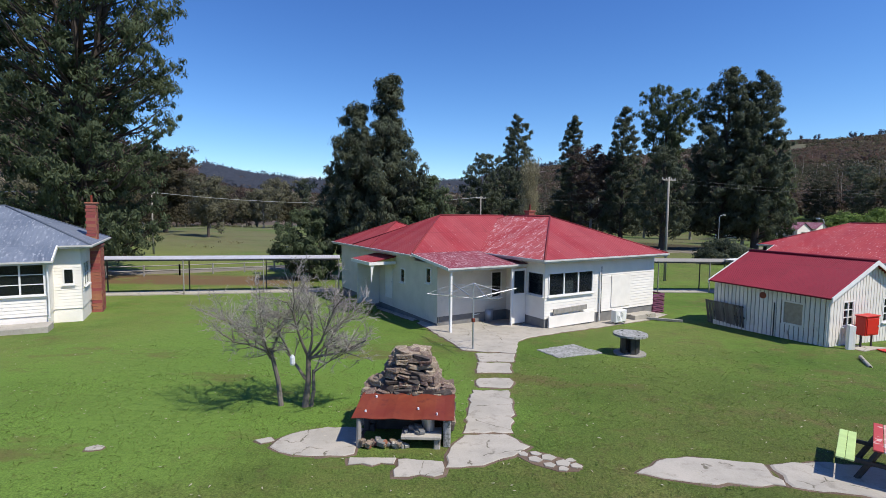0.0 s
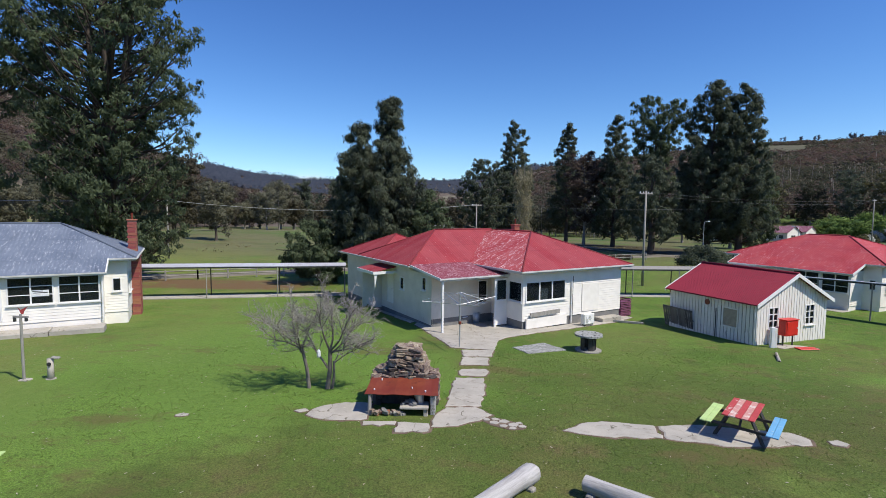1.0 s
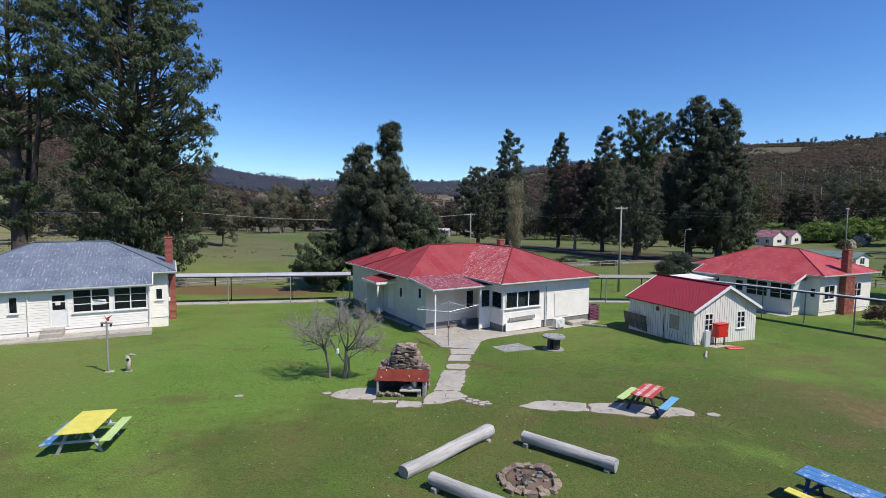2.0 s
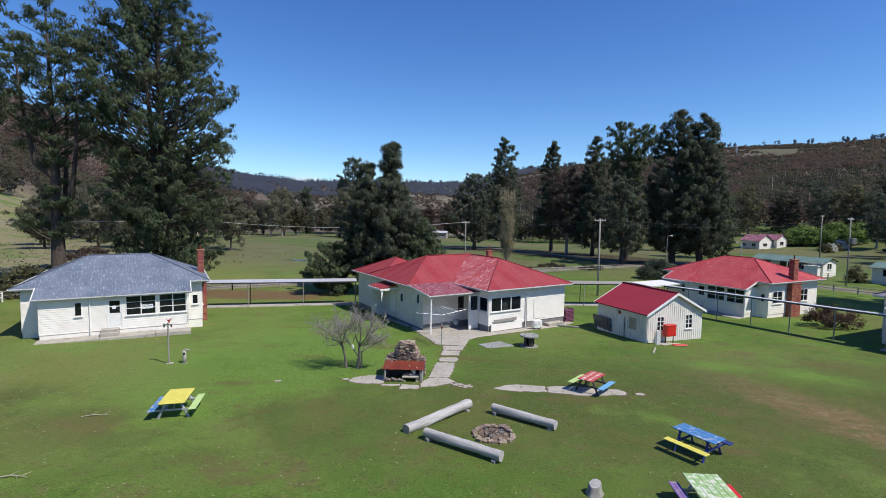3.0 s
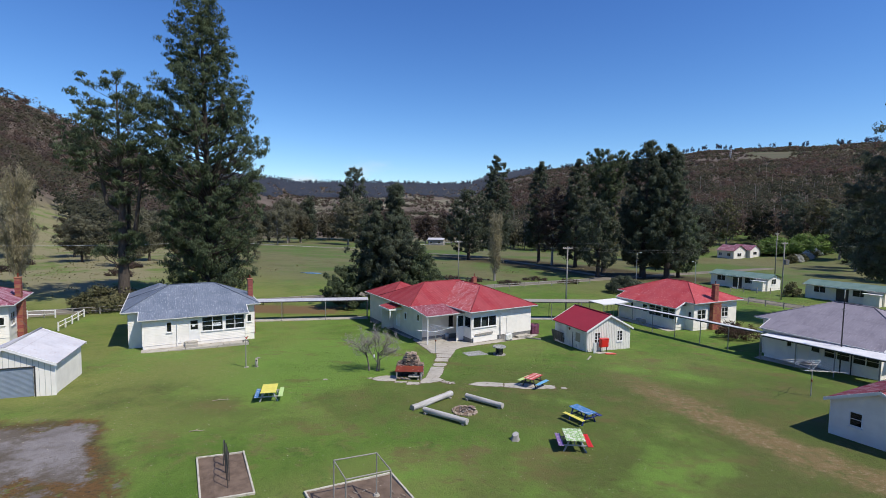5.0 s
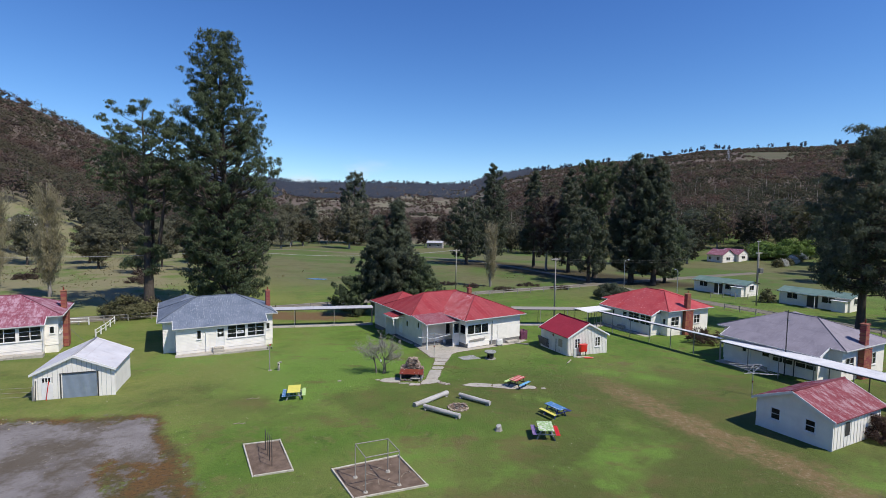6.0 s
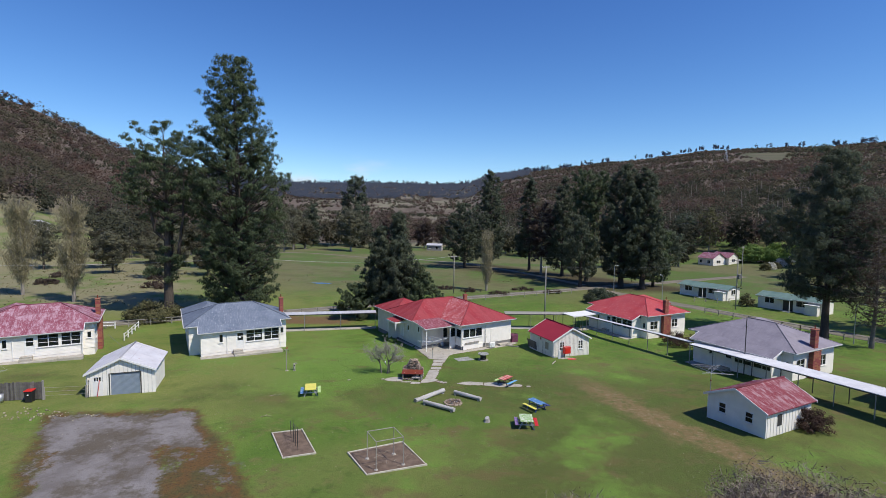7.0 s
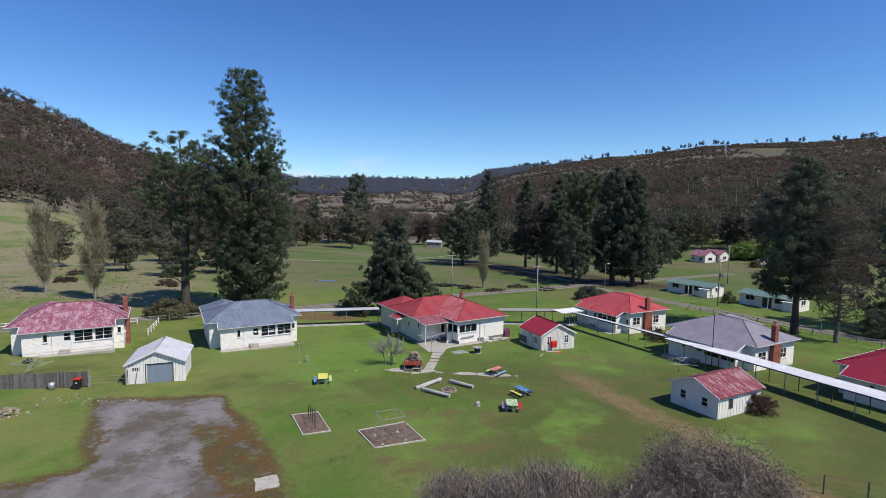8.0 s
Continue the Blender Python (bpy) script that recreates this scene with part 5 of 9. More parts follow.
def covered_walk(line, height, width, label, spacing=3.0, white=False, beam=True, cor=False, floor_w=1.5, roof_mat=None, rise=0.1, rows=2):
    """A light roof on thin posts along a line of (x, y), with a concrete floor if floor_w is given."""
    (ax, ay), (bx, by) = line
    L = math.hypot(bx - ax, by - ay)
    za, zb = ground(ax, ay), ground(bx, by)
    t = thing("covered_walk", pose(ax, ay, za, 0, 0, math.degrees(math.atan2(by - ay, bx - ax))), label, "covered walk", "covered walks")
    k = (zb - za) / L
    g = Geo()
    n = int(L / 0.14) if cor else max(2, int(L / 3))
    for i in range(n):
        xa, xb = L * i / n, L * (i + 1) / n
        ca, cb = (0.028 * (-1) ** i, 0.028 * (-1) ** (i + 1)) if cor else (0, 0)
        p = [(xa, -width / 2, height + k * xa + ca), (xb, -width / 2, height + k * xb + cb), (xb, width / 2, height + rise + k * xb + cb), (xa, width / 2, height + rise + k * xa + ca)]
        g.quad(*p, [(xa, 0), (xb, 0), (xb, width), (xa, width)])
        g.quad(*[(x, y, z - 0.04) for x, y, z in reversed(p)])
    for y, dz in ((-width / 2, 0), (width / 2, rise)):
        g.add([(0, y, height + dz - 0.04), (L, y, height + dz + k * L - 0.04), (L, y, height + dz + k * L + 0.01), (0, y, height + dz + 0.01)], [(0, 1, 2, 3)] if y < 0 else [(3, 2, 1, 0)])
    part("roof", g, roof_mat or (M_TRIM if white else M_ROOF_PALE), t)
    for y in (-width / 2 + 0.06, width / 2 - 0.06):
        q = Geo()
        z0 = height - 0.14 + (rise if y > 0 else 0)
        q.add([(0, y - 0.03, z0), (L, y - 0.03, z0 + k * L), (L, y + 0.03, z0 + k * L), (0, y + 0.03, z0), (0, y - 0.03, z0 + 0.1), (L, y - 0.03, z0 + 0.1 + k * L), (L, y + 0.03, z0 + 0.1 + k * L), (0, y + 0.03, z0 + 0.1)],
              [(3, 2, 1, 0), (4, 5, 6, 7), (0, 1, 5, 4), (1, 2, 6, 5), (2, 3, 7, 6), (3, 0, 4, 7)])
        part("beam", q, M_IRON if beam else M_TRIM, t)
    m = max(1, round(L / spacing))
    for i in range(m + 1):
        x = 0.1 + (L - 0.2) * i / m
        for y in (-width / 2 + 0.06, width / 2 - 0.06)[:rows]:
            wx = ax + (bx - ax) * x / L - (by - ay) / L * y
            wy = ay + (by - ay) * x / L + (bx - ax) / L * y
            gzz = ground(wx, wy) - za
            part("post", Geo().tube([(x, y, gzz - 0.15), (x, y, height - 0.05 + k * x + (rise if y > 0 else 0))], 0.045, 6), M_POST if y < 0 else M_IRON, t)
    n = max(1, int(L / 3.0)) if floor_w else 0
    for i in range(n):
        xa, xb = L * i / n + 0.02, L * (i + 1) / n - 0.02
        za_, zb_ = k * xa, k * xb
        hw = floor_w / 2
        st = Geo().add([(xa, -hw, za_ - 0.3), (xb, -hw, zb_ - 0.3), (xb, hw, zb_ - 0.3), (xa, hw, za_ - 0.3), (xa, -hw, za_ + 0.06), (xb, -hw, zb_ + 0.06), (xb, hw, zb_ + 0.06), (xa, hw, za_ + 0.06)],
               [(3, 2, 1, 0), (4, 5, 6, 7), (0, 1, 5, 4), (1, 2, 6, 5), (2, 3, 7, 6), (3, 0, 4, 7)])
        part("floor_slab", st, M_CONCRETE, t)
    return t


covered_walk([(-30.0, 34.2), (-8.4, 39.6)], 2.6, 1.6, "long covered walk with a pale iron roof on thin posts", 6.0)
covered_walk([(12.5, 41.0), (25.0, 41.6)], 2.5, 1.6, "covered walk with a grey iron roof between two houses", 4.5, roof_mat=M_POST)
covered_walk([(25.3, 40.0), (33.7, 21.6)], 2.55, 0.95, "narrow white-topped covered walk over the grass beside the cottage", 3.4, floor_w=0, roof_mat=M_WALK, rise=-0.06, rows=1)
covered_walk([(33.9, 21.2), (44.5, -6.0)], 2.45, 2.3, "wide covered walk with a white corrugated roof", 3.2, white=True, cor=True, roof_mat=M_WALK)
covered_walk([(22.5, 39.5), (27.5, 42.5)], 2.6, 2.6, "white flat canopy at the cottage entrance", 3.0, white=True, beam=False)

# ---- trees ----


def crown_mesh(name, clumps, per, length, width, rng, flat=0.65, lift=0.0):
    """Leaves in clumps of (x, y, z, r): one mesh."""
    c = np.array(clumps, dtype=float)
    n = len(c)
    d = rng.normal(size=(n * per, 3))
    d /= np.linalg.norm(d, axis=1)[:, None] + 1e-9
    d *= (rng.uniform(0.15, 1.0, n * per) ** 0.6)[:, None]
    d[:, 2] *= flat
    cen = np.repeat(c[:, :3], per, axis=0) + d * np.repeat(c[:, 3], per)[:, None]
    mid = c[:, :3].mean(0)
    out = cen - mid
    out[:, 2] *= 0.4
    out /= np.linalg.norm(out, axis=1)[:, None] + 1e-9
    own = d / (np.linalg.norm(d, axis=1)[:, None] + 1e-9)
    nm = own * 0.85 + out * 0.4 + rng.normal(size=cen.shape) * 0.34 + np.array([0, 0, 0.2])
    nm /= np.linalg.norm(nm, axis=1)[:, None] + 1e-9
    v, f = cards(cen, length, width, rng, lift, nm)
    return mesh_np(name, v, f)


def tree(name, x, y, h, profile, label, leaf, bark, seed, base=0.12, limbs=60, clump=1.3, per=40, leaf_l=0.5, leaf_w=0.18, r0=0.45, up=0.15, lean=(0, 0), kinds=5,
         category="tree", group="", flat=0.65, start=0.3, jitter=0.35, wobble=0.4, sub=0):
    """A tree: a tapered trunk, limbs, and a crown of leaf clumps along the limbs. profile: (share of the height, reach in metres)."""
    rng = np.random.default_rng(seed)
    z0 = ground(x, y)
    t = thing(name, pose(x, y, z0), label, category, group)
    g = Geo()
    nseg = 9
    ph = rng.uniform(0, 6.28, 2)

    def axis(f):
        return Vector((lean[0] * f * h + wobble * math.sin(f * 4 + ph[0]) * f, lean[1] * f * h + wobble * math.sin(f * 3.3 + ph[1]) * f, f * h))

    g.tube([Vector((0, 0, -0.4))] + [axis(i / nseg * 0.97) for i in range(nseg + 1)], [r0 * 1.35] + [r0 * (1 - 0.92 * (i / nseg) ** 0.9) * (1.15 if i == 0 else 1) for i in range(nseg + 1)], 9)
    clumps = []
    for i in range(limbs):
        f = base + (1 - base) * ((i + rng.uniform(0, 1)) / limbs) * 0.98
        reach = lerp(f, profile) * rng.uniform(1 - jitter, 1 + jitter * 0.45)
        a = i * 2.399963 + rng.normal() * 0.45
        p = axis(f)
        rise = up * rng.uniform(0.3, 1.7) * reach
        d = Vector((math.cos(a), math.sin(a), 0))
        q1 = p + d * reach * 0.5 + Vector((0, 0, rise * 0.3 - 0.03 * reach))
        q2 = p + d * reach + Vector((0, 0, rise))
        rb = max(0.03, r0 * 0.34 * (1 - f * 0.75))
        if reach > 0.3:
            g.tube([p, q1, q2], [rb, rb * 0.6, 0.02], 5, False)
        k = max(1, int(round(reach / (clump * 0.95) * kinds / 5)))
        for j in range(k):
            s = start + (1 - start) * (j + rng.uniform(0.2, 1.0)) / k
            c = (p.lerp(q1, s * 2) if s < 0.5 else q1.lerp(q2, s * 2 - 1))
            o = np.clip(rng.normal(size=3), -1.6, 1.6) * clump * 0.45
            clumps.append((c.x + o[0], c.y + o[1], c.z + abs(o[2]) * 0.6, clump * rng.uniform(0.6, 1.15)))
            if sub and rng.uniform() < sub:
                o = np.clip(rng.normal(size=3), -1.3, 1.3) * clump
                g.tube([c, c + Vector((o[0], o[1], o[2] * 0.5))], [0.035, 0.012], 3, False)
                clumps.append((c.x + o[0], c.y + o[1], c.z + o[2] * 0.5, clump * rng.uniform(0.45, 0.8)))
    top = axis(0.97)
    clumps.append((top.x, top.y, top.z, clump * 0.7))
    part("trunk", g, bark, t, "", True)
    part("crown", crown_mesh("crown", clumps, per, leaf_l, leaf_w, rng, flat), leaf, t)
    return t


def pine(name, x, y, h, profile, label, leaf, seed, base=0.1, n=600, tuft=0.8, per=40, leaf_l=0.42, leaf_w=0.2, r0=0.5, lean=(0, 0), group="pines",
         fork=0, gap=None, bough=3.5, rough=0.25, inner=0.5, rise=0.55, tall=1.0):
    """A pine: a trunk that may fork, rising limbs, and upturned tufts of needles gathered in uneven boughs. profile: (share of the height, reach in metres)."""
    rng = np.random.default_rng(seed)
    t = thing(name, pose(x, y, ground(x, y)), label, "tree", group)
    g = Geo()
    ph = rng.uniform(0, 6.28, 2)
    sway = 0.011 * h

    def axis(f):
        return Vector((lean[0] * f * h + sway * math.sin(f * 4 + ph[0]) * f, lean[1] * f * h + sway * math.sin(f * 3.3 + ph[1]) * f, f * h))

    g.tube([Vector((0, 0, -0.4))] + [axis(i / 9 * 0.96) for i in range(10)], [r0 * 1.4] + [r0 * (1 - 0.93 * (i / 9) ** 0.9) * (1.15 if i == 0 else 1) for i in range(10)], 10)
    for k in range(fork):
        f0, f1 = rng.uniform(0.26, 0.42), rng.uniform(0.72, 0.92)
        a = 6.283 * (k + rng.uniform(-0.2, 0.2)) / fork
        d = Vector((math.cos(a), math.sin(a), 0))
        m = (f0 + f1) / 2
        r = lerp(f1, profile)
        g.tube([axis(f0), axis(f0 + 0.05) + d * r * 0.28, axis(m) + d * r * 0.42, axis(f1) + d * r * 0.5], [r0 * 0.42, r0 * 0.36, r0 * 0.22, 0.03], 6, False)
    # boughs, closer together where the crown is wide
    fs = np.linspace(base, 0.99, 200)
    cum = np.cumsum([lerp(f, profile) + 0.5 for f in fs])
    cum /= cum[-1]
    clumps = []
    nb = n // 8
    for i in range(nb):
        f = float(np.interp((i + rng.uniform(0, 1)) / nb, cum, fs))
        a = i * 2.399963 + rng.normal() * 0.35
        ca, sa = math.cos(a), math.sin(a)
        lump = noise.noise((ca * 1.3, sa * 1.3, f * h / (bough * 2.2) + seed * 3.7))
        reach = lerp(f, profile) * (1 + rough * 1.8 * lump) * rng.uniform(1 - rough, 1 + rough * 0.6)
        if i % 4 == 3:
            reach *= rng.uniform(0.4, 0.75)
        tip = axis(f) + Vector((ca * reach, sa * reach, 0))
        p = axis(max(base * 0.6, f - rise * reach * rng.uniform(0.6, 1.3) / h))
        q = p.lerp(tip, 0.6) - Vector((0, 0, 0.16 * reach * rise))
        w = max(0.035, r0 * 0.26 * (1 - f * 0.8)) * min(1.0, 0.35 + reach / 8)
        if reach > 0.7:
            g.tube([p, q, tip], [w, w * 0.6, 0.02], 5, False)
        side = bough * 0.3 * min(1.0, reach / 3 + 0.25)
        for k in range(8):
            u = 1 - (1 - inner) * rng.uniform() ** 1.3
            if gap and gap[0] < f < gap[1] and u < 0.72 and rng.uniform() < 0.75:
                continue
            c = p.lerp(q, u / 0.6) if u < 0.6 else q.lerp(tip, (u - 0.6) / 0.4)
            o = rng.normal(size=3).clip(-1.5, 1.5) * side * (1.15 - 0.55 * u)
            clumps.append((c.x + o[0], c.y + o[1], min(c.z + o[2] * 0.45 + 0.15 * side, h * 0.99), tuft * rng.uniform(0.6, 1.2) * (1.1 - 0.3 * u)))
    clumps.append((*axis(0.97), tuft * 0.8))
    part("trunk", g, M_BARK, t, "", True)
    part("crown", crown_mesh("crown", clumps, per, leaf_l, leaf_w, rng, tall, 1.5), leaf, t)
    return t


# the two big pines behind the blue-roofed cottage
pine("pine_tree", -33.0, 45.2, 44.8, [(0.04, 4.6), (0.12, 6.0), (0.28, 6.4), (0.40, 6.8), (0.50, 8.6), (0.60, 8.0), (0.70, 6.3), (0.81, 4.7), (0.93, 3.1), (0.98, 2.2), (1.0, 1.2)], "very tall dark green pine with dense uneven boughs and forked stems", L_PINE, 11,
     base=0.05, n=3300, tuft=0.76, per=30, leaf_l=0.5, leaf_w=0.14, r0=0.8, fork=6, gap=(0.44, 0.60), bough=3.2, rough=0.17, inner=0.5, rise=0.6, tall=0.75)
pine("pine_tree", -43.4, 41.6, 32.5, [(0.2, 0.6), (0.25, 2.8), (0.32, 2.8), (0.38, 0.5), (0.45, 0.8), (0.5, 3.2), (0.58, 2.6), (0.64, 6.4), (0.78, 7.2), (0.9, 6.0), (1.0, 3.0)], "tall pine with a thick bare trunk and open upper limbs", L_PINE, 12,
     base=0.22, n=700, tuft=0.88, per=38, leaf_l=0.5, leaf_w=0.13, r0=0.85, fork=3, gap=(0.36, 0.62), bough=3.6, rough=0.24, inner=0.6, rise=0.75, tall=0.6)
# the ragged conifer behind the red-roofed house
pine("pine_tree", -6.6, 47.2, 19.0, [(0.08, 3.0), (0.3, 3.8), (0.45, 3.7), (0.62, 3.2), (0.74, 2.3), (0.80, 1.1), (0.9, 1.2), (1.0, 0.7)], "dark ragged pine with a broken top", L_DARK, 13,
     base=0.10, n=1150, tuft=0.62, per=42, leaf_l=0.5, leaf_w=0.11, r0=0.5, lean=(0.06, 0), bough=2.4, rough=0.3, inner=0.35)
pine("pine_tree", -9.0, 48.0, 16.6, [(0.1, 2.0), (0.4, 3.6), (0.65, 2.9), (0.85, 1.5), (1.0, 0.6)], "dark leaning pine stem beside the ragged pine", L_DARK, 14,
     base=0.2, n=620, tuft=0.62, per=42, leaf_l=0.5, leaf_w=0.11, r0=0.4, bough=2.2, rough=0.3, inner=0.35)
pine("pine_tree", -1.8, 46.5, 9.6, [(0.05, 2.8), (0.3, 3.6), (0.6, 3.0), (0.85, 1.8), (1.0, 0.9)], "low spreading green pine", L_PINE, 15,
     base=0.05, n=520, tuft=0.55, per=42, leaf_l=0.46, leaf_w=0.10, r0=0.3, bough=2.0, rough=0.3, inner=0.35)
pine("pine_tree", -12.6, 46.4, 6.4, [(0.1, 2.5), (0.45, 3.4), (0.8, 2.6), (1.0, 1.2)], "low pine bough mass over the grass", L_PINE, 16,
     base=0.12, n=320, tuft=0.5, per=42, leaf_l=0.46, leaf_w=0.10, r0=0.28, lean=(-0.1, 0), bough=1.9, rough=0.3, inner=0.3)
# the row across the road
FARC = dict(group="far conifers", per=26, leaf_l=0.75, leaf_w=0.2, tuft=0.8, rough=0.12, bough=2.4)
CON = [(0.14, 3.6), (0.22, 4.7), (0.4, 4.3), (0.6, 3.4), (0.8, 2.2), (0.93, 1.1), (1.0, 0.4)]
pine("conifer", 18.3, 151.5, 37.0, [(0.12, 4.8), (0.35, 6.2), (0.6, 5.4), (0.8, 4.0), (0.93, 2.3), (1.0, 0.8)], "tall dark conifer beyond the road", L_DARK, 21, n=1193, r0=0.6, **FARC)
pine("conifer", 30.6, 131.5, 33.0, CON, "slim pointed dark conifer", L_DARK, 22, base=0.16, n=848, r0=0.5, rise=0.15, **FARC)
pine("broad_tree", 8.4, 140.0, 24.0, [(0.1, 4.0), (0.35, 7.5), (0.6, 8.0), (0.85, 5.5), (1.0, 2.4)], "dark broad evergreen beyond the road", L_DARK, 23, base=0.16, n=822, r0=0.6, **FARC)
pine("conifer", 38.9, 117.7, 31.8, [(0.1, 4.5), (0.4, 5.0), (0.65, 3.8), (0.85, 2.0), (1.0, 0.5)], "dark pointed conifer behind other trees", L_DARK, 24, n=848, r0=0.5, **FARC)
tree("gum_tree", 33.0, 122.0, 22.0, [(0.15, 3.0), (0.45, 5.5), (0.75, 5.5), (1.0, 2.2)], "loose brown-green gum tree", L_BROWN, M_PALEBARK, 25, base=0.2, limbs=50, clump=1.5, per=34, leaf_l=0.8, leaf_w=0.3, r0=0.4, up=0.5, group="far gums", sub=0.4)
pine("pine_tree", 43.0, 104.0, 32.8, [(0.2, 2.0), (0.4, 3.4), (0.55, 3.4), (0.7, 4.8), (0.85, 6.6), (0.95, 5.6), (1.0, 3.0)], "tall open pine with a rounded top", L_PINE, 26, base=0.2, n=689, r0=0.6, fork=4, gap=(0.3, 0.6), inner=0.3, **FARC)
pine("pine_tree", 49.3, 93.5, 33.0, [(0.12, 4.4), (0.25, 6.2), (0.5, 5.8), (0.72, 4.8), (0.88, 3.6), (0.96, 2.4), (1.0, 1.2)], "large dense dark pine", L_DARK, 27, base=0.12, n=1392, r0=0.7, **FARC)
pine("pine_tree", 54.0, 91.0, 31.8, [(0.12, 4.0), (0.25, 5.4), (0.5, 4.8), (0.72, 3.8), (0.88, 2.5), (0.96, 1.4), (1.0, 0.5)], "large dense dark pine with a pointed top", L_DARK, 28, base=0.12, n=1193, r0=0.65, **FARC)
pine("pine_tree", 58.5, 95.0, 20.0, [(0.1, 3.4), (0.4, 4.4), (0.75, 3.4), (1.0, 1.0)], "smaller green pine beside the large ones", L_PINE, 29, n=344, r0=0.4, **FARC)
pine("pine_tree", 38.0, 92.0, 19.0, [(0.15, 4.0), (0.5, 5.5), (0.8, 4.2), (1.0, 1.2)], "dark many-stemmed evergreen over the road", L_DARK, 30, base=0.2, n=397, r0=0.5, fork=4, **FARC)
# big shadowy pines by the side road
pine("pine_tree", 61.2, 36.9, 29.6, [(0.2, 3.2), (0.28, 6.6), (0.4, 7.4), (0.6, 6.6), (0.8, 5.0), (0.93, 3.4), (1.0, 1.6)], "big dark pine beside the side road", L_DARK, 31, base=0.22, n=1000, tuft=0.9, per=40, leaf_l=0.6, leaf_w=0.13, r0=0.6, bough=3.6, rise=0.2, tall=0.8)
tree("pine_tree", 63.8, 31.4, 21.0, [(0.15, 2.8), (0.4, 5.0), (0.7, 5.0), (0.9, 3.2), (1.0, 1.2)], "thin see-through larch with bare twigs", L_BROWN, M_GUMBARK, 32, base=0.14, limbs=110, clump=1.1, per=12, leaf_l=0.5, leaf_w=0.08, r0=0.3, up=0.35, group="pines", sub=1.0)
pine("pine_tree", 82.0, 40.0, 24.0, [(0.08, 6.0), (0.4, 7.5), (0.7, 6.2), (1.0, 1.6)], "dark dense pine behind the cottages", L_DARK, 33, base=0.08, n=560, tuft=0.95, per=36, leaf_l=0.5, leaf_w=0.24, r0=0.6)
# gums and conifers in the far paddock
tree("gum_tree", -83.0, 229.0, 21.0, [(0.1, 4.0), (0.4, 8.0), (0.75, 8.0), (1.0, 3.5)], "rounded olive gum tree in the paddock", L_OLIVE, M_PALEBARK, 41, base=0.12, limbs=50, clump=2.0, per=70, leaf_l=0.75, leaf_w=0.34, r0=0.5, up=0.5, group="far gums", sub=0.4)
tree("gum_tree", -50.0, 221.0, 21.0, [(0.1, 4.0), (0.4, 7.5), (0.75, 7.5), (1.0, 3.0)], "rounded olive gum tree by the farm track", L_OLIVE, M_PALEBARK, 42, base=0.12, limbs=50, clump=2.0, per=70, leaf_l=0.75, leaf_w=0.34, r0=0.5, up=0.5, group="far gums", sub=0.4)
pine("conifer", -57.0, 268.0, 45.0, [(0.08, 9.0), (0.35, 11.0), (0.6, 9.0), (0.82, 5.8), (0.95, 4.0), (1.0, 2.0)], "big dark conifer in the distant paddock", L_DARK, 43, base=0.06, n=460, tuft=1.9, per=30, leaf_l=1.1, leaf_w=0.5, r0=0.8, group="far conifers", bough=6.0)
pine("conifer", -85.0, 272.0, 27.0, [(0.05, 5.0), (0.4, 5.0), (0.75, 3.8), (1.0, 1.4)], "dark columnar conifer in the distant paddock", L_DARK, 44, base=0.05, n=240, tuft=1.6, per=30, leaf_l=1.0, leaf_w=0.45, r0=0.5, group="far conifers", bough=5.0)
tree("gum_tree", -66.0, 112.0, 17.0, [(0.1, 3.5), (0.45, 7.0), (0.8, 6.5), (1.0, 3.0)], "broad olive gum tree behind the tall pine", L_GUM, M_BARK, 45, base=0.15, limbs=50, clump=1.6, per=50, leaf_l=0.7, leaf_w=0.32, r0=0.5, up=0.5, group="far gums", sub=0.4)
# gums on the open valley floor
for i, (fx, fy, fh) in enumerate(((-28, 262, 15), (-14, 276, 16), (2, 268, 14), (14, 282, 17), (-38, 300, 16), (-70, 262, 13), (-96, 236, 15), (-108, 252, 17), (26, 262, 15), (34, 236, 14), (-2, 300, 18), (44, 214, 13))):
    tree("gum_tree", fx, fy, fh, [(0.1, 3.5), (0.45, 6.6), (0.8, 6.0), (1.0, 2.6)], "brown-olive gum tree on the valley floor", (L_OLIVE, L_BROWN, L_GUM)[i % 3], M_PALEBARK, 150 + i,
         base=0.1, limbs=36, clump=2.0, per=44, leaf_l=0.9, leaf_w=0.42, r0=0.35, up=0.5, group="far gums", sub=0.4)
rg = random.Random(5)
for i in range(16):
    fx, fy = rg.uniform(-150, -75), rg.uniform(150, 240)
    tree("gum_tree", fx, fy, rg.uniform(11, 17), [(0.1, 2.5), (0.45, 5.0), (0.8, 4.6), (1.0, 2.0)], "olive gum tree at the foot of the hill", L_OLIVE if i % 2 else L_GUM, M_PALEBARK, 60 + i,
         base=0.15, limbs=30, clump=1.6, per=48, leaf_l=0.75, leaf_w=0.28, r0=0.35, up=0.5, group="far gums", sub=0.3)
for i, (fx, fy) in enumerate(((-62, 92), (-75, 98), (-88, 92), (-100, 105), (-112, 98), (-70, 84), (-95, 120), (-125, 112), (-52, 104))):
    tree("gum_tree", fx, fy, rg.uniform(8, 14), [(0.1, 2.5), (0.45, 4.2), (0.8, 3.8), (1.0, 1.5)], "brown-green gum tree on the rough pasture", L_OLIVE if i % 3 else L_GUM, M_BARK, 90 + i,
         base=0.15, limbs=34, clump=1.3, per=60, leaf_l=0.55, leaf_w=0.2, r0=0.3, up=0.5, group="far gums", sub=0.3)
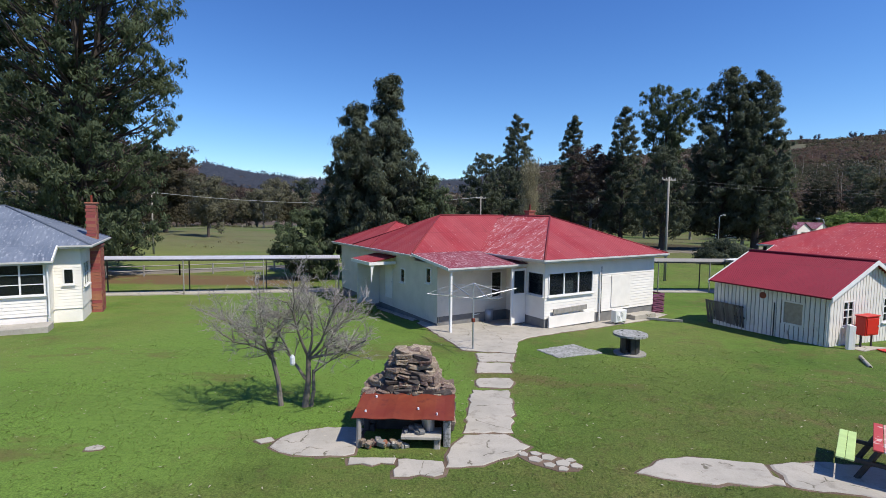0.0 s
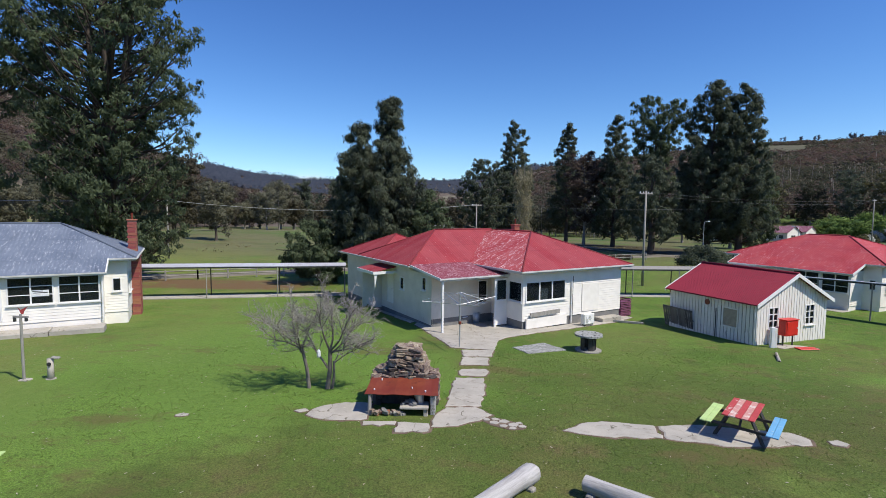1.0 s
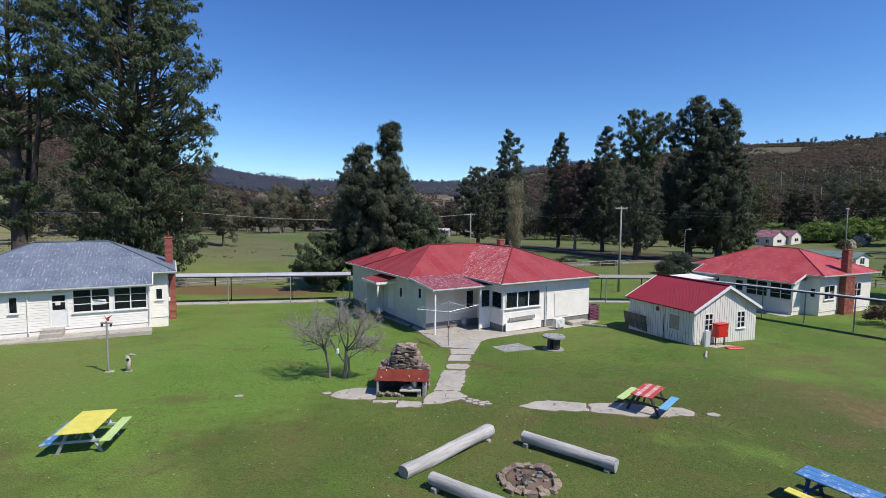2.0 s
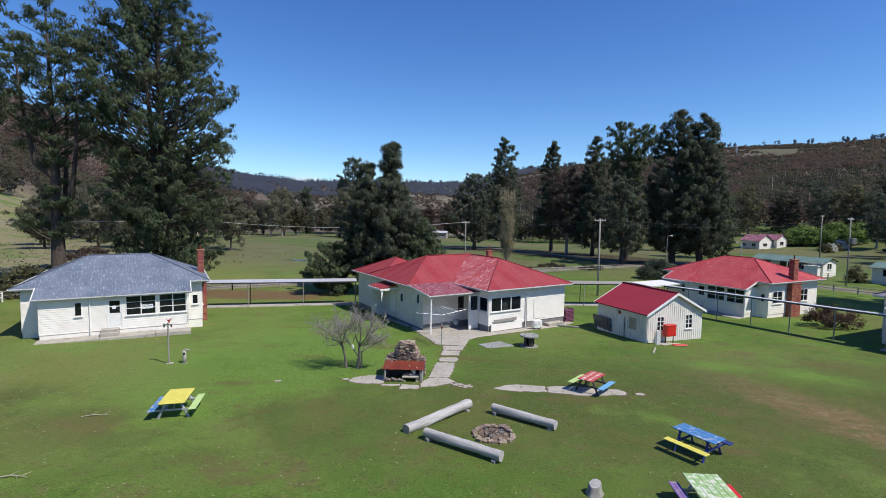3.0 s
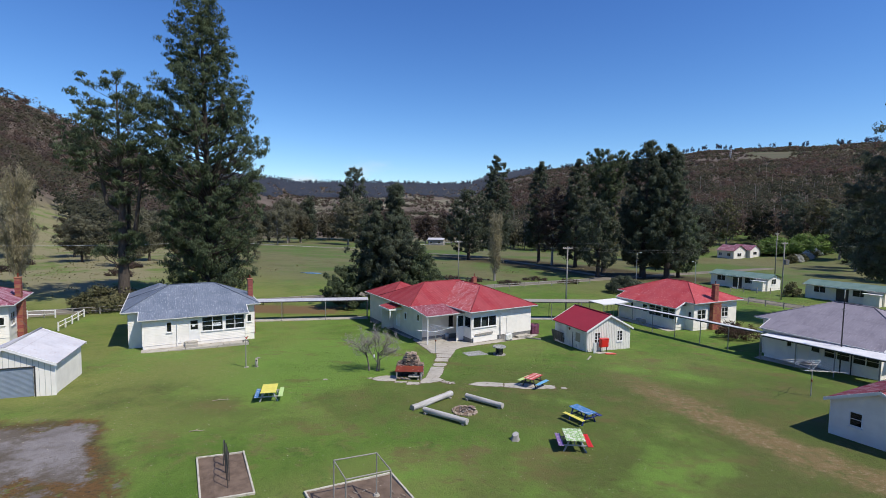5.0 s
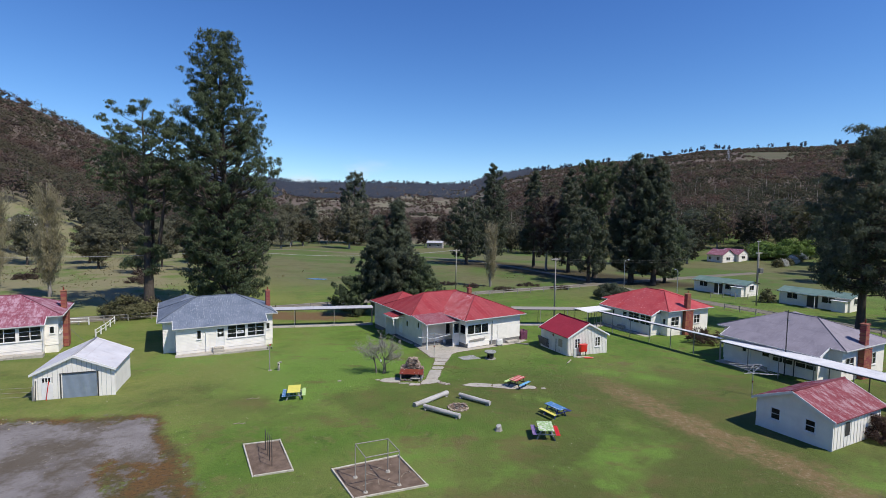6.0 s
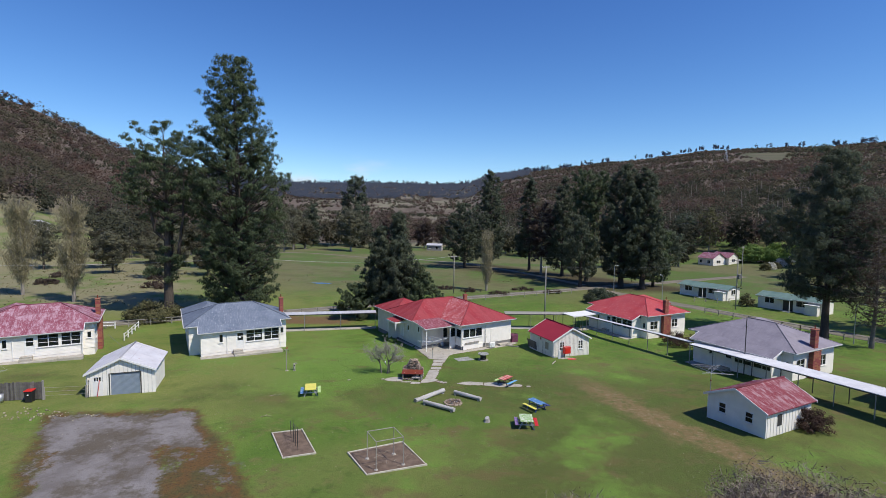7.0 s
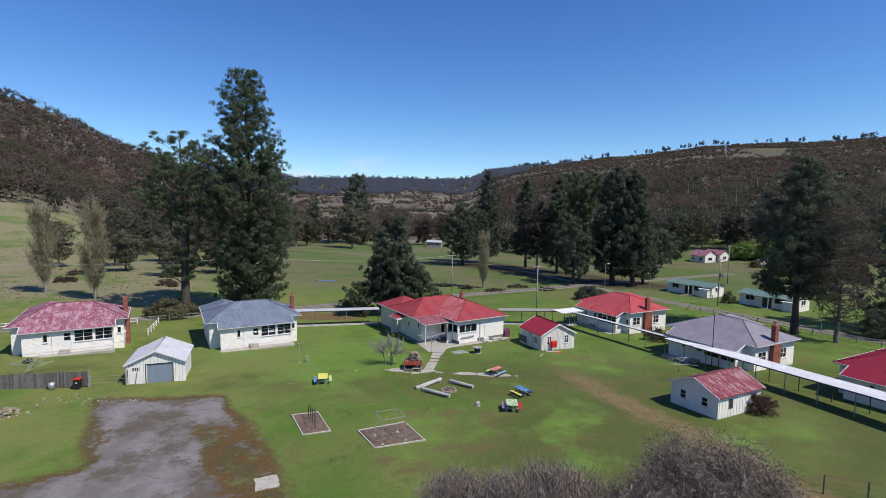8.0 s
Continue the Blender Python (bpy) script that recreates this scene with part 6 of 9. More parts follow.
for i, (fx, fy, fh) in enumerate(((66, 116, 11), (108, 98, 15), (120, 118, 16), (112, 88, 15), (70, 150, 17), (84, 143, 14), (62, 165, 18), (95, 160, 16), (140, 150, 18), (150, 135, 17), (128, 128, 13), (160, 160, 20), (94, 168, 12), (110, 184, 15), (117, 204, 18), (127, 199, 20), (138, 193, 17), (148, 187, 21), (155, 180, 18), (163, 174, 21))):
    tree("gum_tree", fx, fy, fh, [(0.1, 3.0), (0.45, 5.2), (0.8, 4.8), (1.0, 2.0)], "green leafy tree near the distant houses", (L_BUSH, L_SHADE, L_DARK)[i % 3], M_PALEBARK, 110 + i,
         base=0.12, limbs=34, clump=1.7, per=30, leaf_l=1.0, leaf_w=0.38, r0=0.35, up=0.4, group="far gums", sub=0.3)


def poplar(x, y, h, w, label, seed, n=720, bud=17):
    """A bare upright poplar: a stem, steep branches, fine twigs and pale buds."""
    rng = np.random.default_rng(seed)
    t = thing("poplar_tree", pose(x, y, ground(x, y)), label, "tree", "poplars")
    g = Geo()
    g.tube([(0, 0, -0.3), (0, 0, h * 0.4), (0.2, 0.1, h * 0.96)], [0.3, 0.2, 0.03], 7)
    tips = []
    for i in range(n // 6):
        f = rng.uniform(0.08, 0.8)
        a = rng.uniform(0, 6.283)
        reach = w * rng.uniform(0.35, 1.0) * math.sin(min(1.0, (f + 0.25) / 0.7) * 1.57) * (1.15 - 0.5 * f)
        p = Vector((0, 0, f * h))
        ln = h * rng.uniform(0.14, 0.26) * (1.15 - f * 0.6)
        q = p + Vector((math.cos(a) * reach * 0.6, math.sin(a) * reach * 0.6, ln * 0.4))
        e = p + Vector((math.cos(a) * reach, math.sin(a) * reach, min(ln, h * 0.99 - p.z)))
        g.tube([p, q, e], [0.06, 0.04, 0.012], 4, False)
        tips.append((p, q, e))
    part("trunk", g, M_PALEBARK, t)
    cen = []
    for p, q, e in tips:
        for s in rng.uniform(0.15, 1.05, 6 * bud):
            c = p.lerp(q, s * 2) if s < 0.5 else q.lerp(e, s * 2 - 1)
            cen.append((c.x + rng.normal() * 0.28, c.y + rng.normal() * 0.28, c.z + rng.normal() * 0.4))
    v, f = cards(np.array(cen), 0.8, 0.07, rng, 1.6)
    part("twig_mass", mesh_np("twig_mass", v, f), L_BUD, t)


poplar(-66.0, 50.0, 20.5, 3.3, "bare upright poplar with pale olive buds", 201)
poplar(-80.5, 55.5, 19.8, 3.5, "bare upright poplar beside the road", 202)
poplar(12.4, 82.0, 16.2, 2.0, "bare pale poplar behind the red roof", 203, 480, 12)


def bare_tree(x, y):
    """A small leafless fruit tree with two stems and a wide crown of fine twigs."""
    rng = random.Random(31)
    t = thing("fruit_tree", pose(x, y, ground(x, y)), "small leafless fruit tree with two grey stems", "tree")
    big, fine_ = Geo(), Geo()

    def grow(p, d, ln, r, level):
        """A crooked branch that bears shorter ones along its outer part."""
        n = 5 if level > 1 else 3
        pts, q = [p], p.copy()
        for i in range(n):
            d = (d + Vector((rng.gauss(0, 0.16), rng.gauss(0, 0.16), rng.gauss(0.03, 0.13)))).normalized()
            q = q + d * ln / n
            pts.append(q.copy())
        (big if level > 1 else fine_).tube(pts, [r * (1 - 0.72 * i / n) for i in range(n + 1)], 6 if level > 2 else 4 if level > 1 else 3, False)
        if level == 0:
            return
        for k in range({3: 9, 2: 8, 1: 6}[level]):
            f = rng.uniform(0.22, 1.0) * n
            i = min(int(f), n - 1)
            a = pts[i].lerp(pts[i + 1], f - i)
            s = (d + Vector((rng.gauss(0, 0.75), rng.gauss(0, 0.75), rng.gauss(0.1, 0.5)))).normalized()
            grow(a, s, ln * rng.uniform(0.34, 0.62), max(r * 0.42, 0.0055), level - 1)

    def stem(p, q, r, limbs):
        big.tube([p, p.lerp(q, 0.5) + Vector((0.04, 0.03, 0)), q], [r * 1.2, r, r * 0.85], 8, False)
        for dx, dy, dz, ln in limbs:
            grow(q - Vector((0, 0, rng.uniform(0, 0.25))), Vector((dx, dy, dz)).normalized(), ln * 1.2, r * 0.52, 3)

    stem(Vector((-0.33, 0.05, -0.15)), Vector((-0.62, 0.1, 1.5)), 0.065, ((-1, -0.2, 0.55, 1.45), (-0.7, 0.6, 1.0, 1.5), (-0.2, -0.5, 1.0, 1.4), (0.35, 0.4, 1.0, 1.4), (-0.8, -0.8, 0.35, 1.1)))
    stem(Vector((0.30, 0, -0.15)), Vector((0.42, 0.05, 1.45)), 0.08, ((1.0, 0.1, 0.45, 1.5), (0.7, -0.5, 0.9, 1.4), (0.2, 0.6, 1.0, 1.6), (-0.1, -0.4, 1.0, 1.5), (0.9, 0.7, 0.8, 1.4)))
    stem(Vector((0.45, 0.05, -0.15)), Vector((0.56, 0.0, 1.0)), 0.05, ((0.9, -0.3, 0.8, 1.0), (0.5, 0.5, 1.0, 1.1)))
    grow(Vector((0.34, 0.02, 0.75)), Vector((-0.65, 0, 0.9)).normalized(), 1.75, 0.045, 3)
    part("trunk", big, M_GUMBARK, t)
    part("twig_mass", fine_, M_TWIG, t)
    part("hanging_bottle", Geo().tube([(0.12, -0.35, 1.25), (0.12, -0.35, 1.3), (0.12, -0.35, 1.45), (0.12, -0.35, 1.52)], [0.05, 0.07, 0.07, 0.02], 8), M_PAPER, t, "pale plastic bottle hung on a twig")


bare_tree(-3.5, 14.0)


def bush(name, x, y, w, d, h, label, leaf, seed, n=60, per=60, leaf_l=0.28, leaf_w=0.12, clump=0.5, stems=M_BARK):
    rng = np.random.default_rng(seed)
    t = thing(name, pose(x, y, ground(x, y)), label, "bush", "")
    g, cl = Geo(), []
    for i in range(n):
        a, r = rng.uniform(0, 6.283), math.sqrt(rng.uniform(0.02, 1))
        f = rng.uniform(0.25, 1.0)
        zz = h * f * math.sqrt(max(0.05, 1 - (r * 0.92) ** 2))
        p = Vector((math.cos(a) * r * w / 2, math.sin(a) * r * d / 2, zz))
        if i % 3 == 0:
            g.tube([(p.x * 0.15, p.y * 0.15, -0.1), (p.x * 0.5, p.y * 0.5, zz * 0.6), p], [0.04, 0.03, 0.01], 4, False)
        cl.append((p.x, p.y, zz, clump * rng.uniform(0.6, 1.2)))
    part("stem", g, stems, t)
    part("foliage", crown_mesh("foliage", cl, per, leaf_l, leaf_w, rng, 0.8), leaf, t)


bush("bush", -45.5, 41.0, 9.0, 7.0, 3.2, "wide olive-brown bush behind the fence", L_BUSH, 301, 110, 60, 0.4, 0.16, 0.9)
bush("bush", 74.5, 34.5, 9.0, 7.0, 5.2, "dense dark evergreen bush beside the side road", L_DARK, 307, 120, 70, 0.4, 0.16, 1.0)
bush("bush", 36.0, 67.0, 7.0, 5.5, 3.4, "rounded dark bush across the lawn", L_DARK, 302, 90, 60, 0.4, 0.16, 0.8)
bush("bush", 36.2, 30.6, 4.6, 4.0, 2.0, "reddish-brown twiggy garden bush", L_RED, 303, 80, 50, 0.22, 0.07, 0.5)
bush("bush", 33.0, 0.1, 2.5, 2.3, 1.8, "brown twiggy bush against the shed", L_RED, 304, 70, 50, 0.2, 0.06, 0.45)
bush("bush", -44.6, 10.0, 0.9, 0.8, 0.7, "small dark green shrub by the cottage slab", L_PINE, 305, 16, 40, 0.16, 0.07, 0.25)
bush("bush", 66.5, 66.0, 3.0, 2.2, 2.6, "leafy green shrub in the cottage garden", L_BUSH, 306, 40, 50, 0.35, 0.12, 0.6)
for i in range(9):
    bush("hedge_bush", 128 + i * 1.9, 172 - i * 1.25, 7.0, 7.0, 7.0 + (i % 3) * 0.7, "bright green hedge tree by the far houses", L_LIME, 310 + i, 46, 46, 0.8, 0.34, 1.5)
for i in range(6):
    bush("blossom_bush", 122 + i * 3.6, 148 + i * 2.6, 3.6, 3.4, 3.2, "white flowering bush by the far houses", L_BLOSSOM if i % 2 else L_BUSH, 330 + i, 30, 40, 0.5, 0.24, 0.8)
for i in range(4):
    bush("scrub_bush", -62 - i * 13 + (i % 2) * 6, 68 + (i * 13) % 24, 5, 4, 1.4, "low brown scrub on the rough pasture", L_BROWN, 340 + i, 34, 40, 0.4, 0.14, 0.7)
for i in range(5):
    bush("rush_clump", 2 + i * 6.5, 84 - (i % 3) * 4, 5.5, 2.2, 0.9, "rushes beside the wet ground", L_BROWN, 350 + i, 30, 40, 0.5, 0.06, 0.5)
for i, (bx_, by_) in enumerate(((-5.3, 31.4), (-4.8, 30.6), (-4.4, 29.6), (-5.8, 33.0))):
    bush("garden_plant", bx_, by_, 0.9, 0.8, 0.55, "green leafy bulb plants beside the house", L_LIME, 360 + i, 14, 40, 0.35, 0.05, 0.28)


def tussocks():
    """Rough dry grass standing on the pasture and round the wet ground."""
    rng = np.random.default_rng(66)
    c = []
    while len(c) < 2600:
        if len(c) % 12:
            x, y = rng.uniform(-150, -42), rng.uniform(46, 150)
            if x + 38 > -(y - 45) * 0.505 + 6 or noise.noise((x / 14, y / 14, 2.0)) < -0.12:
                continue
        else:
            x, y = rng.uniform(-45, 60), rng.uniform(78, 130)
            if noise.noise((x / 12, y / 9, 6.0)) < 0.40:
                continue
        c.append((x, y, ground(x, y) + 0.10))
    v, f = cards(np.array(c), 0.38, 0.26, rng, 0.6)
    tagged(part("tussock_grass", mesh_np("tussock_grass", v, f), L_TUSSOCK), "dry brown tussock grass on the rough pasture", "grass", "", "stuff")


tussocks()


def big_shrub():
    """Big shrubs: stems that fan out into dense brown twigs."""
    rng = np.random.default_rng(77)
    for sx, sy, w, d, h, cnt, leafy, nm in ((4.6, -18.0, 5.0, 4.0, 3.6, 7000, 0.0, "low tangle of leafless twigs"), (16.9, -21.3, 10.8, 7.5, 7.7, 24000, 1.6, "big twiggy brown shrub with small dark leaves"), (9.4, -19.6, 10.5, 6.4, 5.0, 21000, 0.0, "tangle of leafless pinkish-brown twigs"), (13.0, -24.0, 8.0, 6.0, 6.0, 12000, 0.0, "tangle of leafless upright twigs beside the big shrub")):
        t = thing("shrub", pose(sx, sy, ground(sx, sy)), nm, "bush", "shrubs at the lawn's end")
        g = Geo()
        cen = []
        for i in range(160):
            a, r = rng.uniform(0, 6.283), math.sqrt(rng.uniform(0.0, 1))
            top = h * math.sqrt(max(0.08, 1 - (r * 0.95) ** 2)) * rng.uniform(0.78, 1.0)
            e = Vector((math.cos(a) * r * w / 2, math.sin(a) * r * d / 2, top))
            q = Vector((e.x * 0.45, e.y * 0.45, top * 0.5))
            g.tube([(e.x * 0.1, e.y * 0.1, -0.2), q, e], [0.05, 0.03, 0.008], 4, False)
            for s in rng.uniform(0.3, 1.0, cnt // 160):
                c = q.lerp(e, s)
                o = np.clip(rng.normal(size=3), -1.3, 1.3)
                cen.append((c.x + o[0] * 0.45, c.y + o[1] * 0.45, min(c.z + o[2] * 0.28, h - 0.2)))
        part("stem", g, M_SHRUB, t)
        cen = np.array(cen)
        up = 0.6 if leafy else 1.5
        v, f = cards(cen, 0.5, 0.026, rng, up)
        v2, f2 = cards(cen + rng.normal(size=cen.shape) * 0.2, 0.28, 0.02, rng, up)
        part("twig_mass", mesh_np("twig_mass", np.vstack([v, v2]), np.vstack([f, f2 + len(v)])), M_SHRUB, t)
        if leafy:
            for j in range(2):
                c = cen + np.clip(rng.normal(size=cen.shape), -1.3, 1.3) * 0.15
                v, f = cards(c, 0.07, 0.042, rng)
                part("dry_leaf_mass", mesh_np("dry_leaf_mass", v, f), L_SHRUB if j else L_RED, t)


big_shrub()


# ---- woods on the hills ----


EDGE = ((-68, 200), (-44, 300), (-38, 300), (-36, 205), (-28, 215), (-24, 290), (4, 290), (8, 255), (14, 235), (20, 250), (25, 285), (30, 270), (42, 255), (50, 200), (64, 200))


SUNWARD = np.array([math.sin(az) * math.cos(el), math.cos(az) * math.cos(el), math.sin(el)]) * 0.9


def flecks(cen, size, nrm, rng):
    """One small three-cornered leaf spray at each place."""
    n = len(cen)
    d = rng.normal(size=(n, 3))
    d -= nrm * (d * nrm).sum(1)[:, None]
    d /= np.linalg.norm(d, axis=1)[:, None] + 1e-9
    o = np.cross(nrm, d)
    s = (size * rng.uniform(0.6, 1.35, n))[:, None]
    v = np.stack([cen + d * s * 0.7, cen - d * s * 0.35 + o * s * 0.5, cen - d * s * 0.35 - o * s * 0.5], axis=1).reshape(-1, 3)
    return v, np.arange(3 * n).reshape(n, 3)


def forest():
    """Gum woods on the slopes, in drifts of four tones, with pale trunks here and there."""
    rng = np.random.default_rng(901)
    kinds = [(L_BROWN, M_GUMBARK), (L_GUM, M_GUMBARK), (L_RUST, M_PALEBARK), (L_SHADE, M_PALEBARK)]
    cen, ln, nrm, tv, tf = ([[] for _ in kinds] for _ in range(5))
    for lo, hi, cnt, per, size in ((190, 340, 1900, 120, 1.0), (340, 650, 5600, 64, 1.25), (650, 1250, 9500, 26, 2.3), (1250, 2400, 9500, 14, 4.0), (2400, 3600, 9000, 9, 6.5)):
        for i in range(cnt):
            b = rng.uniform(-66, 62)
            r = math.sqrt(rng.uniform(lo * lo, hi * hi))
            x, y = EYE0[0] + r * math.sin(radians(b)), EYE0[1] + r * math.cos(radians(b))
            far = lerp(b, [(q[0], q[2]) for q in SKY])
            if r < lerp(b, EDGE) or r > far * 1.02:
                continue
            # the open floor of the valley thins out the trees
            if -22 < b < 4 and noise.noise((x / 85, y / 85, 6.0)) < (-0.04 if r < 1500 else -0.2):
                continue
            # open paddock high on the right-hand hill
            wob = noise.noise((x / 170, y / 170, 2.0)) + 0.5 * noise.noise((x / 60, y / 60, 5.0))
            if 29.6 + 2.4 * wob < b < 33.8 + 1.6 * wob and 1480 + 320 * wob < r < 2300 + 200 * wob or (18 < b < 29 and r > far * 0.86) or (b > 34.4 and r > far * 0.9):
                continue
            drift = noise.noise((x / 75, y / 75, 0.0)) + 0.5 * noise.noise((x / 28, y / 28, 4.0)) + rng.normal() * 0.16
            dull = noise.noise((x / 110, y / 60, 9.0)) + rng.normal() * 0.14 + (0.30 if b > 4 and r < 620 else 0.0) + (0.12 if r < 330 else 0.0)
            kd = 3 if dull > 0.24 else 1 if drift > 0.12 else 2 if drift < -0.34 else 0
            z = ground(x, y)
            h = rng.uniform(8, 17) if r < 330 else rng.uniform(6, 11)
            if rng.uniform() < 0.14:
                h *= 1.55
            w = h * (rng.uniform(0.24, 0.38) if r < 330 else rng.uniform(0.42, 0.62))
            m = 8
            u = rng.normal(size=(m, 3))
            u /= np.linalg.norm(u, axis=1)[:, None]
            u *= (rng.uniform(0.3, 1, m) ** 0.5)[:, None]
            knot = np.array([x, y, z + h * 0.58]) + u * np.array([w, w, h * (0.38 if r < 330 else 0.26)])
            p = rng.normal(size=(per, 3))
            p /= np.linalg.norm(p, axis=1)[:, None]
            p *= (rng.uniform(0.2, 1, per) ** 0.5)[:, None]
            cen[kd].append(knot[np.arange(per) % m] + p * np.array([0.7 * w, 0.7 * w, 0.55 * w]))
            ln[kd].append(np.full(per, size))
            nn = p * 0.55 + u[np.arange(per) % m] * 0.3 + rng.normal(size=p.shape) * 0.25 + SUNWARD * 0.3 + np.array([0, 0, 0.3])
            nrm[kd].append(nn / np.linalg.norm(nn, axis=1)[:, None])
            pale = kd > 1 and b > 3 and rng.uniform() < 0.22
            if r < 900 and (pale or (r < 500 and i % 3 == 0)):
                kk = 3 if pale else 0
                th = 0.24 if pale else 0.14
                k = len(tv[kk])
                tx = rng.normal() * h * 0.06
                for a in range(3):
                    ca, sa = math.cos(a * 2.09), math.sin(a * 2.09)
                    tv[kk] += [(x + th * ca - w * 0.3 * pale, y + th * sa - w * 0.8 * pale, z - 0.5), (x + tx + th * 0.4 * ca - w * 0.3 * pale, y + th * 0.4 * sa - w * 0.8 * pale, z + h * (1.02 if pale else 0.9))]
                for a in range(3):
                    q = (a + 1) % 3
                    tf[kk].append((k + 2 * a, k + 2 * q, k + 2 * q + 1, k + 2 * a + 1))
    for j, (leaf, bark) in enumerate(kinds):
        v, f = flecks(np.vstack(cen[j]), np.concatenate(ln[j]), np.vstack(nrm[j]), rng)
        tagged(part("woodland", mesh_np("woodland", v, f), leaf), "brown and olive gum woodland covering the hills", "woodland", "", "stuff")
        if tv[j]:
            tagged(part("woodland_trunks", mesh_np("woodland_trunks", np.array(tv[j]), np.array(tf[j])), bark), "thin gum trunks in the hill woodland", "woodland", "", "stuff")
    # distant ridge, its haze painted as blue-grey leaf colour
    rng = np.random.default_rng(77)
    cen, ln = [], []
    for i in range(6500):
        b = rng.uniform(-27, 9)
        far = lerp(b, [(q[0], q[2]) for q in SKY])
        r = far * math.sqrt(rng.uniform(0.34, 1.02))
        x, y = EYE0[0] + r * math.sin(radians(b)), EYE0[1] + r * math.cos(radians(b))
        if r < far * 0.9 and noise.noise((x / 120, y / 120, 3.0)) < -0.06:
            continue
        z = ground(x, y)
        h = rng.uniform(12, 24)
        u = rng.normal(size=(9, 3)) * np.array([h * 0.2, h * 0.2, h * 0.22])
        cen.append(np.array([x, y, z + h * 0.6]) + u)
        ln.append(np.full(9, 5.5))
    cen, ln = np.vstack(cen), np.concatenate(ln)
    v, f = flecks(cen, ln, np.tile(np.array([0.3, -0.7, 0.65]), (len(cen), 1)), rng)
    tagged(part("far_woodland", mesh_np("far_woodland", v, f), L_FAR_HAZE), "blue-grey woods on the far ridge", "woodland", "", "stuff")
    # trees standing out on the right-hand skyline, in the same haze-tinted leaves
    rng = np.random.default_rng(78)
    cen, ln = [], []
    for i in range(620):
        b = rng.uniform(-22, 50)
        if b > 4 and noise.noise((b * 0.9, 2.0, 1.0)) < -0.05 or (b > 17 and noise.noise((b * 0.35, 7.0, 1.0)) < -0.1):
            continue
        far = lerp(b, [(q[0], q[2]) for q in SKY])
        r = far * rng.uniform(0.96, 1.0)
        x, y = EYE0[0] + r * math.sin(radians(b)), EYE0[1] + r * math.cos(radians(b))
        h = rng.uniform(16, 38)
        u = np.clip(rng.normal(size=(30, 3)), -1.7, 1.7) * np.array([h * 0.11, h * 0.11, h * 0.22])
        cen.append(np.array([x, y, ground(x, y) + h * 0.62]) + u)
        ln.append(np.full(30, 8.0))
    cen, ln = np.vstack(cen), np.concatenate(ln)
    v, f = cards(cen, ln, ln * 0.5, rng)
    tagged(part("skyline_woodland", mesh_np("skyline_woodland", v, f), L_FAR_HAZE), "scattered trees along the hill skyline", "woodland", "", "stuff")


forest()

# ---- loose things on the lawn ----


def G(x, y):
    return ground(x, y)


SLABS = []


def slab(name, pts, label, th=0.06, material=None, lift=0.03):
    """A concrete slab with an uneven outline, a little proud of the grass."""
    rng = random.Random(len(pts) * 7 + int(pts[0][0] * 13))
    SLABS.append(np.array(pts))
    out = []
    for i, (x, y) in enumerate(pts):
        nx, ny = pts[(i + 1) % len(pts)]
        L = math.hypot(nx - x, ny - y)
        k = max(1, int(L / 0.22))
        for j in range(k):
            f = j / k
            o = 0.02 if j == 0 else 0.06
            out.append((x + (nx - x) * f + rng.uniform(-o, o), y + (ny - y) * f + rng.uniform(-o, o)))
    area = sum(a[0] * b[1] - b[0] * a[1] for a, b in zip(out, out[1:] + out[:1]))
    if area < 0:
        out.reverse()
    n = len(out)
    cx, cy = sum(p[0] for p in out) / n, sum(p[1] for p in out) / n
    g = Geo()
    vs = [(x, y, G(x, y) - 0.2) for x, y in out] + [(x, y, G(x, y) + lift - 0.02) for x, y in out] + [(x + (cx - x) * 0.03, y + (cy - y) * 0.03, G(x, y) + lift) for x, y in out]
    fs = []
    for i in range(n):
        j = (i + 1) % n
        fs += [(i, j, n + j, n + i), (n + i, n + j, 2 * n + j, 2 * n + i)]
    g.add(vs, fs + [tuple(range(2 * n, 3 * n))])
    if material is None:
        # bare soil worn round the edge
        wide = [(x + (x - cx) / max(0.3, math.hypot(x - cx, y - cy)) * rng.uniform(0.04, 0.16), y + (y - cy) / max(0.3, math.hypot(x - cx, y - cy)) * rng.uniform(0.04, 0.16)) for x, y in out]
        g.add([(x, y, G(x, y) - 0.01) for x, y in wide] + [(x, y, G(x, y) + 0.016) for x, y in out], [(i, (i + 1) % n, n + (i + 1) % n, n + i) for i in range(n)], None, 1)
        return tagged(part(name, g, [M_CONCRETE, M_SOIL]), label, "slab", "concrete slabs", "structure")
    return tagged(part(name, g, material or M_CONCRETE), label, "slab", "concrete slabs", "structure")


SL = "cracked pale concrete path slab set in the grass"
slab("pavement", [(1.62, 18.95), (2.8, 18.95), (2.72, 17.6), (1.55, 17.6)], SL)
slab("pavement", [(1.6, 16.95), (2.6, 17.0), (2.66, 16.4), (2.5, 15.95), (1.55, 15.98), (1.45, 16.5)], SL)
slab("pavement", [(1.35, 15.7), (2.42, 15.75), (2.38, 14.2), (2.2, 12.5), (1.05, 12.4), (1.2, 14.1)], SL)
slab("pavement", [(1.05, 12.33), (2.05, 12.38), (2.5, 11.75), (2.1, 11.3), (1.4, 10.85), (0.68, 10.72), (0.72, 11.4)], SL)
slab("pavement", [(-3.15, 11.45), (-2.95, 12.15), (-2.2, 12.62), (-1.3, 12.55), (-1.25, 11.2), (-2.0, 11.08), (-2.85, 11.2)], SL)
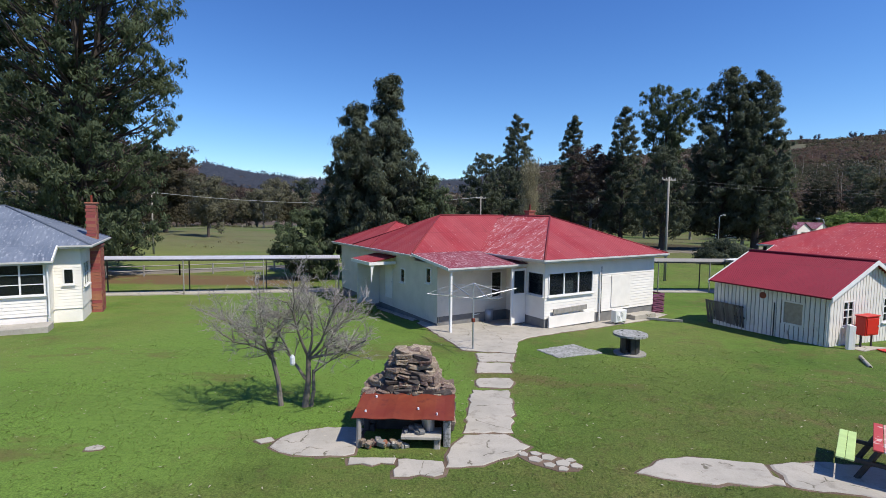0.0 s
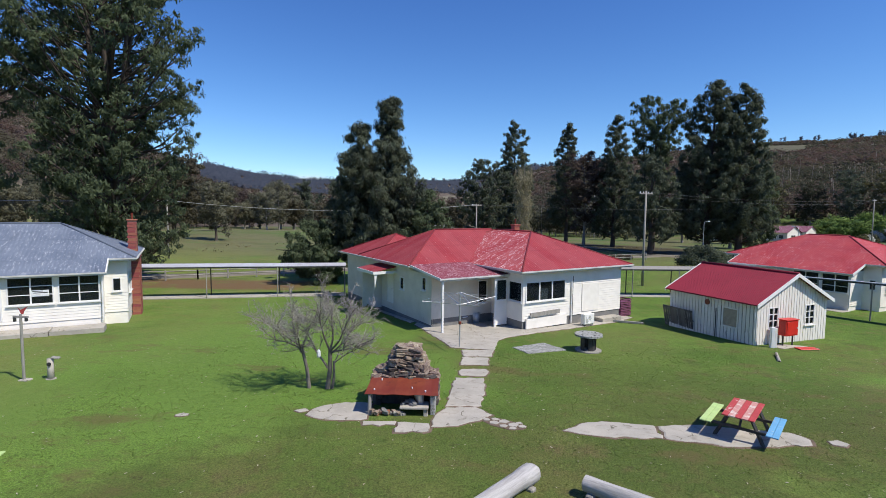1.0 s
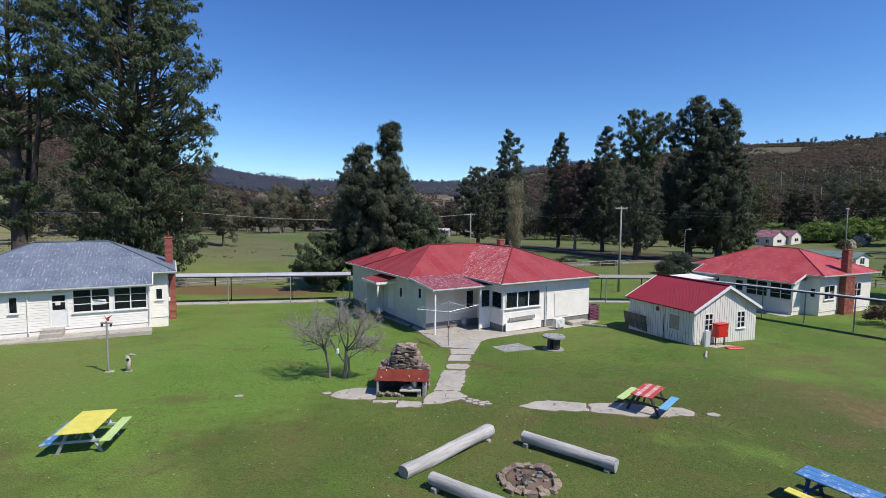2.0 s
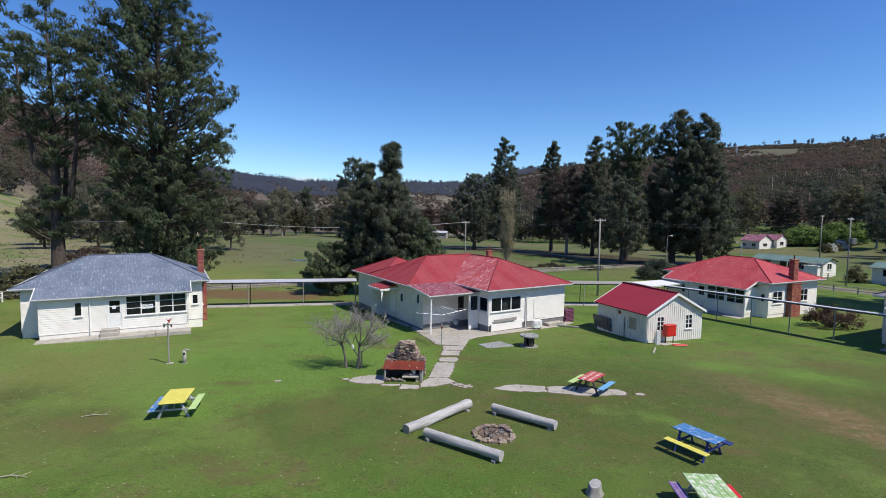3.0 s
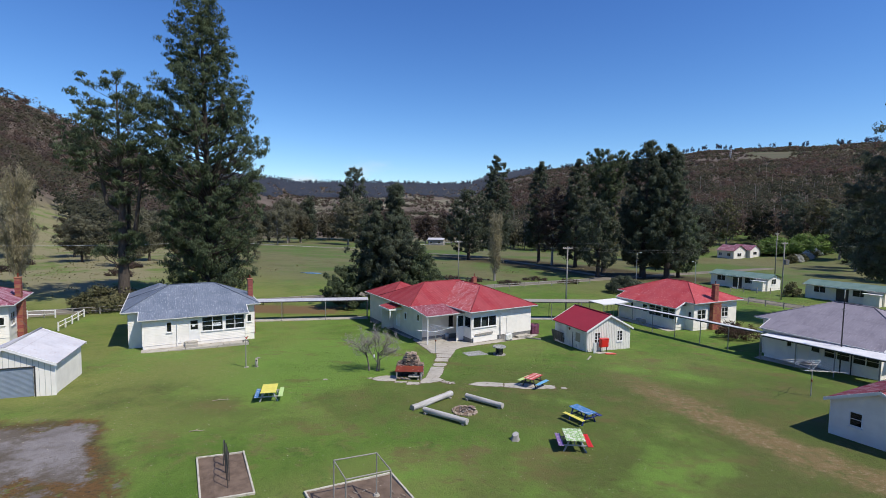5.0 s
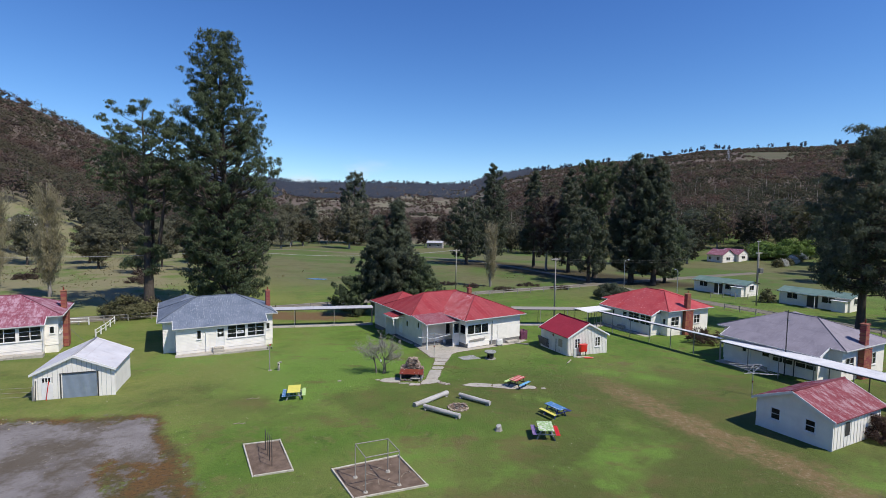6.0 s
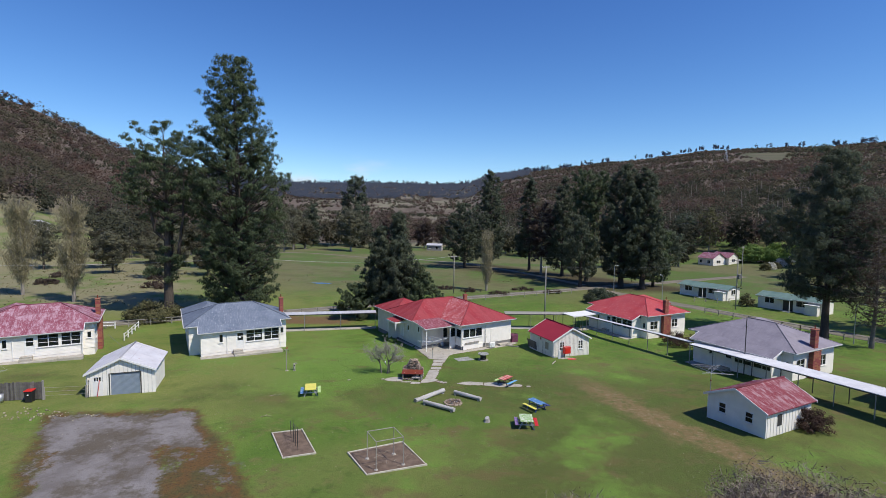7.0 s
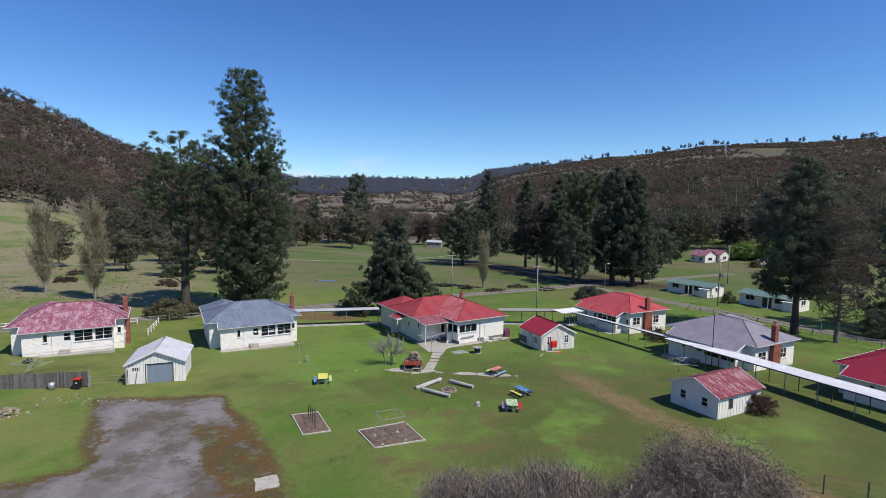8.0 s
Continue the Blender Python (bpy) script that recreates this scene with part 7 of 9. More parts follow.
slab("pavement", [(-3.6, 11.75), (-3.3, 11.95), (-3.15, 11.75), (-3.4, 11.6)], SL)
slab("pavement", [(-1.33, 11.03), (-0.36, 11.06), (-0.36, 10.82), (-1.3, 10.72)], SL)
slab("pavement", [(-0.33, 11.0), (0.62, 10.95), (0.63, 10.42), (-0.3, 10.28)], SL)
for pts in ([(4.4, 10.7), (5.0, 11.2), (5.7, 11.45), (7.15, 11.2), (7.05, 10.3), (5.5, 10.35)], [(7.25, 11.18), (8.3, 11.35), (10.0, 11.05), (10.85, 10.9), (11.1, 10.45), (10.9, 10.1), (9.6, 9.95), (8.68, 9.9), (7.15, 10.28)]):
    slab("pavement", pts, "long pale concrete strip beside the picnic table")
slab("pavement", [(11.5, 10.4), (11.8, 10.45), (11.95, 10.2), (11.7, 10.02), (11.45, 10.15)], "small round concrete cover in bare soil")
rgs = random.Random(3)
slab("bare_soil", [(2.1, 11.35), (2.5, 11.6), (3.0, 11.35), (3.45, 11.0), (3.3, 10.7), (2.9, 10.65), (2.4, 11.0)], "bare soil under the crazy paving", material=M_SOIL, lift=0.012)
for i, (x, y, w) in enumerate(((2.3, 11.38, 0.13), (2.55, 11.42, 0.11), (2.5, 11.16, 0.15), (2.8, 11.25, 0.16), (2.75, 10.93, 0.13), (3.05, 11.02, 0.15), (3.0, 10.78, 0.11), (3.3, 10.92, 0.13), (3.22, 11.15, 0.09))):
    slab("paving_stone", [(x + w * math.cos(a) * rgs.uniform(0.75, 1.25), y + w * math.sin(a) * rgs.uniform(0.7, 1.15)) for a in np.linspace(0, 5.1, 5)], "broken piece of crazy paving", lift=0.03)
slab("pavement", [(-1.2, 26.6), (1.15, 20.8), (3.2, 20.45), (3.5, 22.5), (4.3, 23.5), (6.1, 24.75), (11.6, 28.5), (13.3, 30.4), (12.6, 31.6), (5.6, 27.0), (4.5, 27.2), (3.2, 29.5), (-0.2, 29.6)], "broad concrete apron in front of the house porch", lift=0.05)
slab("pavement", [(-1.5, 27.0), (-0.2, 29.4), (-4.0, 34.6), (-5.6, 33.6)], "narrow concrete path along the house wall", lift=0.04)
slab("pavement", [(1.62, 20.35), (3.15, 20.35), (2.95, 19.1), (1.7, 19.1)], SL, lift=0.04)
slab("gravel_bed", [(4.13, 21.1), (5.85, 22.15), (6.7, 20.75), (4.75, 19.9)], "square bed of pale gravel in the lawn", material=M_GRAVEL, lift=0.04)
slab("pavement", [(17.7, 21.8), (18.9, 22.3), (19.6, 22.0), (19.0, 22.6), (18.2, 22.9), (17.5, 22.5)], "thin concrete pad beside the shed")
slab("pavement", [(-7.0, 11.2), (-6.85, 11.34), (-6.66, 11.3), (-6.62, 11.14), (-6.8, 11.06), (-6.96, 11.08)], "small round concrete cover in the lawn")
slab("pavement", [(-9.0, -13.1), (-7.6, -12.5), (-7.0, -13.9), (-8.3, -14.6)], "square pale concrete lid in the gravel", lift=0.08)


_stones = []
for i in range(8):
    bm = bmesh.new()
    bmesh.ops.create_cube(bm, size=2)
    r_ = random.Random(400 + i)
    for v in bm.verts:
        v.co = Vector([q * r_.uniform(0.62, 1.15) for q in v.co])
    bmesh.ops.bevel(bm, geom=bm.edges[:], offset=0.16, segments=1, affect="EDGES", profile=0.5)
    me = bpy.data.meshes.new("stone")
    bm.to_mesh(me)
    bm.free()
    _stones.append(me)


def stone(parent, x, y, z, sx, sy, sz, rz, rnd, material, name="stone"):
    me = rnd.choice(_stones)
    key = me.name + material.name
    if key not in _bricks:
        m2 = me.copy()
        m2.materials.append(material)
        _bricks[key] = m2
    o = new(name, _bricks[key])
    o.parent = parent
    o.matrix_basis = pose(x, y, z, rnd.uniform(-14, 14), rnd.uniform(-14, 14), rz) @ Matrix.Diagonal((sx, sy, sz, 1))
    return o


def barbecue():
    r = random.Random(12)
    t = thing("barbecue", pose(-0.27, 11.45, G(-0.3, 11.6) - 0.02), "stone barbecue with a stacked chimney and rusty red sheet hood", "barbecue")
    core = Geo()
    core.add([(-1.0, 1.1, 0), (1.0, 1.1, 0), (1.0, 1.9, 0), (-1.0, 1.9, 0), (-0.95, 1.15, 0.8), (0.9, 1.15, 0.8), (0.9, 1.85, 0.8), (-0.95, 1.85, 0.8)], [(3, 2, 1, 0), (4, 5, 6, 7), (0, 1, 5, 4), (1, 2, 6, 5), (2, 3, 7, 6), (3, 0, 4, 7)])
    core.add([(-0.6, 1.2, 0.79), (0.65, 1.2, 0.79), (0.65, 1.85, 0.79), (-0.6, 1.85, 0.79), (-0.2, 1.35, 1.66), (0.3, 1.35, 1.66), (0.3, 1.75, 1.66), (-0.2, 1.75, 1.66)], [(3, 2, 1, 0), (4, 5, 6, 7), (0, 1, 5, 4), (1, 2, 6, 5), (2, 3, 7, 6), (3, 0, 4, 7)])
    ck = part("hearth_wall", core, M_SOOT, t)
    # courses of the wide base
    z = 0.1
    while z < 0.86:
        x = -1.0
        while x < 0.98:
            w = r.uniform(0.16, 0.3)
            if z > 0.5 or x < -0.85 or x > 0.75:
                stone(ck, x + w / 2, 1.12 + r.uniform(-0.03, 0.03), z, w * 0.56, 0.16, r.uniform(0.07, 0.095), r.uniform(-12, 12), r, M_STONE if z > 0.6 and r.random() < 0.5 else M_SOOT)
            x += w
        for y in (1.3, 1.55, 1.78):
            for sx in (-0.98, 0.95):
                stone(ck, sx, y, z, 0.15, 0.17, r.uniform(0.06, 0.09), r.uniform(-15, 15), r, M_STONE)
        for x in (-0.8, -0.5, -0.2, 0.1, 0.4, 0.7):
            stone(ck, x, 1.9, z, 0.18, 0.12, r.uniform(0.06, 0.09), r.uniform(-15, 15), r, M_STONE)
        z += 0.15
    # the tapering stack
    z = 0.9
    while z < 1.72:
        f = (z - 0.9) / 0.82
        xa, xb = -0.68 + 0.42 * f, 0.74 - 0.42 * f
        ya, yb = 1.16 + 0.12 * f, 1.86 - 0.08 * f
        x = xa
        while x < xb:
            w = r.uniform(0.2, 0.36)
            stone(ck, min(x + w / 2, xb), ya + r.uniform(-0.04, 0.03), z + r.uniform(-0.03, 0.03), w * r.uniform(0.45, 0.7), 0.17, r.uniform(0.035, 0.09), r.uniform(-24, 24), r, M_SOOT if r.random() < 0.28 - 0.2 * f else M_STONE)
            stone(ck, min(x + w / 2, xb), yb, z, w * 0.6, 0.15, 0.07, r.uniform(-14, 14), r, M_STONE)
            x += w * 0.9
        for y in (ya + 0.25, ya + 0.45):
            for sx in (xa, xb):
                stone(ck, sx, y, z, 0.15, 0.17, 0.07, r.uniform(-20, 20), r, M_STONE)
        z += 0.115
    for x, y in ((0.0, 1.45), (0.2, 1.6), (0.05, 1.65)):
        stone(ck, x, y, 1.76, 0.3, 0.22, 0.06, r.uniform(0, 180), r, M_STONE)
    for i in range(7):
        stone(ck, -0.85 + r.uniform(-0.12, 0.3), 1.25 + r.uniform(0, 0.5), 0.92 + r.uniform(0, 0.16), 0.17, 0.14, 0.08, r.uniform(0, 180), r, M_STONE)
        stone(ck, 0.78 + r.uniform(-0.2, 0.12), 1.25 + r.uniform(0, 0.5), 0.88 + r.uniform(0, 0.1), 0.17, 0.14, 0.07, r.uniform(0, 180), r, M_STONE)
    # side walls of the hearth
    part("side_wall", Geo().cbox(0.86, 0.2, 0, 1.02, 1.15, 0.66, 0.03), M_GRAVEL, t, "mottled rendered side wall")
    part("side_wall", Geo().cbox(-1.02, 0.95, 0, -0.88, 1.15, 0.6, 0.03), M_SOOT, t)
    part("corner_post", Geo().tube([(-0.98, 0.14, -0.1), (-0.97, 0.16, 0.66)], [0.06, 0.055], 8), M_POST, t, "grey timber corner post")
    # front kerb
    for i in range(22):
        q = r.uniform(0.4, 1.0)
        stone(t, -0.9 + i * 0.045 + r.uniform(-0.05, 0.05), 0.14 + r.uniform(-0.08, 0.1), 0.05 + r.uniform(0, 0.12), 0.10 * q, 0.08 * q, 0.07 * q, r.uniform(0, 180), r, r.choice((M_STONE, M_STONE, M_BRICK, M_CONCRETE, M_PLINTH)), "kerb_stone")
    part("hearth_slab", Geo().cbox(-0.05, 0.05, 0.24, 0.82, 0.55, 0.32, 0.015), M_CONCRETE, t, "grey slab shelf")
    part("hearth_leg", Geo().cbox(0.66, 0.1, 0, 0.8, 0.5, 0.24, 0.02), M_CONCRETE, t)
    sheet = Geo()
    n = 10
    for i in range(n):
        xa, xb = -1.12 + 2.22 * i / n, -1.12 + 2.22 * (i + 1) / n
        da, db = 0.012 * math.sin(i * 1.9), 0.012 * math.sin((i + 1) * 1.9)
        sk = 0.08
        p = [(xa, 0.08, 0.69 + da), (xb, 0.08, 0.69 + db), (xb + sk * (1 - (i + 1) / n), 1.02, 0.90 + db), (xa + sk * (1 - i / n), 1.02, 0.90 + da)]
        sheet.quad(*p)
        sheet.quad(*[(x, y, z_ - 0.012) for x, y, z_ in reversed(p)])
        sheet.quad((xa, 0.08, 0.678 + da), (xb, 0.08, 0.678 + db), (xb, 0.08, 0.69 + db), (xa, 0.08, 0.69 + da))
    part("hood_sheet", sheet, M_RUST, t, "rust-red painted iron sheet")
    for x, y in ((-0.85, 0.3), (0.72, 0.25), (0.3, 0.42), (-0.7, 0.85)):
        part("bolt", Geo().tube([(x, y, 0.67 + y * 0.22), (x, y, 0.715 + y * 0.22)], 0.025, 6), M_PAPER, t)
    b = thing("bucket", pose(0.28, 11.85, G(-0.3, 11.6) + 0.30, 4, -8, 0), "old grey metal bucket on the barbecue shelf", "bucket")
    gg = Geo()
    gg.tube([(0, 0, 0), (0, 0, 0.02), (0, 0, 0.3), (0, 0, 0.32)], [0.11, 0.12, 0.15, 0.16], 14)
    part("pail", gg, M_GALV, b, "", True)
    part("rim", Geo().tube([(0.16 * math.cos(a), 0.16 * math.sin(a), 0.32) for a in np.linspace(0, 6.2832, 17)], 0.012, 5), M_GALV, b)
    a = thing("ash_heap", pose(-0.05, 11.72, G(-0.3, 11.6) + 0.30), "small heap of grey ash and charred wood", "ash")
    for i in range(14):
        stone(a, r.uniform(-0.22, 0.22), r.uniform(-0.12, 0.12), r.uniform(0.03, 0.1), 0.07, 0.05, 0.04, r.uniform(0, 180), r, M_PLINTH, "charcoal")


barbecue()


def log(x0, y0, x1, y1, r, label, seed, pale, lift=0.12):
    rng = random.Random(seed)
    L = math.hypot(x1 - x0, y1 - y0)
    z = G((x0 + x1) / 2, (y0 + y1) / 2)
    t = thing("log_seat", pose(x0, y0, z, 0, 0, math.degrees(math.atan2(y1 - y0, x1 - x0))), label, "log", "logs round the fire ring")
    g = Geo()
    n, k = 14, 16
    vs = []
    for i in range(n + 1):
        for j in range(k):
            a = 2 * math.pi * j / k
            rr = r * (1 + 0.07 * math.sin(3 * a + i * 0.5) + 0.05 * rng.uniform(-1, 1)) * (1.12 if i > n - 2 else 1.0)
            vs.append((L * i / n, rr * math.cos(a), r + lift + rr * math.sin(a)))
    fs = [(i * k + j, i * k + (j + 1) % k, (i + 1) * k + (j + 1) % k, (i + 1) * k + j) for i in range(n) for j in range(k)]
    g.add(vs, [tuple(reversed(f)) for f in fs])
    part("trunk", g, pale, t, "", True)
    for i, s in ((0, -1), (n, 1)):
        e = Geo()
        ring = [vs[i * k + j] for j in range(k)]
        e.add([(p[0] + s * 0.004, p[1], p[2]) for p in ring], [tuple(range(k)) if s > 0 else tuple(range(k - 1, -1, -1))])
        part("cut_end", e, M_CUT if s < 0 else pale, t, "sawn log end")
    for f in (0.06, 0.93):
        part("chock", Geo().cbox(L * f - 0.09, -r * 1.25, -0.15, L * f + 0.09, r * 1.25, lift + 0.04, 0.03), M_POST, t, "short block under the log")
    return t


log(0.55, 4.95, 3.1, 7.75, 0.2, "pale silvery log seat lying by the fire ring", 1, M_LOG, 0.0)
log(1.35, 4.5, 4.1, 2.72, 0.17, "grey cracked log seat on short blocks", 2, M_LOG, 0.08)
log(4.15, 7.3, 6.55, 5.55, 0.17, "grey weathered log seat on short blocks", 3, M_LOG, 0.08)


def fire_ring():
    r = random.Random(8)
    t = thing("fire_ring", pose(4.0, 4.95, G(4, 4.95)), "ring of pale field stones round black ash", "fire pit")
    g = Geo()
    n = 24
    g.add([(0, 0, 0.035)] + [(0.62 * math.cos(6.2832 * i / n) * r.uniform(0.9, 1.1), 0.62 * math.sin(6.2832 * i / n), 0.012) for i in range(n)], [(0, 1 + i, 1 + (i + 1) % n) for i in range(n)])
    part("ash_bed", g, M_SOIL, t, "grey-brown ash and soil")
    for i in range(24):
        a = 6.2832 * i / 24 + r.uniform(-0.06, 0.06)
        d = 0.72 + r.uniform(-0.05, 0.06)
        stone(t, d * math.cos(a), d * math.sin(a), 0.045, 0.13 * r.uniform(0.6, 1.2), 0.10 * r.uniform(0.7, 1.3), 0.06 * r.uniform(0.7, 1.4), math.degrees(a) + 90, r, M_STONE)
    for i in range(16):
        a, d = r.uniform(0, 6.28), r.uniform(0.1, 0.6)
        stone(t, d * math.cos(a), d * math.sin(a), 0.03, 0.09 * r.uniform(0.5, 1.2), 0.07, 0.05, r.uniform(0, 180), r, r.choice((M_STONE, M_STONE, M_PLINTH)))
    for i in range(8):
        part("charred_stick", Geo().tube([(r.uniform(-0.4, 0.4), r.uniform(-0.4, 0.4), 0.05), (r.uniform(-0.4, 0.4), r.uniform(-0.4, 0.4), 0.12)], 0.03, 5), M_SOOT, t)


fire_ring()


def stump():
    t = thing("stump", pose(6.8, 0.85, G(6.8, 0.8)), "short grey tree stump with flared roots", "stump")
    g = Geo()
    k = 18
    vs = []
    for z, rr in ((-0.1, 0.32), (0.04, 0.25), (0.14, 0.20), (0.32, 0.19), (0.35, 0.17)):
        for j in range(k):
            a = 6.2832 * j / k
            q = rr * (1 + 0.14 * math.sin(5 * a + 1) * max(0.15, 1 - z * 2))
            vs.append((q * math.cos(a), q * math.sin(a), z + (0.07 * math.sin(a + 0.8) if z > 0.3 else 0)))
    g.add(vs, [(i * k + j, i * k + (j + 1) % k, (i + 1) * k + (j + 1) % k, (i + 1) * k + j) for i in range(4) for j in range(k)])
    part("bole", g, M_POST, t, "", True)
    part("cut_top", Geo().add([vs[4 * k + j] for j in range(k)], [tuple(range(k))]), M_LOG, t)


stump()


def picnic_table(x, y, yaw, top, benches, legs, label, width=0.98, length=1.75, planks=5, h=0.76, solid=False):
    """A picnic table: top boards, two benches of two boards, A-frame legs. Length runs along local y."""
    t = thing("picnic_table", pose(x, y, G(x, y), 0, 0, yaw), label, "picnic table", "painted picnic tables")
    w = width / planks
    for i in range(planks):
        x0 = -width / 2 + i * w
        part("top_board", Geo().cbox(x0 + 0.004, -length / 2, h - 0.035, x0 + w - 0.004, length / 2, h, 0.006), top[i % len(top)] if isinstance(top, tuple) else top, t)
    for s, mt in zip((-1, 1), benches):
        for j in range(2):
            x0 = s * 0.78 - 0.14 + j * 0.145
            part("seat_board", Geo().cbox(x0, -length / 2, 0.43, x0 + 0.138, length / 2, 0.465, 0.006), mt, t)
    for yy in (-length / 2 + 0.28, length / 2 - 0.28):
        for s in (-1, 1):
            g = Geo()
            g.tube([(s * 0.62, yy, -0.05), (s * 0.26, yy, h - 0.04)], 0.05, 4)
            part("leg", g, legs, t)
        part("cross_bar", Geo().cbox(-0.9, yy - 0.06, 0.35, 0.9, yy - 0.02, 0.43, 0.006), legs, t)
        part("top_batten", Geo().cbox(-width / 2 + 0.05, yy + 0.02, h - 0.11, width / 2 - 0.05, yy + 0.06, h - 0.036, 0.006), legs, t)
    for s in (-1, 1):
        part("brace", Geo().tube([(0, s * (length / 2 - 0.3), 0.38), (0, s * 0.1, h - 0.06)], 0.03, 4), legs, t)
    return t


picnic_table(9.40, 10.72, -39.5, (M_P_RED, M_P_PINK), (M_P_LIME, M_P_PALE), M_IRON, "picnic table with a worn red top, lime and blue benches", 0.78, 1.6)
picnic_table(-9.5, 6.53, 15, M_P_YELLOW, (M_P_BLUE, M_P_LIME), M_P_GREY, "picnic table with a yellow top, blue and lime benches", 1.02, 1.75, 1)
picnic_table(9.9, 0.03, -3, M_P_GREEN, (M_P_VIOLET, M_RED), M_P_GREY, "picnic table with a flaking green top, violet and red benches", 1.05, 1.55)
picnic_table(11.38, 3.83, 34, M_P_BLUE, (M_P_YELLOW, M_P_DEEP), M_P_DEEP, "picnic table with a blue top, deep blue and yellow benches", 0.75, 1.6, 3)


def sandpit(corners, label, seed):
    """A bark pit edged with timber."""
    r = random.Random(seed)
    cx, cy = sum(p[0] for p in corners) / 4, sum(p[1] for p in corners) / 4
    t = thing("play_pit", pose(cx, cy, G(cx, cy)), label, "play pit", "play pits")
    g = Geo()
    n = 10
    vs = []
    for i in range(n + 1):
        for j in range(n + 1):
            a = [corners[0][k] + (corners[1][k] - corners[0][k]) * i / n for k in (0, 1)]
            b = [corners[3][k] + (corners[2][k] - corners[3][k]) * i / n for k in (0, 1)]
            px, py = a[0] + (b[0] - a[0]) * j / n, a[1] + (b[1] - a[1]) * j / n
            vs.append((px - cx, py - cy, G(px, py) - G(cx, cy) + 0.03 + r.uniform(-0.012, 0.02)))
    g.add(vs, [(i * (n + 1) + j + 1, (i + 1) * (n + 1) + j + 1, (i + 1) * (n + 1) + j, i * (n + 1) + j) for i in range(n) for j in range(n)])
    part("bark_bed", g, M_SOIL, t)
    for (ax, ay), (bx, by) in zip(corners, corners[1:] + corners[:1]):
        L = math.hypot(bx - ax, by - ay)
        m = Matrix.Translation((ax - cx, ay - cy, G((ax + bx) / 2, (ay + by) / 2) - G(cx, cy))) @ Matrix.Rotation(math.atan2(by - ay, bx - ax), 4, "Z")
        part("edging", Geo().cbox(-0.03, -0.045, -0.2, L - 0.05, 0.045, 0.10, 0.012, m), M_EDGE, t, "pale worn timber edging")
    return t


sandpit([(-9.95, -2.3), (-7.85, -1.55), (-5.7, -5.4), (-7.75, -6.2)], "small bark pit edged with pale timber", 1)
sandpit([(-3.5, -5.2), (0.2, -3.35), (2.2, -6.7), (-1.6, -8.2)], "larger bark pit edged with pale timber", 2)


def climbing_frame():
    c = [(-1.95, -6.05), (-1.1, -7.55), (0.62, -6.75), (-0.2, -5.3)]
    cx, cy = -0.66, -6.4
    z = G(cx, cy)
    t = thing("climbing_frame", pose(cx, cy, z), "rusty steel tube frame in the bark pit", "play frame")
    for x, y in c:
        part("post", Geo().tube([(x - cx, y - cy, -0.1), (x - cx, y - cy, 2.0)], 0.03, 6), M_POST, t)
        part("footing", Geo().tube([(x - cx, y - cy, 0.0), (x - cx, y - cy, 0.09)], [0.16, 0.12], 8), M_CONCRETE, t)
    for a, b in zip(c, c[1:] + c[:1]):
        part("rail", Geo().tube([(a[0] - cx, a[1] - cy, 1.98), (b[0] - cx, b[1] - cy, 1.98)], 0.03, 6), M_POST, t)


climbing_frame()


def hoops():
    for i, (x, y) in enumerate(((-8.35, -2.7), (-7.95, -3.35), (-7.6, -4.0), (-7.2, -4.7))):
        t = thing("play_hoop", pose(x, y, G(x, y), 0, 0, 110), "thin rusty steel hoop in the bark pit", "play frame", "play hoops")
        pts = [(-0.32, 0, -0.1), (-0.32, 0, 1.0 + 0.13 * i)] + [(-0.32 * math.cos(a), 0, 1.0 + 0.13 * i + 0.2 * math.sin(a)) for a in np.linspace(0.3, 2.84, 7)] + [(0.32, 0, 1.0 + 0.13 * i), (0.32, 0, -0.1)]
        part("tube", Geo().tube(pts, 0.02, 6), M_IRON, t)


hoops()


def hoist(x, y, h, reach, label, yaw, tilt=0.0):
    """A rotary clothes line: a mast, four arms with stays, and lines between them."""
    t = thing("clothes_hoist", pose(x, y, G(x, y), tilt, 0, yaw), label, "clothes line", "rotary clothes lines")
    part("mast", Geo().tube([(0, 0, -0.1), (0, 0, h)], [0.04, 0.03], 8), M_GALV, t)
    part("winder", Geo().cbox(-0.06, -0.06, h * 0.42, 0.06, 0.06, h * 0.42 + 0.16, 0.015), M_RUST, t, "rusty winding gear")
    for i in range(4):
        a = math.pi / 2 * i
        e = (reach * math.cos(a), reach * math.sin(a), h - 0.32)
        part("arm", Geo().tube([(0, 0, h - 0.62), e], 0.018, 6), M_GALV, t)
        part("stay", Geo().tube([(0, 0, h), (e[0] * 0.62, e[1] * 0.62, h - 0.43)], 0.014, 5), M_GALV, t)
    for f in (0.55, 0.78, 1.0):
        pts = [(reach * f * math.cos(math.pi / 2 * i), reach * f * math.sin(math.pi / 2 * i), h - 0.62 + 0.30 * f) for i in range(5)]
        part("line", Geo().tube(pts, 0.006, 4), M_WIRE, t)
    return t


hoist(1.52, 20.93, 2.75, 2.0, "galvanised rotary clothes line on the concrete apron", 25)
hoist(29.5, 9.3, 2.6, 2.0, "galvanised rotary clothes line on the lawn", 40)
hoist(-40.6, 6.2, 1.6, 1.9, "galvanised clothes line sagging beside the cottage", 20, 14)


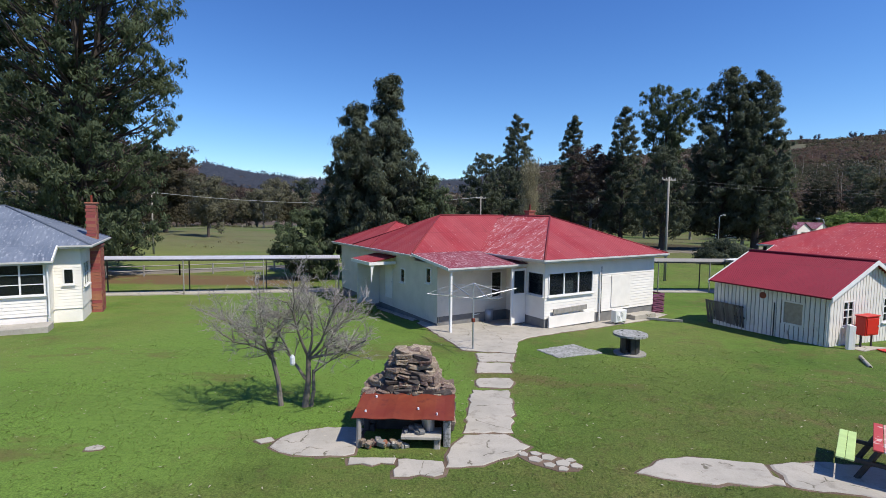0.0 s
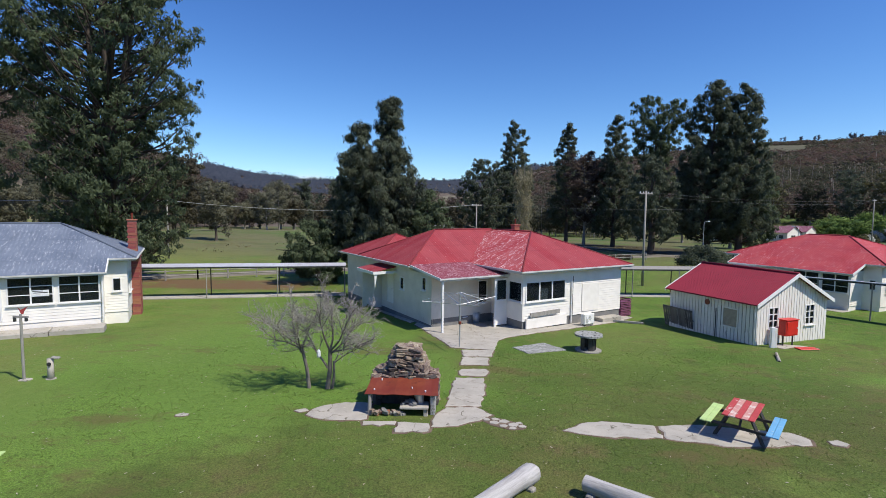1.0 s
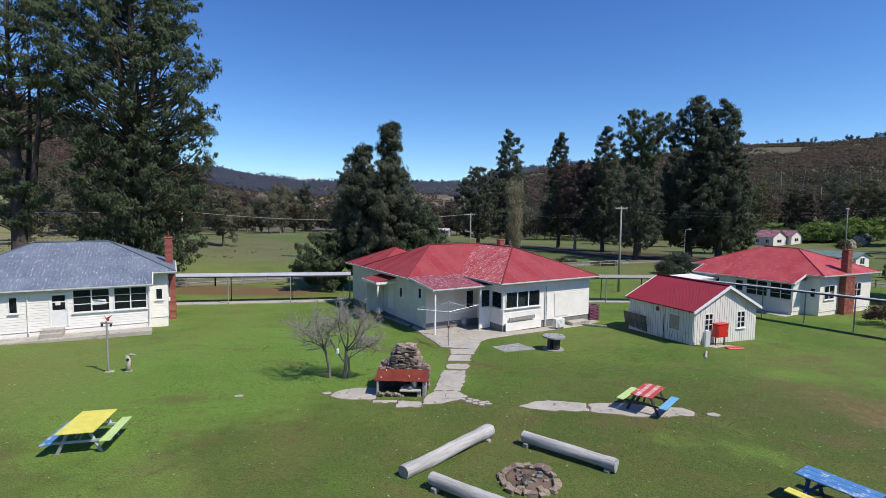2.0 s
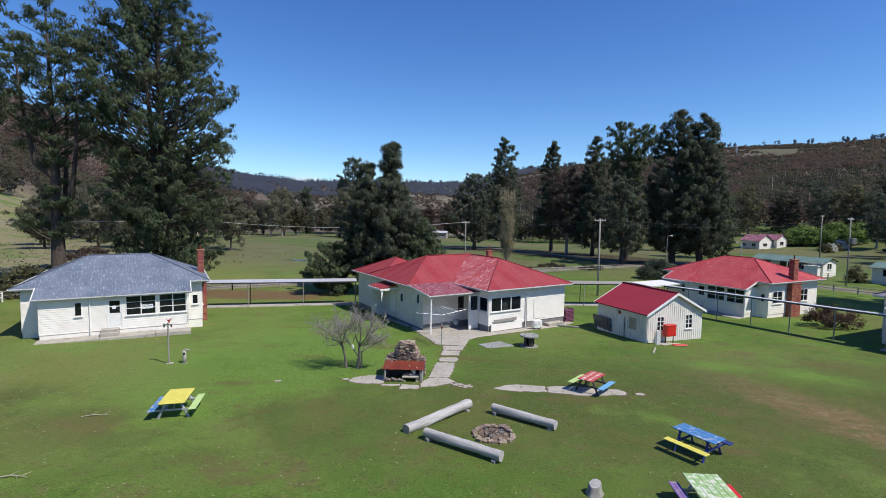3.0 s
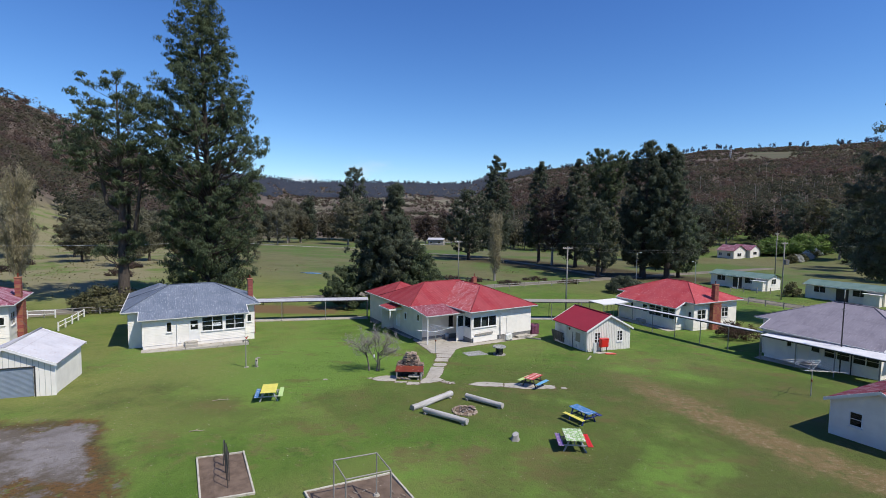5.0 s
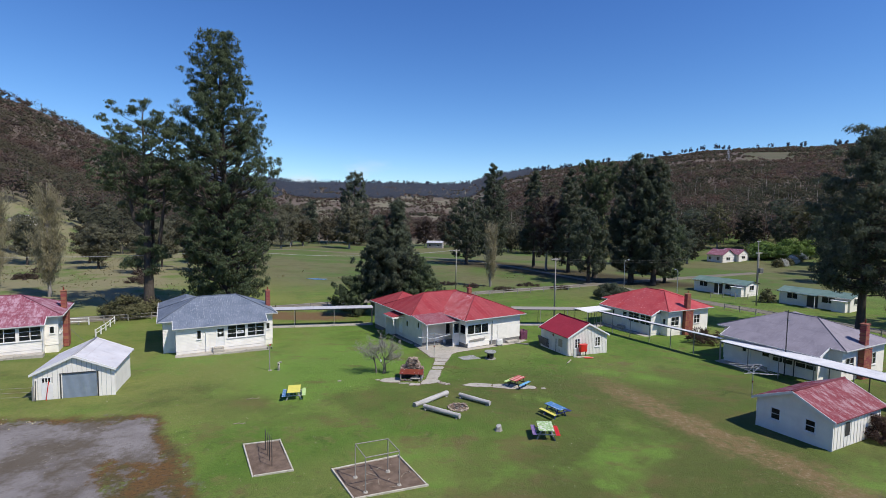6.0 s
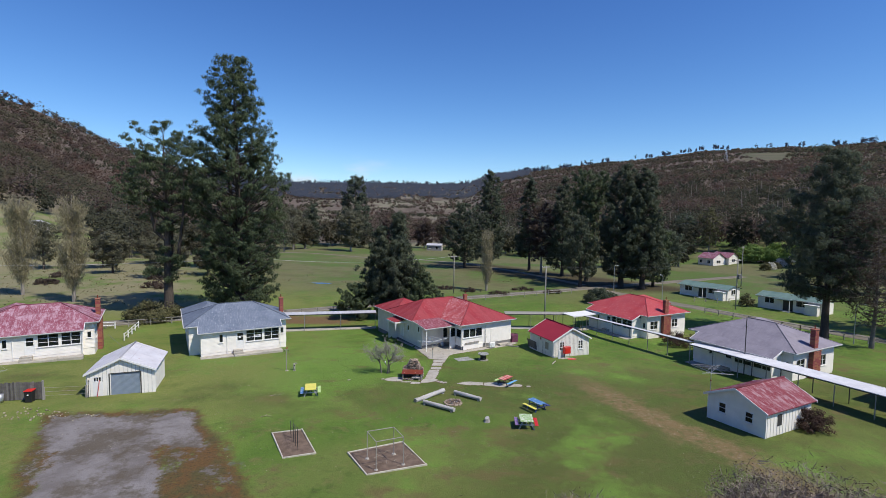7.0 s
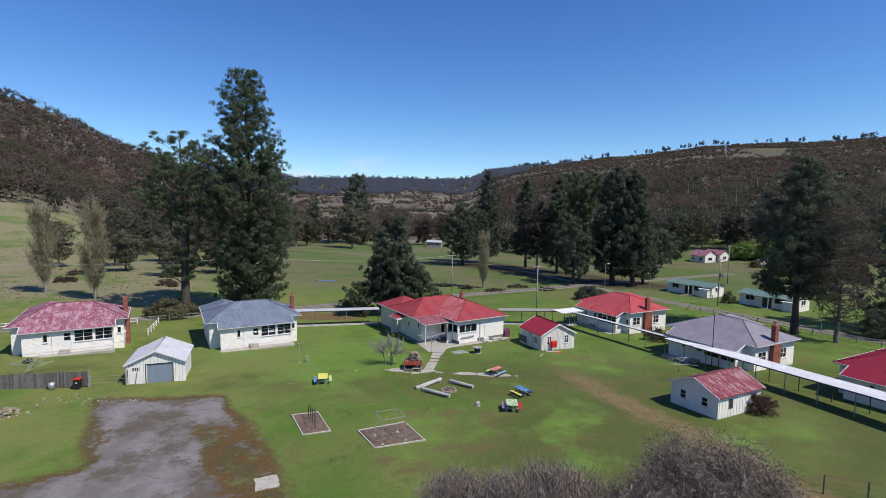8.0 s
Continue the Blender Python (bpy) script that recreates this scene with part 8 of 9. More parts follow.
def spool():
    t = thing("spool_table", pose(7.75, 20.75, G(7.75, 20.75)), "wooden cable drum stood up as a table", "table")
    part("base_disc", Geo().tube([(0, 0, -0.05), (0, 0, 0.07)], 0.62, 28), M_POST, t)
    for i in range(12):
        a = 6.2832 * i / 12
        if i % 3 == 2:
            continue
        m = Matrix.Rotation(a, 4, "Z")
        part("stave", Geo().cbox(0.32, -0.085, 0.07, 0.36, 0.085, 0.76, 0.006, m), M_IRON, t)
    part("core", Geo().tube([(0, 0, 0.07), (0, 0, 0.76)], 0.08, 12), M_BLACK, t)
    part("top_disc", Geo().tube([(0, 0, 0.76), (0, 0, 0.84)], 0.66, 32), M_GRAVEL, t, "pale weathered round top")
    for i in range(4):
        a = 6.2832 * i / 4 + 0.5
        part("bolt", Geo().tube([(0.42 * math.cos(a), 0.42 * math.sin(a), 0.84), (0.42 * math.cos(a), 0.42 * math.sin(a), 0.865)], 0.03, 6), M_IRON, t)


spool()


def tap_post():
    x, y = -14.4, 14.2
    t = thing("line_post", pose(x, y, G(x, y)), "pale steel post with a small red bird ornament on top", "post")
    part("shaft", Geo().tube([(0, 0, -0.1), (0, 0, 2.45)], [0.05, 0.042], 8), M_POST, t)
    part("foot", Geo().cbox(-0.14, -0.12, -0.08, 0.2, 0.16, 0.05, 0.02), M_CONCRETE, t)
    part("cross_arm", Geo().cbox(-0.28, -0.03, 2.32, 0.28, 0.03, 2.39, 0.008), M_POST, t)
    part("bracket", Geo().box(-0.25, -0.05, 2.18, -0.18, 0.02, 2.34), M_IRON, t)
    part("bracket", Geo().box(0.18, -0.05, 2.2, 0.25, 0.02, 2.34), M_IRON, t)
    g = Geo()
    g.add([(-0.10, -0.01, 2.72), (0.02, -0.01, 2.48), (0.10, -0.01, 2.45), (0.13, -0.01, 2.55), (0.28, -0.01, 2.75), (0.12, -0.01, 2.66), (0.0, -0.01, 2.6)], [(0, 1, 2, 3, 4, 5, 6)])
    g.add([(-0.10, 0.01, 2.72), (0.02, 0.01, 2.48), (0.10, 0.01, 2.45), (0.13, 0.01, 2.55), (0.28, 0.01, 2.75), (0.12, 0.01, 2.66), (0.0, 0.01, 2.6)], [(6, 5, 4, 3, 2, 1, 0)])
    part("ornament", g, M_P_RED, t, "flat red cut-out ornament")
    x, y = -13.6, 14.45
    b = thing("bollard", pose(x, y, G(x, y), 0, 0, 20), "short pale pipe bollard with a lidded top", "bollard")
    part("pipe", Geo().tube([(0, 0, -0.1), (0, 0, 0.78)], 0.105, 12), M_CONCRETE, b, "", True)
    part("foot", Geo().tube([(0, 0, -0.05), (0, 0, 0.03)], 0.16, 14), M_CONCRETE, b)
    part("lid", Geo().cbox(-0.13, -0.11, 0.79, 0.13, 0.11, 0.84, 0.015, Matrix.Rotation(radians(12), 4, "Y")), M_POST, b)
    # no hole is cut: a black disc paints its dark inside
    part("opening", Geo().tube([(0, -0.12, 0.6), (0, -0.15, 0.6)], 0.07, 10), M_BLACK, b, "dark round opening")


tap_post()


def red_box():
    t = thing("hose_box", pose(18.45, 22.65, G(18.4, 22.6), 0, 0, 22), "bright red metal hose box on a stand by the shed", "box")
    part("case", Geo().cbox(-0.45, -0.2, 0.55, 0.45, 0.2, 1.35, 0.02), M_RED, t)
    part("lid", Geo().cbox(-0.48, -0.24, 1.355, 0.48, 0.24, 1.40, 0.012), M_RED, t)
    part("door_panel", Geo().cbox(-0.38, -0.222, 0.62, 0.38, -0.203, 1.28, 0.008), M_RED, t)
    part("catch", Geo().box(0.30, -0.24, 0.9, 0.35, -0.223, 0.98), M_GALV, t)
    for x in (-0.36, 0.36):
        part("leg", Geo().cbox(x - 0.03, -0.03, -0.1, x + 0.03, 0.03, 0.55, 0.005), M_IRON, t)
    l = thing("red_lid", pose(18.9, 21.85, G(18.9, 21.85) + 0.03, 0, 0, 5), "flat red lid lying on the grass", "lid")
    part("plate", Geo().cbox(-0.5, -0.22, 0, 0.5, 0.22, 0.035, 0.01), M_RED, l)
    p = thing("gate_post", pose(17.35, 22.15, G(17.35, 22.15)), "white-painted timber post in front of the shed", "post")
    part("timber", Geo().cbox(-0.09, -0.09, -0.2, 0.09, 0.09, 1.05, 0.015), M_TRIM, p)
    part("timber", Geo().cbox(0.1, -0.06, -0.2, 0.22, 0.06, 1.0, 0.012), M_BATTEN, p)
    q = thing("drain_pipe", pose(16.6, 20.6, G(16.6, 20.6), 0, 0, -118), "loose grey pipe lying on the grass", "pipe")
    part("pipe", Geo().tube([(0, 0, 0.07), (1.5, 0, 0.07)], 0.07, 10), M_CONCRETE, q, "", True)
    # the pipe is solid; a black disc on its end paints the shaded bore
    part("mouth_shade", Geo().tube([(1.5, 0, 0.07), (1.505, 0, 0.07)], 0.05, 10), M_BLACK, q, "dark pipe mouth")


red_box()


def pallets():
    for i in range(3):
        t = thing("pallet", pose(14.65 + i * 0.22, 27.6 - i * 0.55, G(14.6, 27.3), 0, 0, 112), "dark grey timber pallet leaning on the shed", "pallet", "leaning pallets")
        m = Matrix.Rotation(radians(78), 4, "X")
        for k in range(6):
            part("slat", Geo().cbox(-0.5 + k * 0.17, 0.0, 0.0, -0.36 + k * 0.17, 1.3, 0.02, 0.004, m), M_PALING, t)
        for q in (0.08, 0.65, 1.22):
            part("bearer", Geo().cbox(-0.5, q - 0.04, 0.021, 0.5, q + 0.04, 0.1, 0.004, m), M_PALING, t)
    c0 = (12.75, 31.3)
    for i in range(5):
        t = thing("crate", pose(c0[0], c0[1], G(*c0) + 0.03 + i * 0.235, 0, 0, 33 + (i % 2) * 2), "purple plastic crate in a stack by the house", "crate", "stacked crates")
        part("base", Geo().box(-0.55, -0.4, 0, 0.55, 0.4, 0.03), M_PURPLE, t)
        for s in (-1, 1):
            part("side", Geo().box(-0.55, s * 0.4 - 0.02, 0.03, 0.55, s * 0.4 + 0.02, 0.08).box(-0.55, s * 0.4 - 0.02, 0.13, 0.55, s * 0.4 + 0.02, 0.22), M_PURPLE, t)
            part("end", Geo().box(s * 0.55 - 0.02, -0.38, 0.03, s * 0.55 + 0.02, 0.38, 0.08).box(s * 0.55 - 0.02, -0.38, 0.13, s * 0.55 + 0.02, 0.38, 0.22), M_PURPLE, t)
    s = thing("concrete_step", pose(11.1, 29.0, G(11.1, 29.0), 0, 0, 33), "low concrete step by the house wall", "step")
    part("block", Geo().cbox(-0.9, -0.45, -0.1, 0.9, 0.45, 0.32, 0.02), M_CONCRETE, s)
    b = thing("timber_beam", pose(12.2, 28.2, G(12.2, 28.2) + 0.02, 0, 0, -20), "grey timber beam lying by the step", "beam")
    part("beam", Geo().cbox(-0.9, -0.07, 0, 0.9, 0.07, 0.13, 0.01), M_POST, b)
    n = thing("waste_bin", pose(2.55, 27.25, G(2.5, 27.2) + 0.05), "grey metal bin on the porch", "bin")
    part("drum", Geo().tube([(0, 0, 0), (0, 0, 0.62)], [0.2, 0.24], 14), M_GALV, n, "", True)
    part("rim", Geo().tube([(0.24 * math.cos(a), 0.24 * math.sin(a), 0.62) for a in np.linspace(0, 6.2832, 15)], 0.015, 5), M_GALV, n)
    ch = thing("chair", pose(1.75, 27.0, G(1.7, 27.0) + 0.05, 0, 0, 40), "dark folding chair with pale cloth on the porch", "chair")
    part("seat", Geo().cbox(-0.22, -0.22, 0.4, 0.22, 0.22, 0.44, 0.01), M_PAPER, ch)
    for sx in (-0.2, 0.2):
        part("leg", Geo().tube([(sx, -0.22, 0), (sx, 0.22, 0.42)], 0.018, 6), M_IRON, ch)
        part("leg", Geo().tube([(sx, 0.22, 0), (sx, -0.22, 0.42)], 0.018, 6), M_IRON, ch)
    part("backrest", Geo().cbox(-0.22, 0.2, 0.5, 0.22, 0.23, 0.8, 0.01), M_IRON, ch)
    k = thing("concrete_block", pose(0.35, 26.1, G(0.3, 26.1) + 0.05, 0, 0, 33), "small concrete block with white boards on the porch", "block")
    part("block", Geo().cbox(-0.3, -0.12, 0, 0.3, 0.12, 0.22, 0.015), M_CONCRETE, k)
    part("board", Geo().box(-0.35, 0.13, 0, -0.22, 0.17, 0.7, Matrix.Rotation(radians(14), 4, "Y")), M_TRIM, k)


pallets()

# ---- yard by the garage ----


def yard():
    a, b = (-39.6, 1.15), (-32.1, 2.75)
    L = math.hypot(b[0] - a[0], b[1] - a[1])
    yaw = math.degrees(math.atan2(b[1] - a[1], b[0] - a[0]))
    t = thing("paling_fence", pose(a[0], a[1], G(*a), 0, 0, yaw), "dark weathered paling fence beside the garage", "fence")
    r = random.Random(4)
    n = int(L / 0.15)
    for i in range(n):
        h = 1.45 + r.uniform(-0.05, 0.06)
        part("paling", Geo().cbox(i * 0.15 + 0.005, -0.015, -0.1, i * 0.15 + 0.14, 0.01, h, 0.004), M_PALING, t)
    for z in (0.35, 1.15):
        part("rail", Geo().box(0, 0.012, z, L, 0.06, z + 0.08), M_PALING, t)
    part("post", Geo().cbox(L, -0.06, -0.2, L + 0.12, 0.06, 1.55, 0.01), M_POST, t, "pale end post")
    w = thing("wheelie_bin", pose(-32.7, 2.15, G(-32.7, 2.1), 0, 0, 15), "black wheeled bin with a red lid", "bin")
    part("body", Geo().add([(-0.22, -0.24, 0.05), (0.22, -0.24, 0.05), (0.22, 0.24, 0.05), (-0.22, 0.24, 0.05), (-0.29, -0.32, 0.98), (0.29, -0.32, 0.98), (0.29, 0.34, 0.98), (-0.29, 0.34, 0.98)],
                           [(3, 2, 1, 0), (4, 5, 6, 7), (0, 1, 5, 4), (1, 2, 6, 5), (2, 3, 7, 6), (3, 0, 4, 7)]), M_BLACK, w)
    part("lid", Geo().cbox(-0.32, -0.36, 0.985, 0.32, 0.37, 1.07, 0.03), M_RED, w, "red hinged lid")
    part("badge", Geo().tube([(0, -0.31, 0.7), (0, -0.325, 0.7)], 0.07, 10), M_PAPER, w)
    for x in (-0.2, 0.2):
        part("wheel", Geo().tube([(x - 0.03, 0.27, 0.1), (x + 0.03, 0.27, 0.1)], 0.1, 10), M_BLACK, w)
    c = thing("metal_drum", pose(-35.0, 1.75, G(-35, 1.7)), "grey metal drum by the fence", "drum")
    part("drum", Geo().tube([(0, 0, 0), (0, 0, 0.7)], 0.28, 14), M_GALV, c, "", True)
    p = thing("rubble_heap", pose(-34.2, -4.2, G(-34, -4)), "heap of pale broken stones on the grass", "rubble", "", "stuff")
    g = Geo()
    for i in range(150):
        d, an = abs(r.gauss(0, 1.2)), r.uniform(0, 6.28)
        bm = bmesh.new()
        s = r.uniform(0.05, 0.12)
        bmesh.ops.create_cube(bm, size=s * 2)
        for v in bm.verts:
            v.co *= r.uniform(0.6, 1.15)
        bm.transform(pose(d * 0.9 * math.cos(an), d * 0.7 * math.sin(an), max(0.03, 0.5 - d * 0.28) * r.uniform(0.2, 1), r.uniform(0, 90), r.uniform(0, 90), r.uniform(0, 90)))
        g.bm(bm)
    part("stones", g, M_RUBBLE, p)
    q = thing("rubble", pose(-30.0, -0.5, G(-30, -0.5)), "scattered pale stones in the grass", "rubble", "", "stuff")
    g = Geo()
    for i in range(70):
        bm = bmesh.new()
        s = r.uniform(0.03, 0.08)
        bmesh.ops.create_cube(bm, size=s * 2)
        for v in bm.verts:
            v.co *= r.uniform(0.6, 1.15)
        px, py = r.gauss(0, 2.2), r.gauss(0, 0.8)
        bm.transform(pose(px, py, G(-30 + px, -0.5 + py) - G(-30, -0.5) + 0.03, r.uniform(0, 90), 0, r.uniform(0, 90)))
        g.bm(bm)
    part("stones", g, M_RUBBLE, q)
    # screen behind the blue-roofed cottage
    s = thing("screen_panel", pose(-28.7, 22.0, G(-28.7, 22.0), 0, 0, 30), "dark panel standing beside the cottage", "panel")
    part("sheet", Geo().cbox(-0.02, -0.05, -0.1, 1.9, 0.05, 1.9, 0.01), M_BLACK, s)


yard()

# ---- fences, poles, wires, far buildings ----


def rail_fence(line, label, spacing=3.2, h=1.05, rails=(0.95, 0.5), mat=None, th=0.05, pw=0.06):
    (ax, ay), (bx, by) = line
    L = math.hypot(bx - ax, by - ay)
    n = max(1, round(L / spacing))
    t = thing("rail_fence", pose(ax, ay, G(ax, ay)), label, "fence", "rail fences")
    pts = [(ax + (bx - ax) * i / n, ay + (by - ay) * i / n) for i in range(n + 1)]
    for x, y in pts:
        z = G(x, y) - G(ax, ay)
        part("post", Geo().box(x - ax - pw, y - ay - pw, z - 0.2, x - ax + pw, y - ay + pw, z + h), mat or M_POST, t)
    for zz in rails:
        part("rail", Geo().tube([(x - ax, y - ay, G(x, y) - G(ax, ay) + zz) for x, y in pts], th, 4), mat or M_POST, t)


rail_fence([(-52, 33.5), (-26.0, 47.8)], "pale timber rail fence along the road", 3.0)
rail_fence([(-26.0, 47.8), (2, 63.5)], "pale timber rail fence along the road", 3.0)
rail_fence([(2, 63.5), (33, 80.5)], "pale timber rail fence along the road", 3.4)
rail_fence([(-68, 28.5), (-48, 35.0)], "white rail fence beside the cottage", 3.0, mat=M_TRIM)
rail_fence([(-41.5, 27.5), (-45.0, 36.0)], "white-topped timber fence between cottages", 2.2, mat=M_TRIM)
rail_fence([(53.5, 57.5), (61.5, 42.5)], "grey timber fence along the side road", 3.0)
rail_fence([(61.5, 42.5), (70, 26)], "grey timber fence along the side road", 3.0)
rail_fence([(58, 71), (72, 68.5)], "thin wire garden fence of the cottage", 2.2, 1.1, (1.05, 0.7, 0.35), M_POST, 0.015)
rail_fence([(72, 68.5), (80, 61)], "thin wire garden fence of the cottage", 2.2, 1.1, (1.05, 0.7, 0.35), M_POST, 0.015)
rail_fence([(-32.0, 2.8), (-28.9, 3.7)], "thin wire fence between palings and garage", 3.0, 1.1, (1.05, 0.7, 0.35), M_POST, 0.01)
rail_fence([(28.5, -13.5), (46, -20)], "wire fence with steel posts at the lawn edge", 2.4, 1.3, (1.25, 0.8, 0.4), M_IRON, 0.008, 0.03)


def power_pole(x, y, top, label, arm=1.1, yaw=30):
    z = G(x, y)
    t = thing("power_pole", pose(x, y, z, 0, 0, yaw), label, "power pole", "power poles")
    h = top - z
    part("pole", Geo().tube([(0, 0, -0.5), (0, 0, h)], [0.13, 0.09], 8), M_POST, t, "", True)
    part("cross_arm", Geo().cbox(-arm, -0.06, h - 0.35, arm, 0.06, h - 0.22, 0.01), M_POST, t)
    for k in (-0.9, -0.4, 0.4, 0.9):
        part("insulator", Geo().tube([(k * arm, 0, h - 0.22), (k * arm, 0, h - 0.08)], [0.05, 0.03], 6), M_PAPER, t)
    return Vector((x, y, top - 0.15))


pA = power_pole(20.4, 48.0, 8.5, "grey timber power pole behind the house", 0.95)
pB = power_pole(4.3, 77.2, 7.5, "thin timber power pole by the road", 0.9)
pC = power_pole(62.0, 62.0, 9.0, "timber power pole with a transformer by the side road", 1.0)
pD = power_pole(84.0, 98.0, 9.5, "tall thin power pole near the far houses", 0.8)
pE = power_pole(101.0, 64.0, 10.0, "timber power pole behind the cottages", 0.9)
pF = power_pole(-40.0, 66.0, 7.5, "timber power pole among the pines", 0.8)
part("transformer", Geo().cbox(-0.35, -0.3, 0, 0.35, 0.3, 0.9, 0.05, pose(62.3, 61.7, 5.0)), M_PLINTH)
bpy.data.objects["transformer"].parent = None
tagged(bpy.data.objects["transformer"], "grey transformer box on the power pole", "transformer")


def lamp_post(x, y, h, yaw):
    t = thing("street_lamp", pose(x, y, G(x, y), 0, 0, yaw), "thin grey street lamp with a curved arm", "street lamp", "street lamps")
    part("mast", Geo().tube([(0, 0, -0.3), (0, 0, h - 0.5), (0.15, 0, h - 0.1), (0.7, 0, h)], [0.07, 0.055, 0.045, 0.035], 7), M_GALV, t)
    part("lantern", Geo().cbox(0.65, -0.1, h - 0.08, 1.15, 0.1, h + 0.06, 0.03), M_PAPER, t, "pale lamp head")


lamp_post(45.0, 86.0, 6.5, 10)
lamp_post(63.4, 34.0, 6.0, -20)
lamp_post(50.0, 69.0, 6.0, 100)


def cable(a, b, sag, r=0.008, mat=None):
    g = Geo()
    pts = []
    for i in range(17):
        f = i / 16
        p = Vector(a).lerp(Vector(b), f)
        p.z -= sag * 4 * f * (1 - f)
        pts.append(p)
    g.tube(pts, r, 4)
    tagged(part("cable", g, mat or M_LINE), "thin overhead cable between poles", "cable", "overhead cables")


cable(pF, pB, 1.2, 0.03, M_WIRE)
cable(pF + Vector((-60, -40, 3)), pF, 1.5, 0.03, M_WIRE)
cable(pB, pD + Vector((0, 0, -0.2)), 1.2)
for dz in (0.0, 0.35):
    cable(pA + Vector((0, 0, dz - 0.3)), pC + Vector((0, 0, dz - 0.3)), 0.9)
cable(pC, pE, 1.0)
cable(pA, pB, 0.8)
cable((-36.3, 17.0, 2.9), (-31.0, 15.5, 0.2), 0.2, 0.02)


def small_house(name, x, y, yaw, w, d, eave, rise, roof, label, porch=False, wm=None, holes=None, z=None):
    """A plain gabled cottage: gable ends at y = 0 and d, ridge along y."""
    h = thing(name, pose(x, y, G(x, y) if z is None else z, 0, 0, yaw), label, "house", "distant houses")
    wm = wm or M_WHITE
    g = Geo()
    gable_roof(g, w, d, eave, rise, 0.4, 0.35, 0.06)
    part("roof", g, roof, h)
    k = rise / (w / 2 + 0.4)
    wt = eave + 0.4 * k
    g = Geo()
    gable_wall(g, w, 0, -0.8, wt - 0.05, k * w / 2, -1, [(w * 0.3, w * 0.62, 1.3, 2.3)])
    part("gable_wall", g, wm, h)
    g = Geo()
    gable_wall(g, w, d, -0.8, wt - 0.05, k * w / 2, 1)
    part("gable_wall", g, wm, h)
    window(h, (0, 0), (w, 0), w * 0.3, w * 0.62, 1.3, 2.3, 2, 1)
    hs = holes or [(d * 0.12, d * 0.27, 1.2, 2.25), (d * 0.62, d * 0.8, 1.2, 2.25)]
    wall_boards(h, (0, d), (0, 0), -0.8, wt - 0.05, hs, wm, 0.2)
    for q in hs:
        window(h, (0, d), (0, 0), *q, 2, 1)
    wall_boards(h, (w, 0), (w, d), -0.8, wt - 0.05, (), wm, 0.2)
    if porch:
        y0 = d * 0.42
        part("porch_roof", Geo().box(-1.7, y0, eave - 0.16, 0.0, y0 + 3.2, eave - 0.06), roof, h)
        # flat dark sheet on the wall gives the porch its shade
        part("porch_shade_sheet", Geo().box(-0.06, y0 + 0.1, 0.0, -0.02, y0 + 1.9, eave - 0.2), M_IRON, h, "dark open porch")
        part("end_annexe", Geo().cbox(-1.3, 0.3, -0.6, -0.03, 2.4, 1.95, 0.01), wm, h)
        part("annexe_roof", Geo().box(-1.5, 0.1, 1.96, -0.03, 2.6, 2.03), M_TRIM, h)
        part("annexe_door", Geo().box(-1.33, 0.7, -0.2, -1.305, 1.5, 1.7), M_TRIM, h)
        for j in range(4):
            part("porch_step", Geo().box(-1.5 - j * 0.28, y0 + 0.2, -0.6, -1.22 - j * 0.28, y0 + 1.3, 0.05 - j * 0.16), M_TRIM, h)
        part("porch_floor", Geo().box(-1.22, y0, -0.6, -0.06, y0 + 2.0, 0.06), M_CONCRETE, h)
        part("porch_post", Geo().box(-1.62, y0 + 0.05, -0.5, -1.52, y0 + 0.15, eave - 0.17), M_TRIM, h)
    gutter(h, [(-0.4, d + 0.35, eave), (-0.4, -0.35, eave)])
    return h


small_house("cottage", 66.2, 72.6, 33, 5.2, 11.5, 2.5, 0.75, M_ROOF_GREEN, "small white fibro cottage with a green iron roof", True)
small_house("cottage", 75.0, 56.0, 33, 5.2, 11.5, 2.5, 0.75, M_ROOF_GREEN, "small white fibro cottage behind the dark pine", True)
small_house("cottage", 112.0, 166.0, 25, 7.0, 7.0, 3.2, 2.2, M_ROOF_PINK, "distant white house with a red gabled roof")
small_house("cottage", 119.5, 168.0, 25, 6.0, 8.0, 3.0, 2.0, M_ROOF_PINK, "distant white house with a red gabled roof")
small_house("cottage", 99.0, 176.0, 40, 7.0, 8.0, 3.0, 2.6, M_ROOF_RED, "distant house with a dull red roof among trees")
small_house("farm_shed", -2.5, 255.0, 80, 5.0, 9.0, 3.2, 1.0, M_ROOF_PALE, "distant grey farm shed with a pale roof", wm=M_POST)
small_house("farm_shed", -159.0, 144.0, 20, 6.0, 8.0, 3.0, 1.4, M_ROOF_PALE, "distant pale shed on the rough pasture", wm=M_WHITE)


def pylon(x, y, h):
    z = G(x, y)
    t = thing("pylon", pose(x, y, z, 0, 0, 20), "thin lattice power pylon on the hill", "pylon", "pylons")
    g = Geo()
    for sx in (-1, 1):
        for sy in (-1, 1):
            g.tube([(sx * h * 0.1, sy * h * 0.1, -1), (sx * 0.6, sy * 0.6, h)], 0.35, 4)
    for f in (0.62, 0.78, 0.93):
        g.tube([(-h * 0.16, 0, h * f), (h * 0.16, 0, h * f)], 0.3, 4)
    for i in range(6):
        a, b = h * i / 6, h * (i + 1) / 6
        wa, wb = h * 0.1 * (1 - i / 6) + 0.6, h * 0.1 * (1 - (i + 1) / 6) + 0.6
        g.tube([(-wa, -wa, a), (wb, -wb, b)], 0.2, 3)
        g.tube([(wa, -wa, a), (-wb, -wb, b)], 0.2, 3)
    part("lattice", g, M_GALV, t)


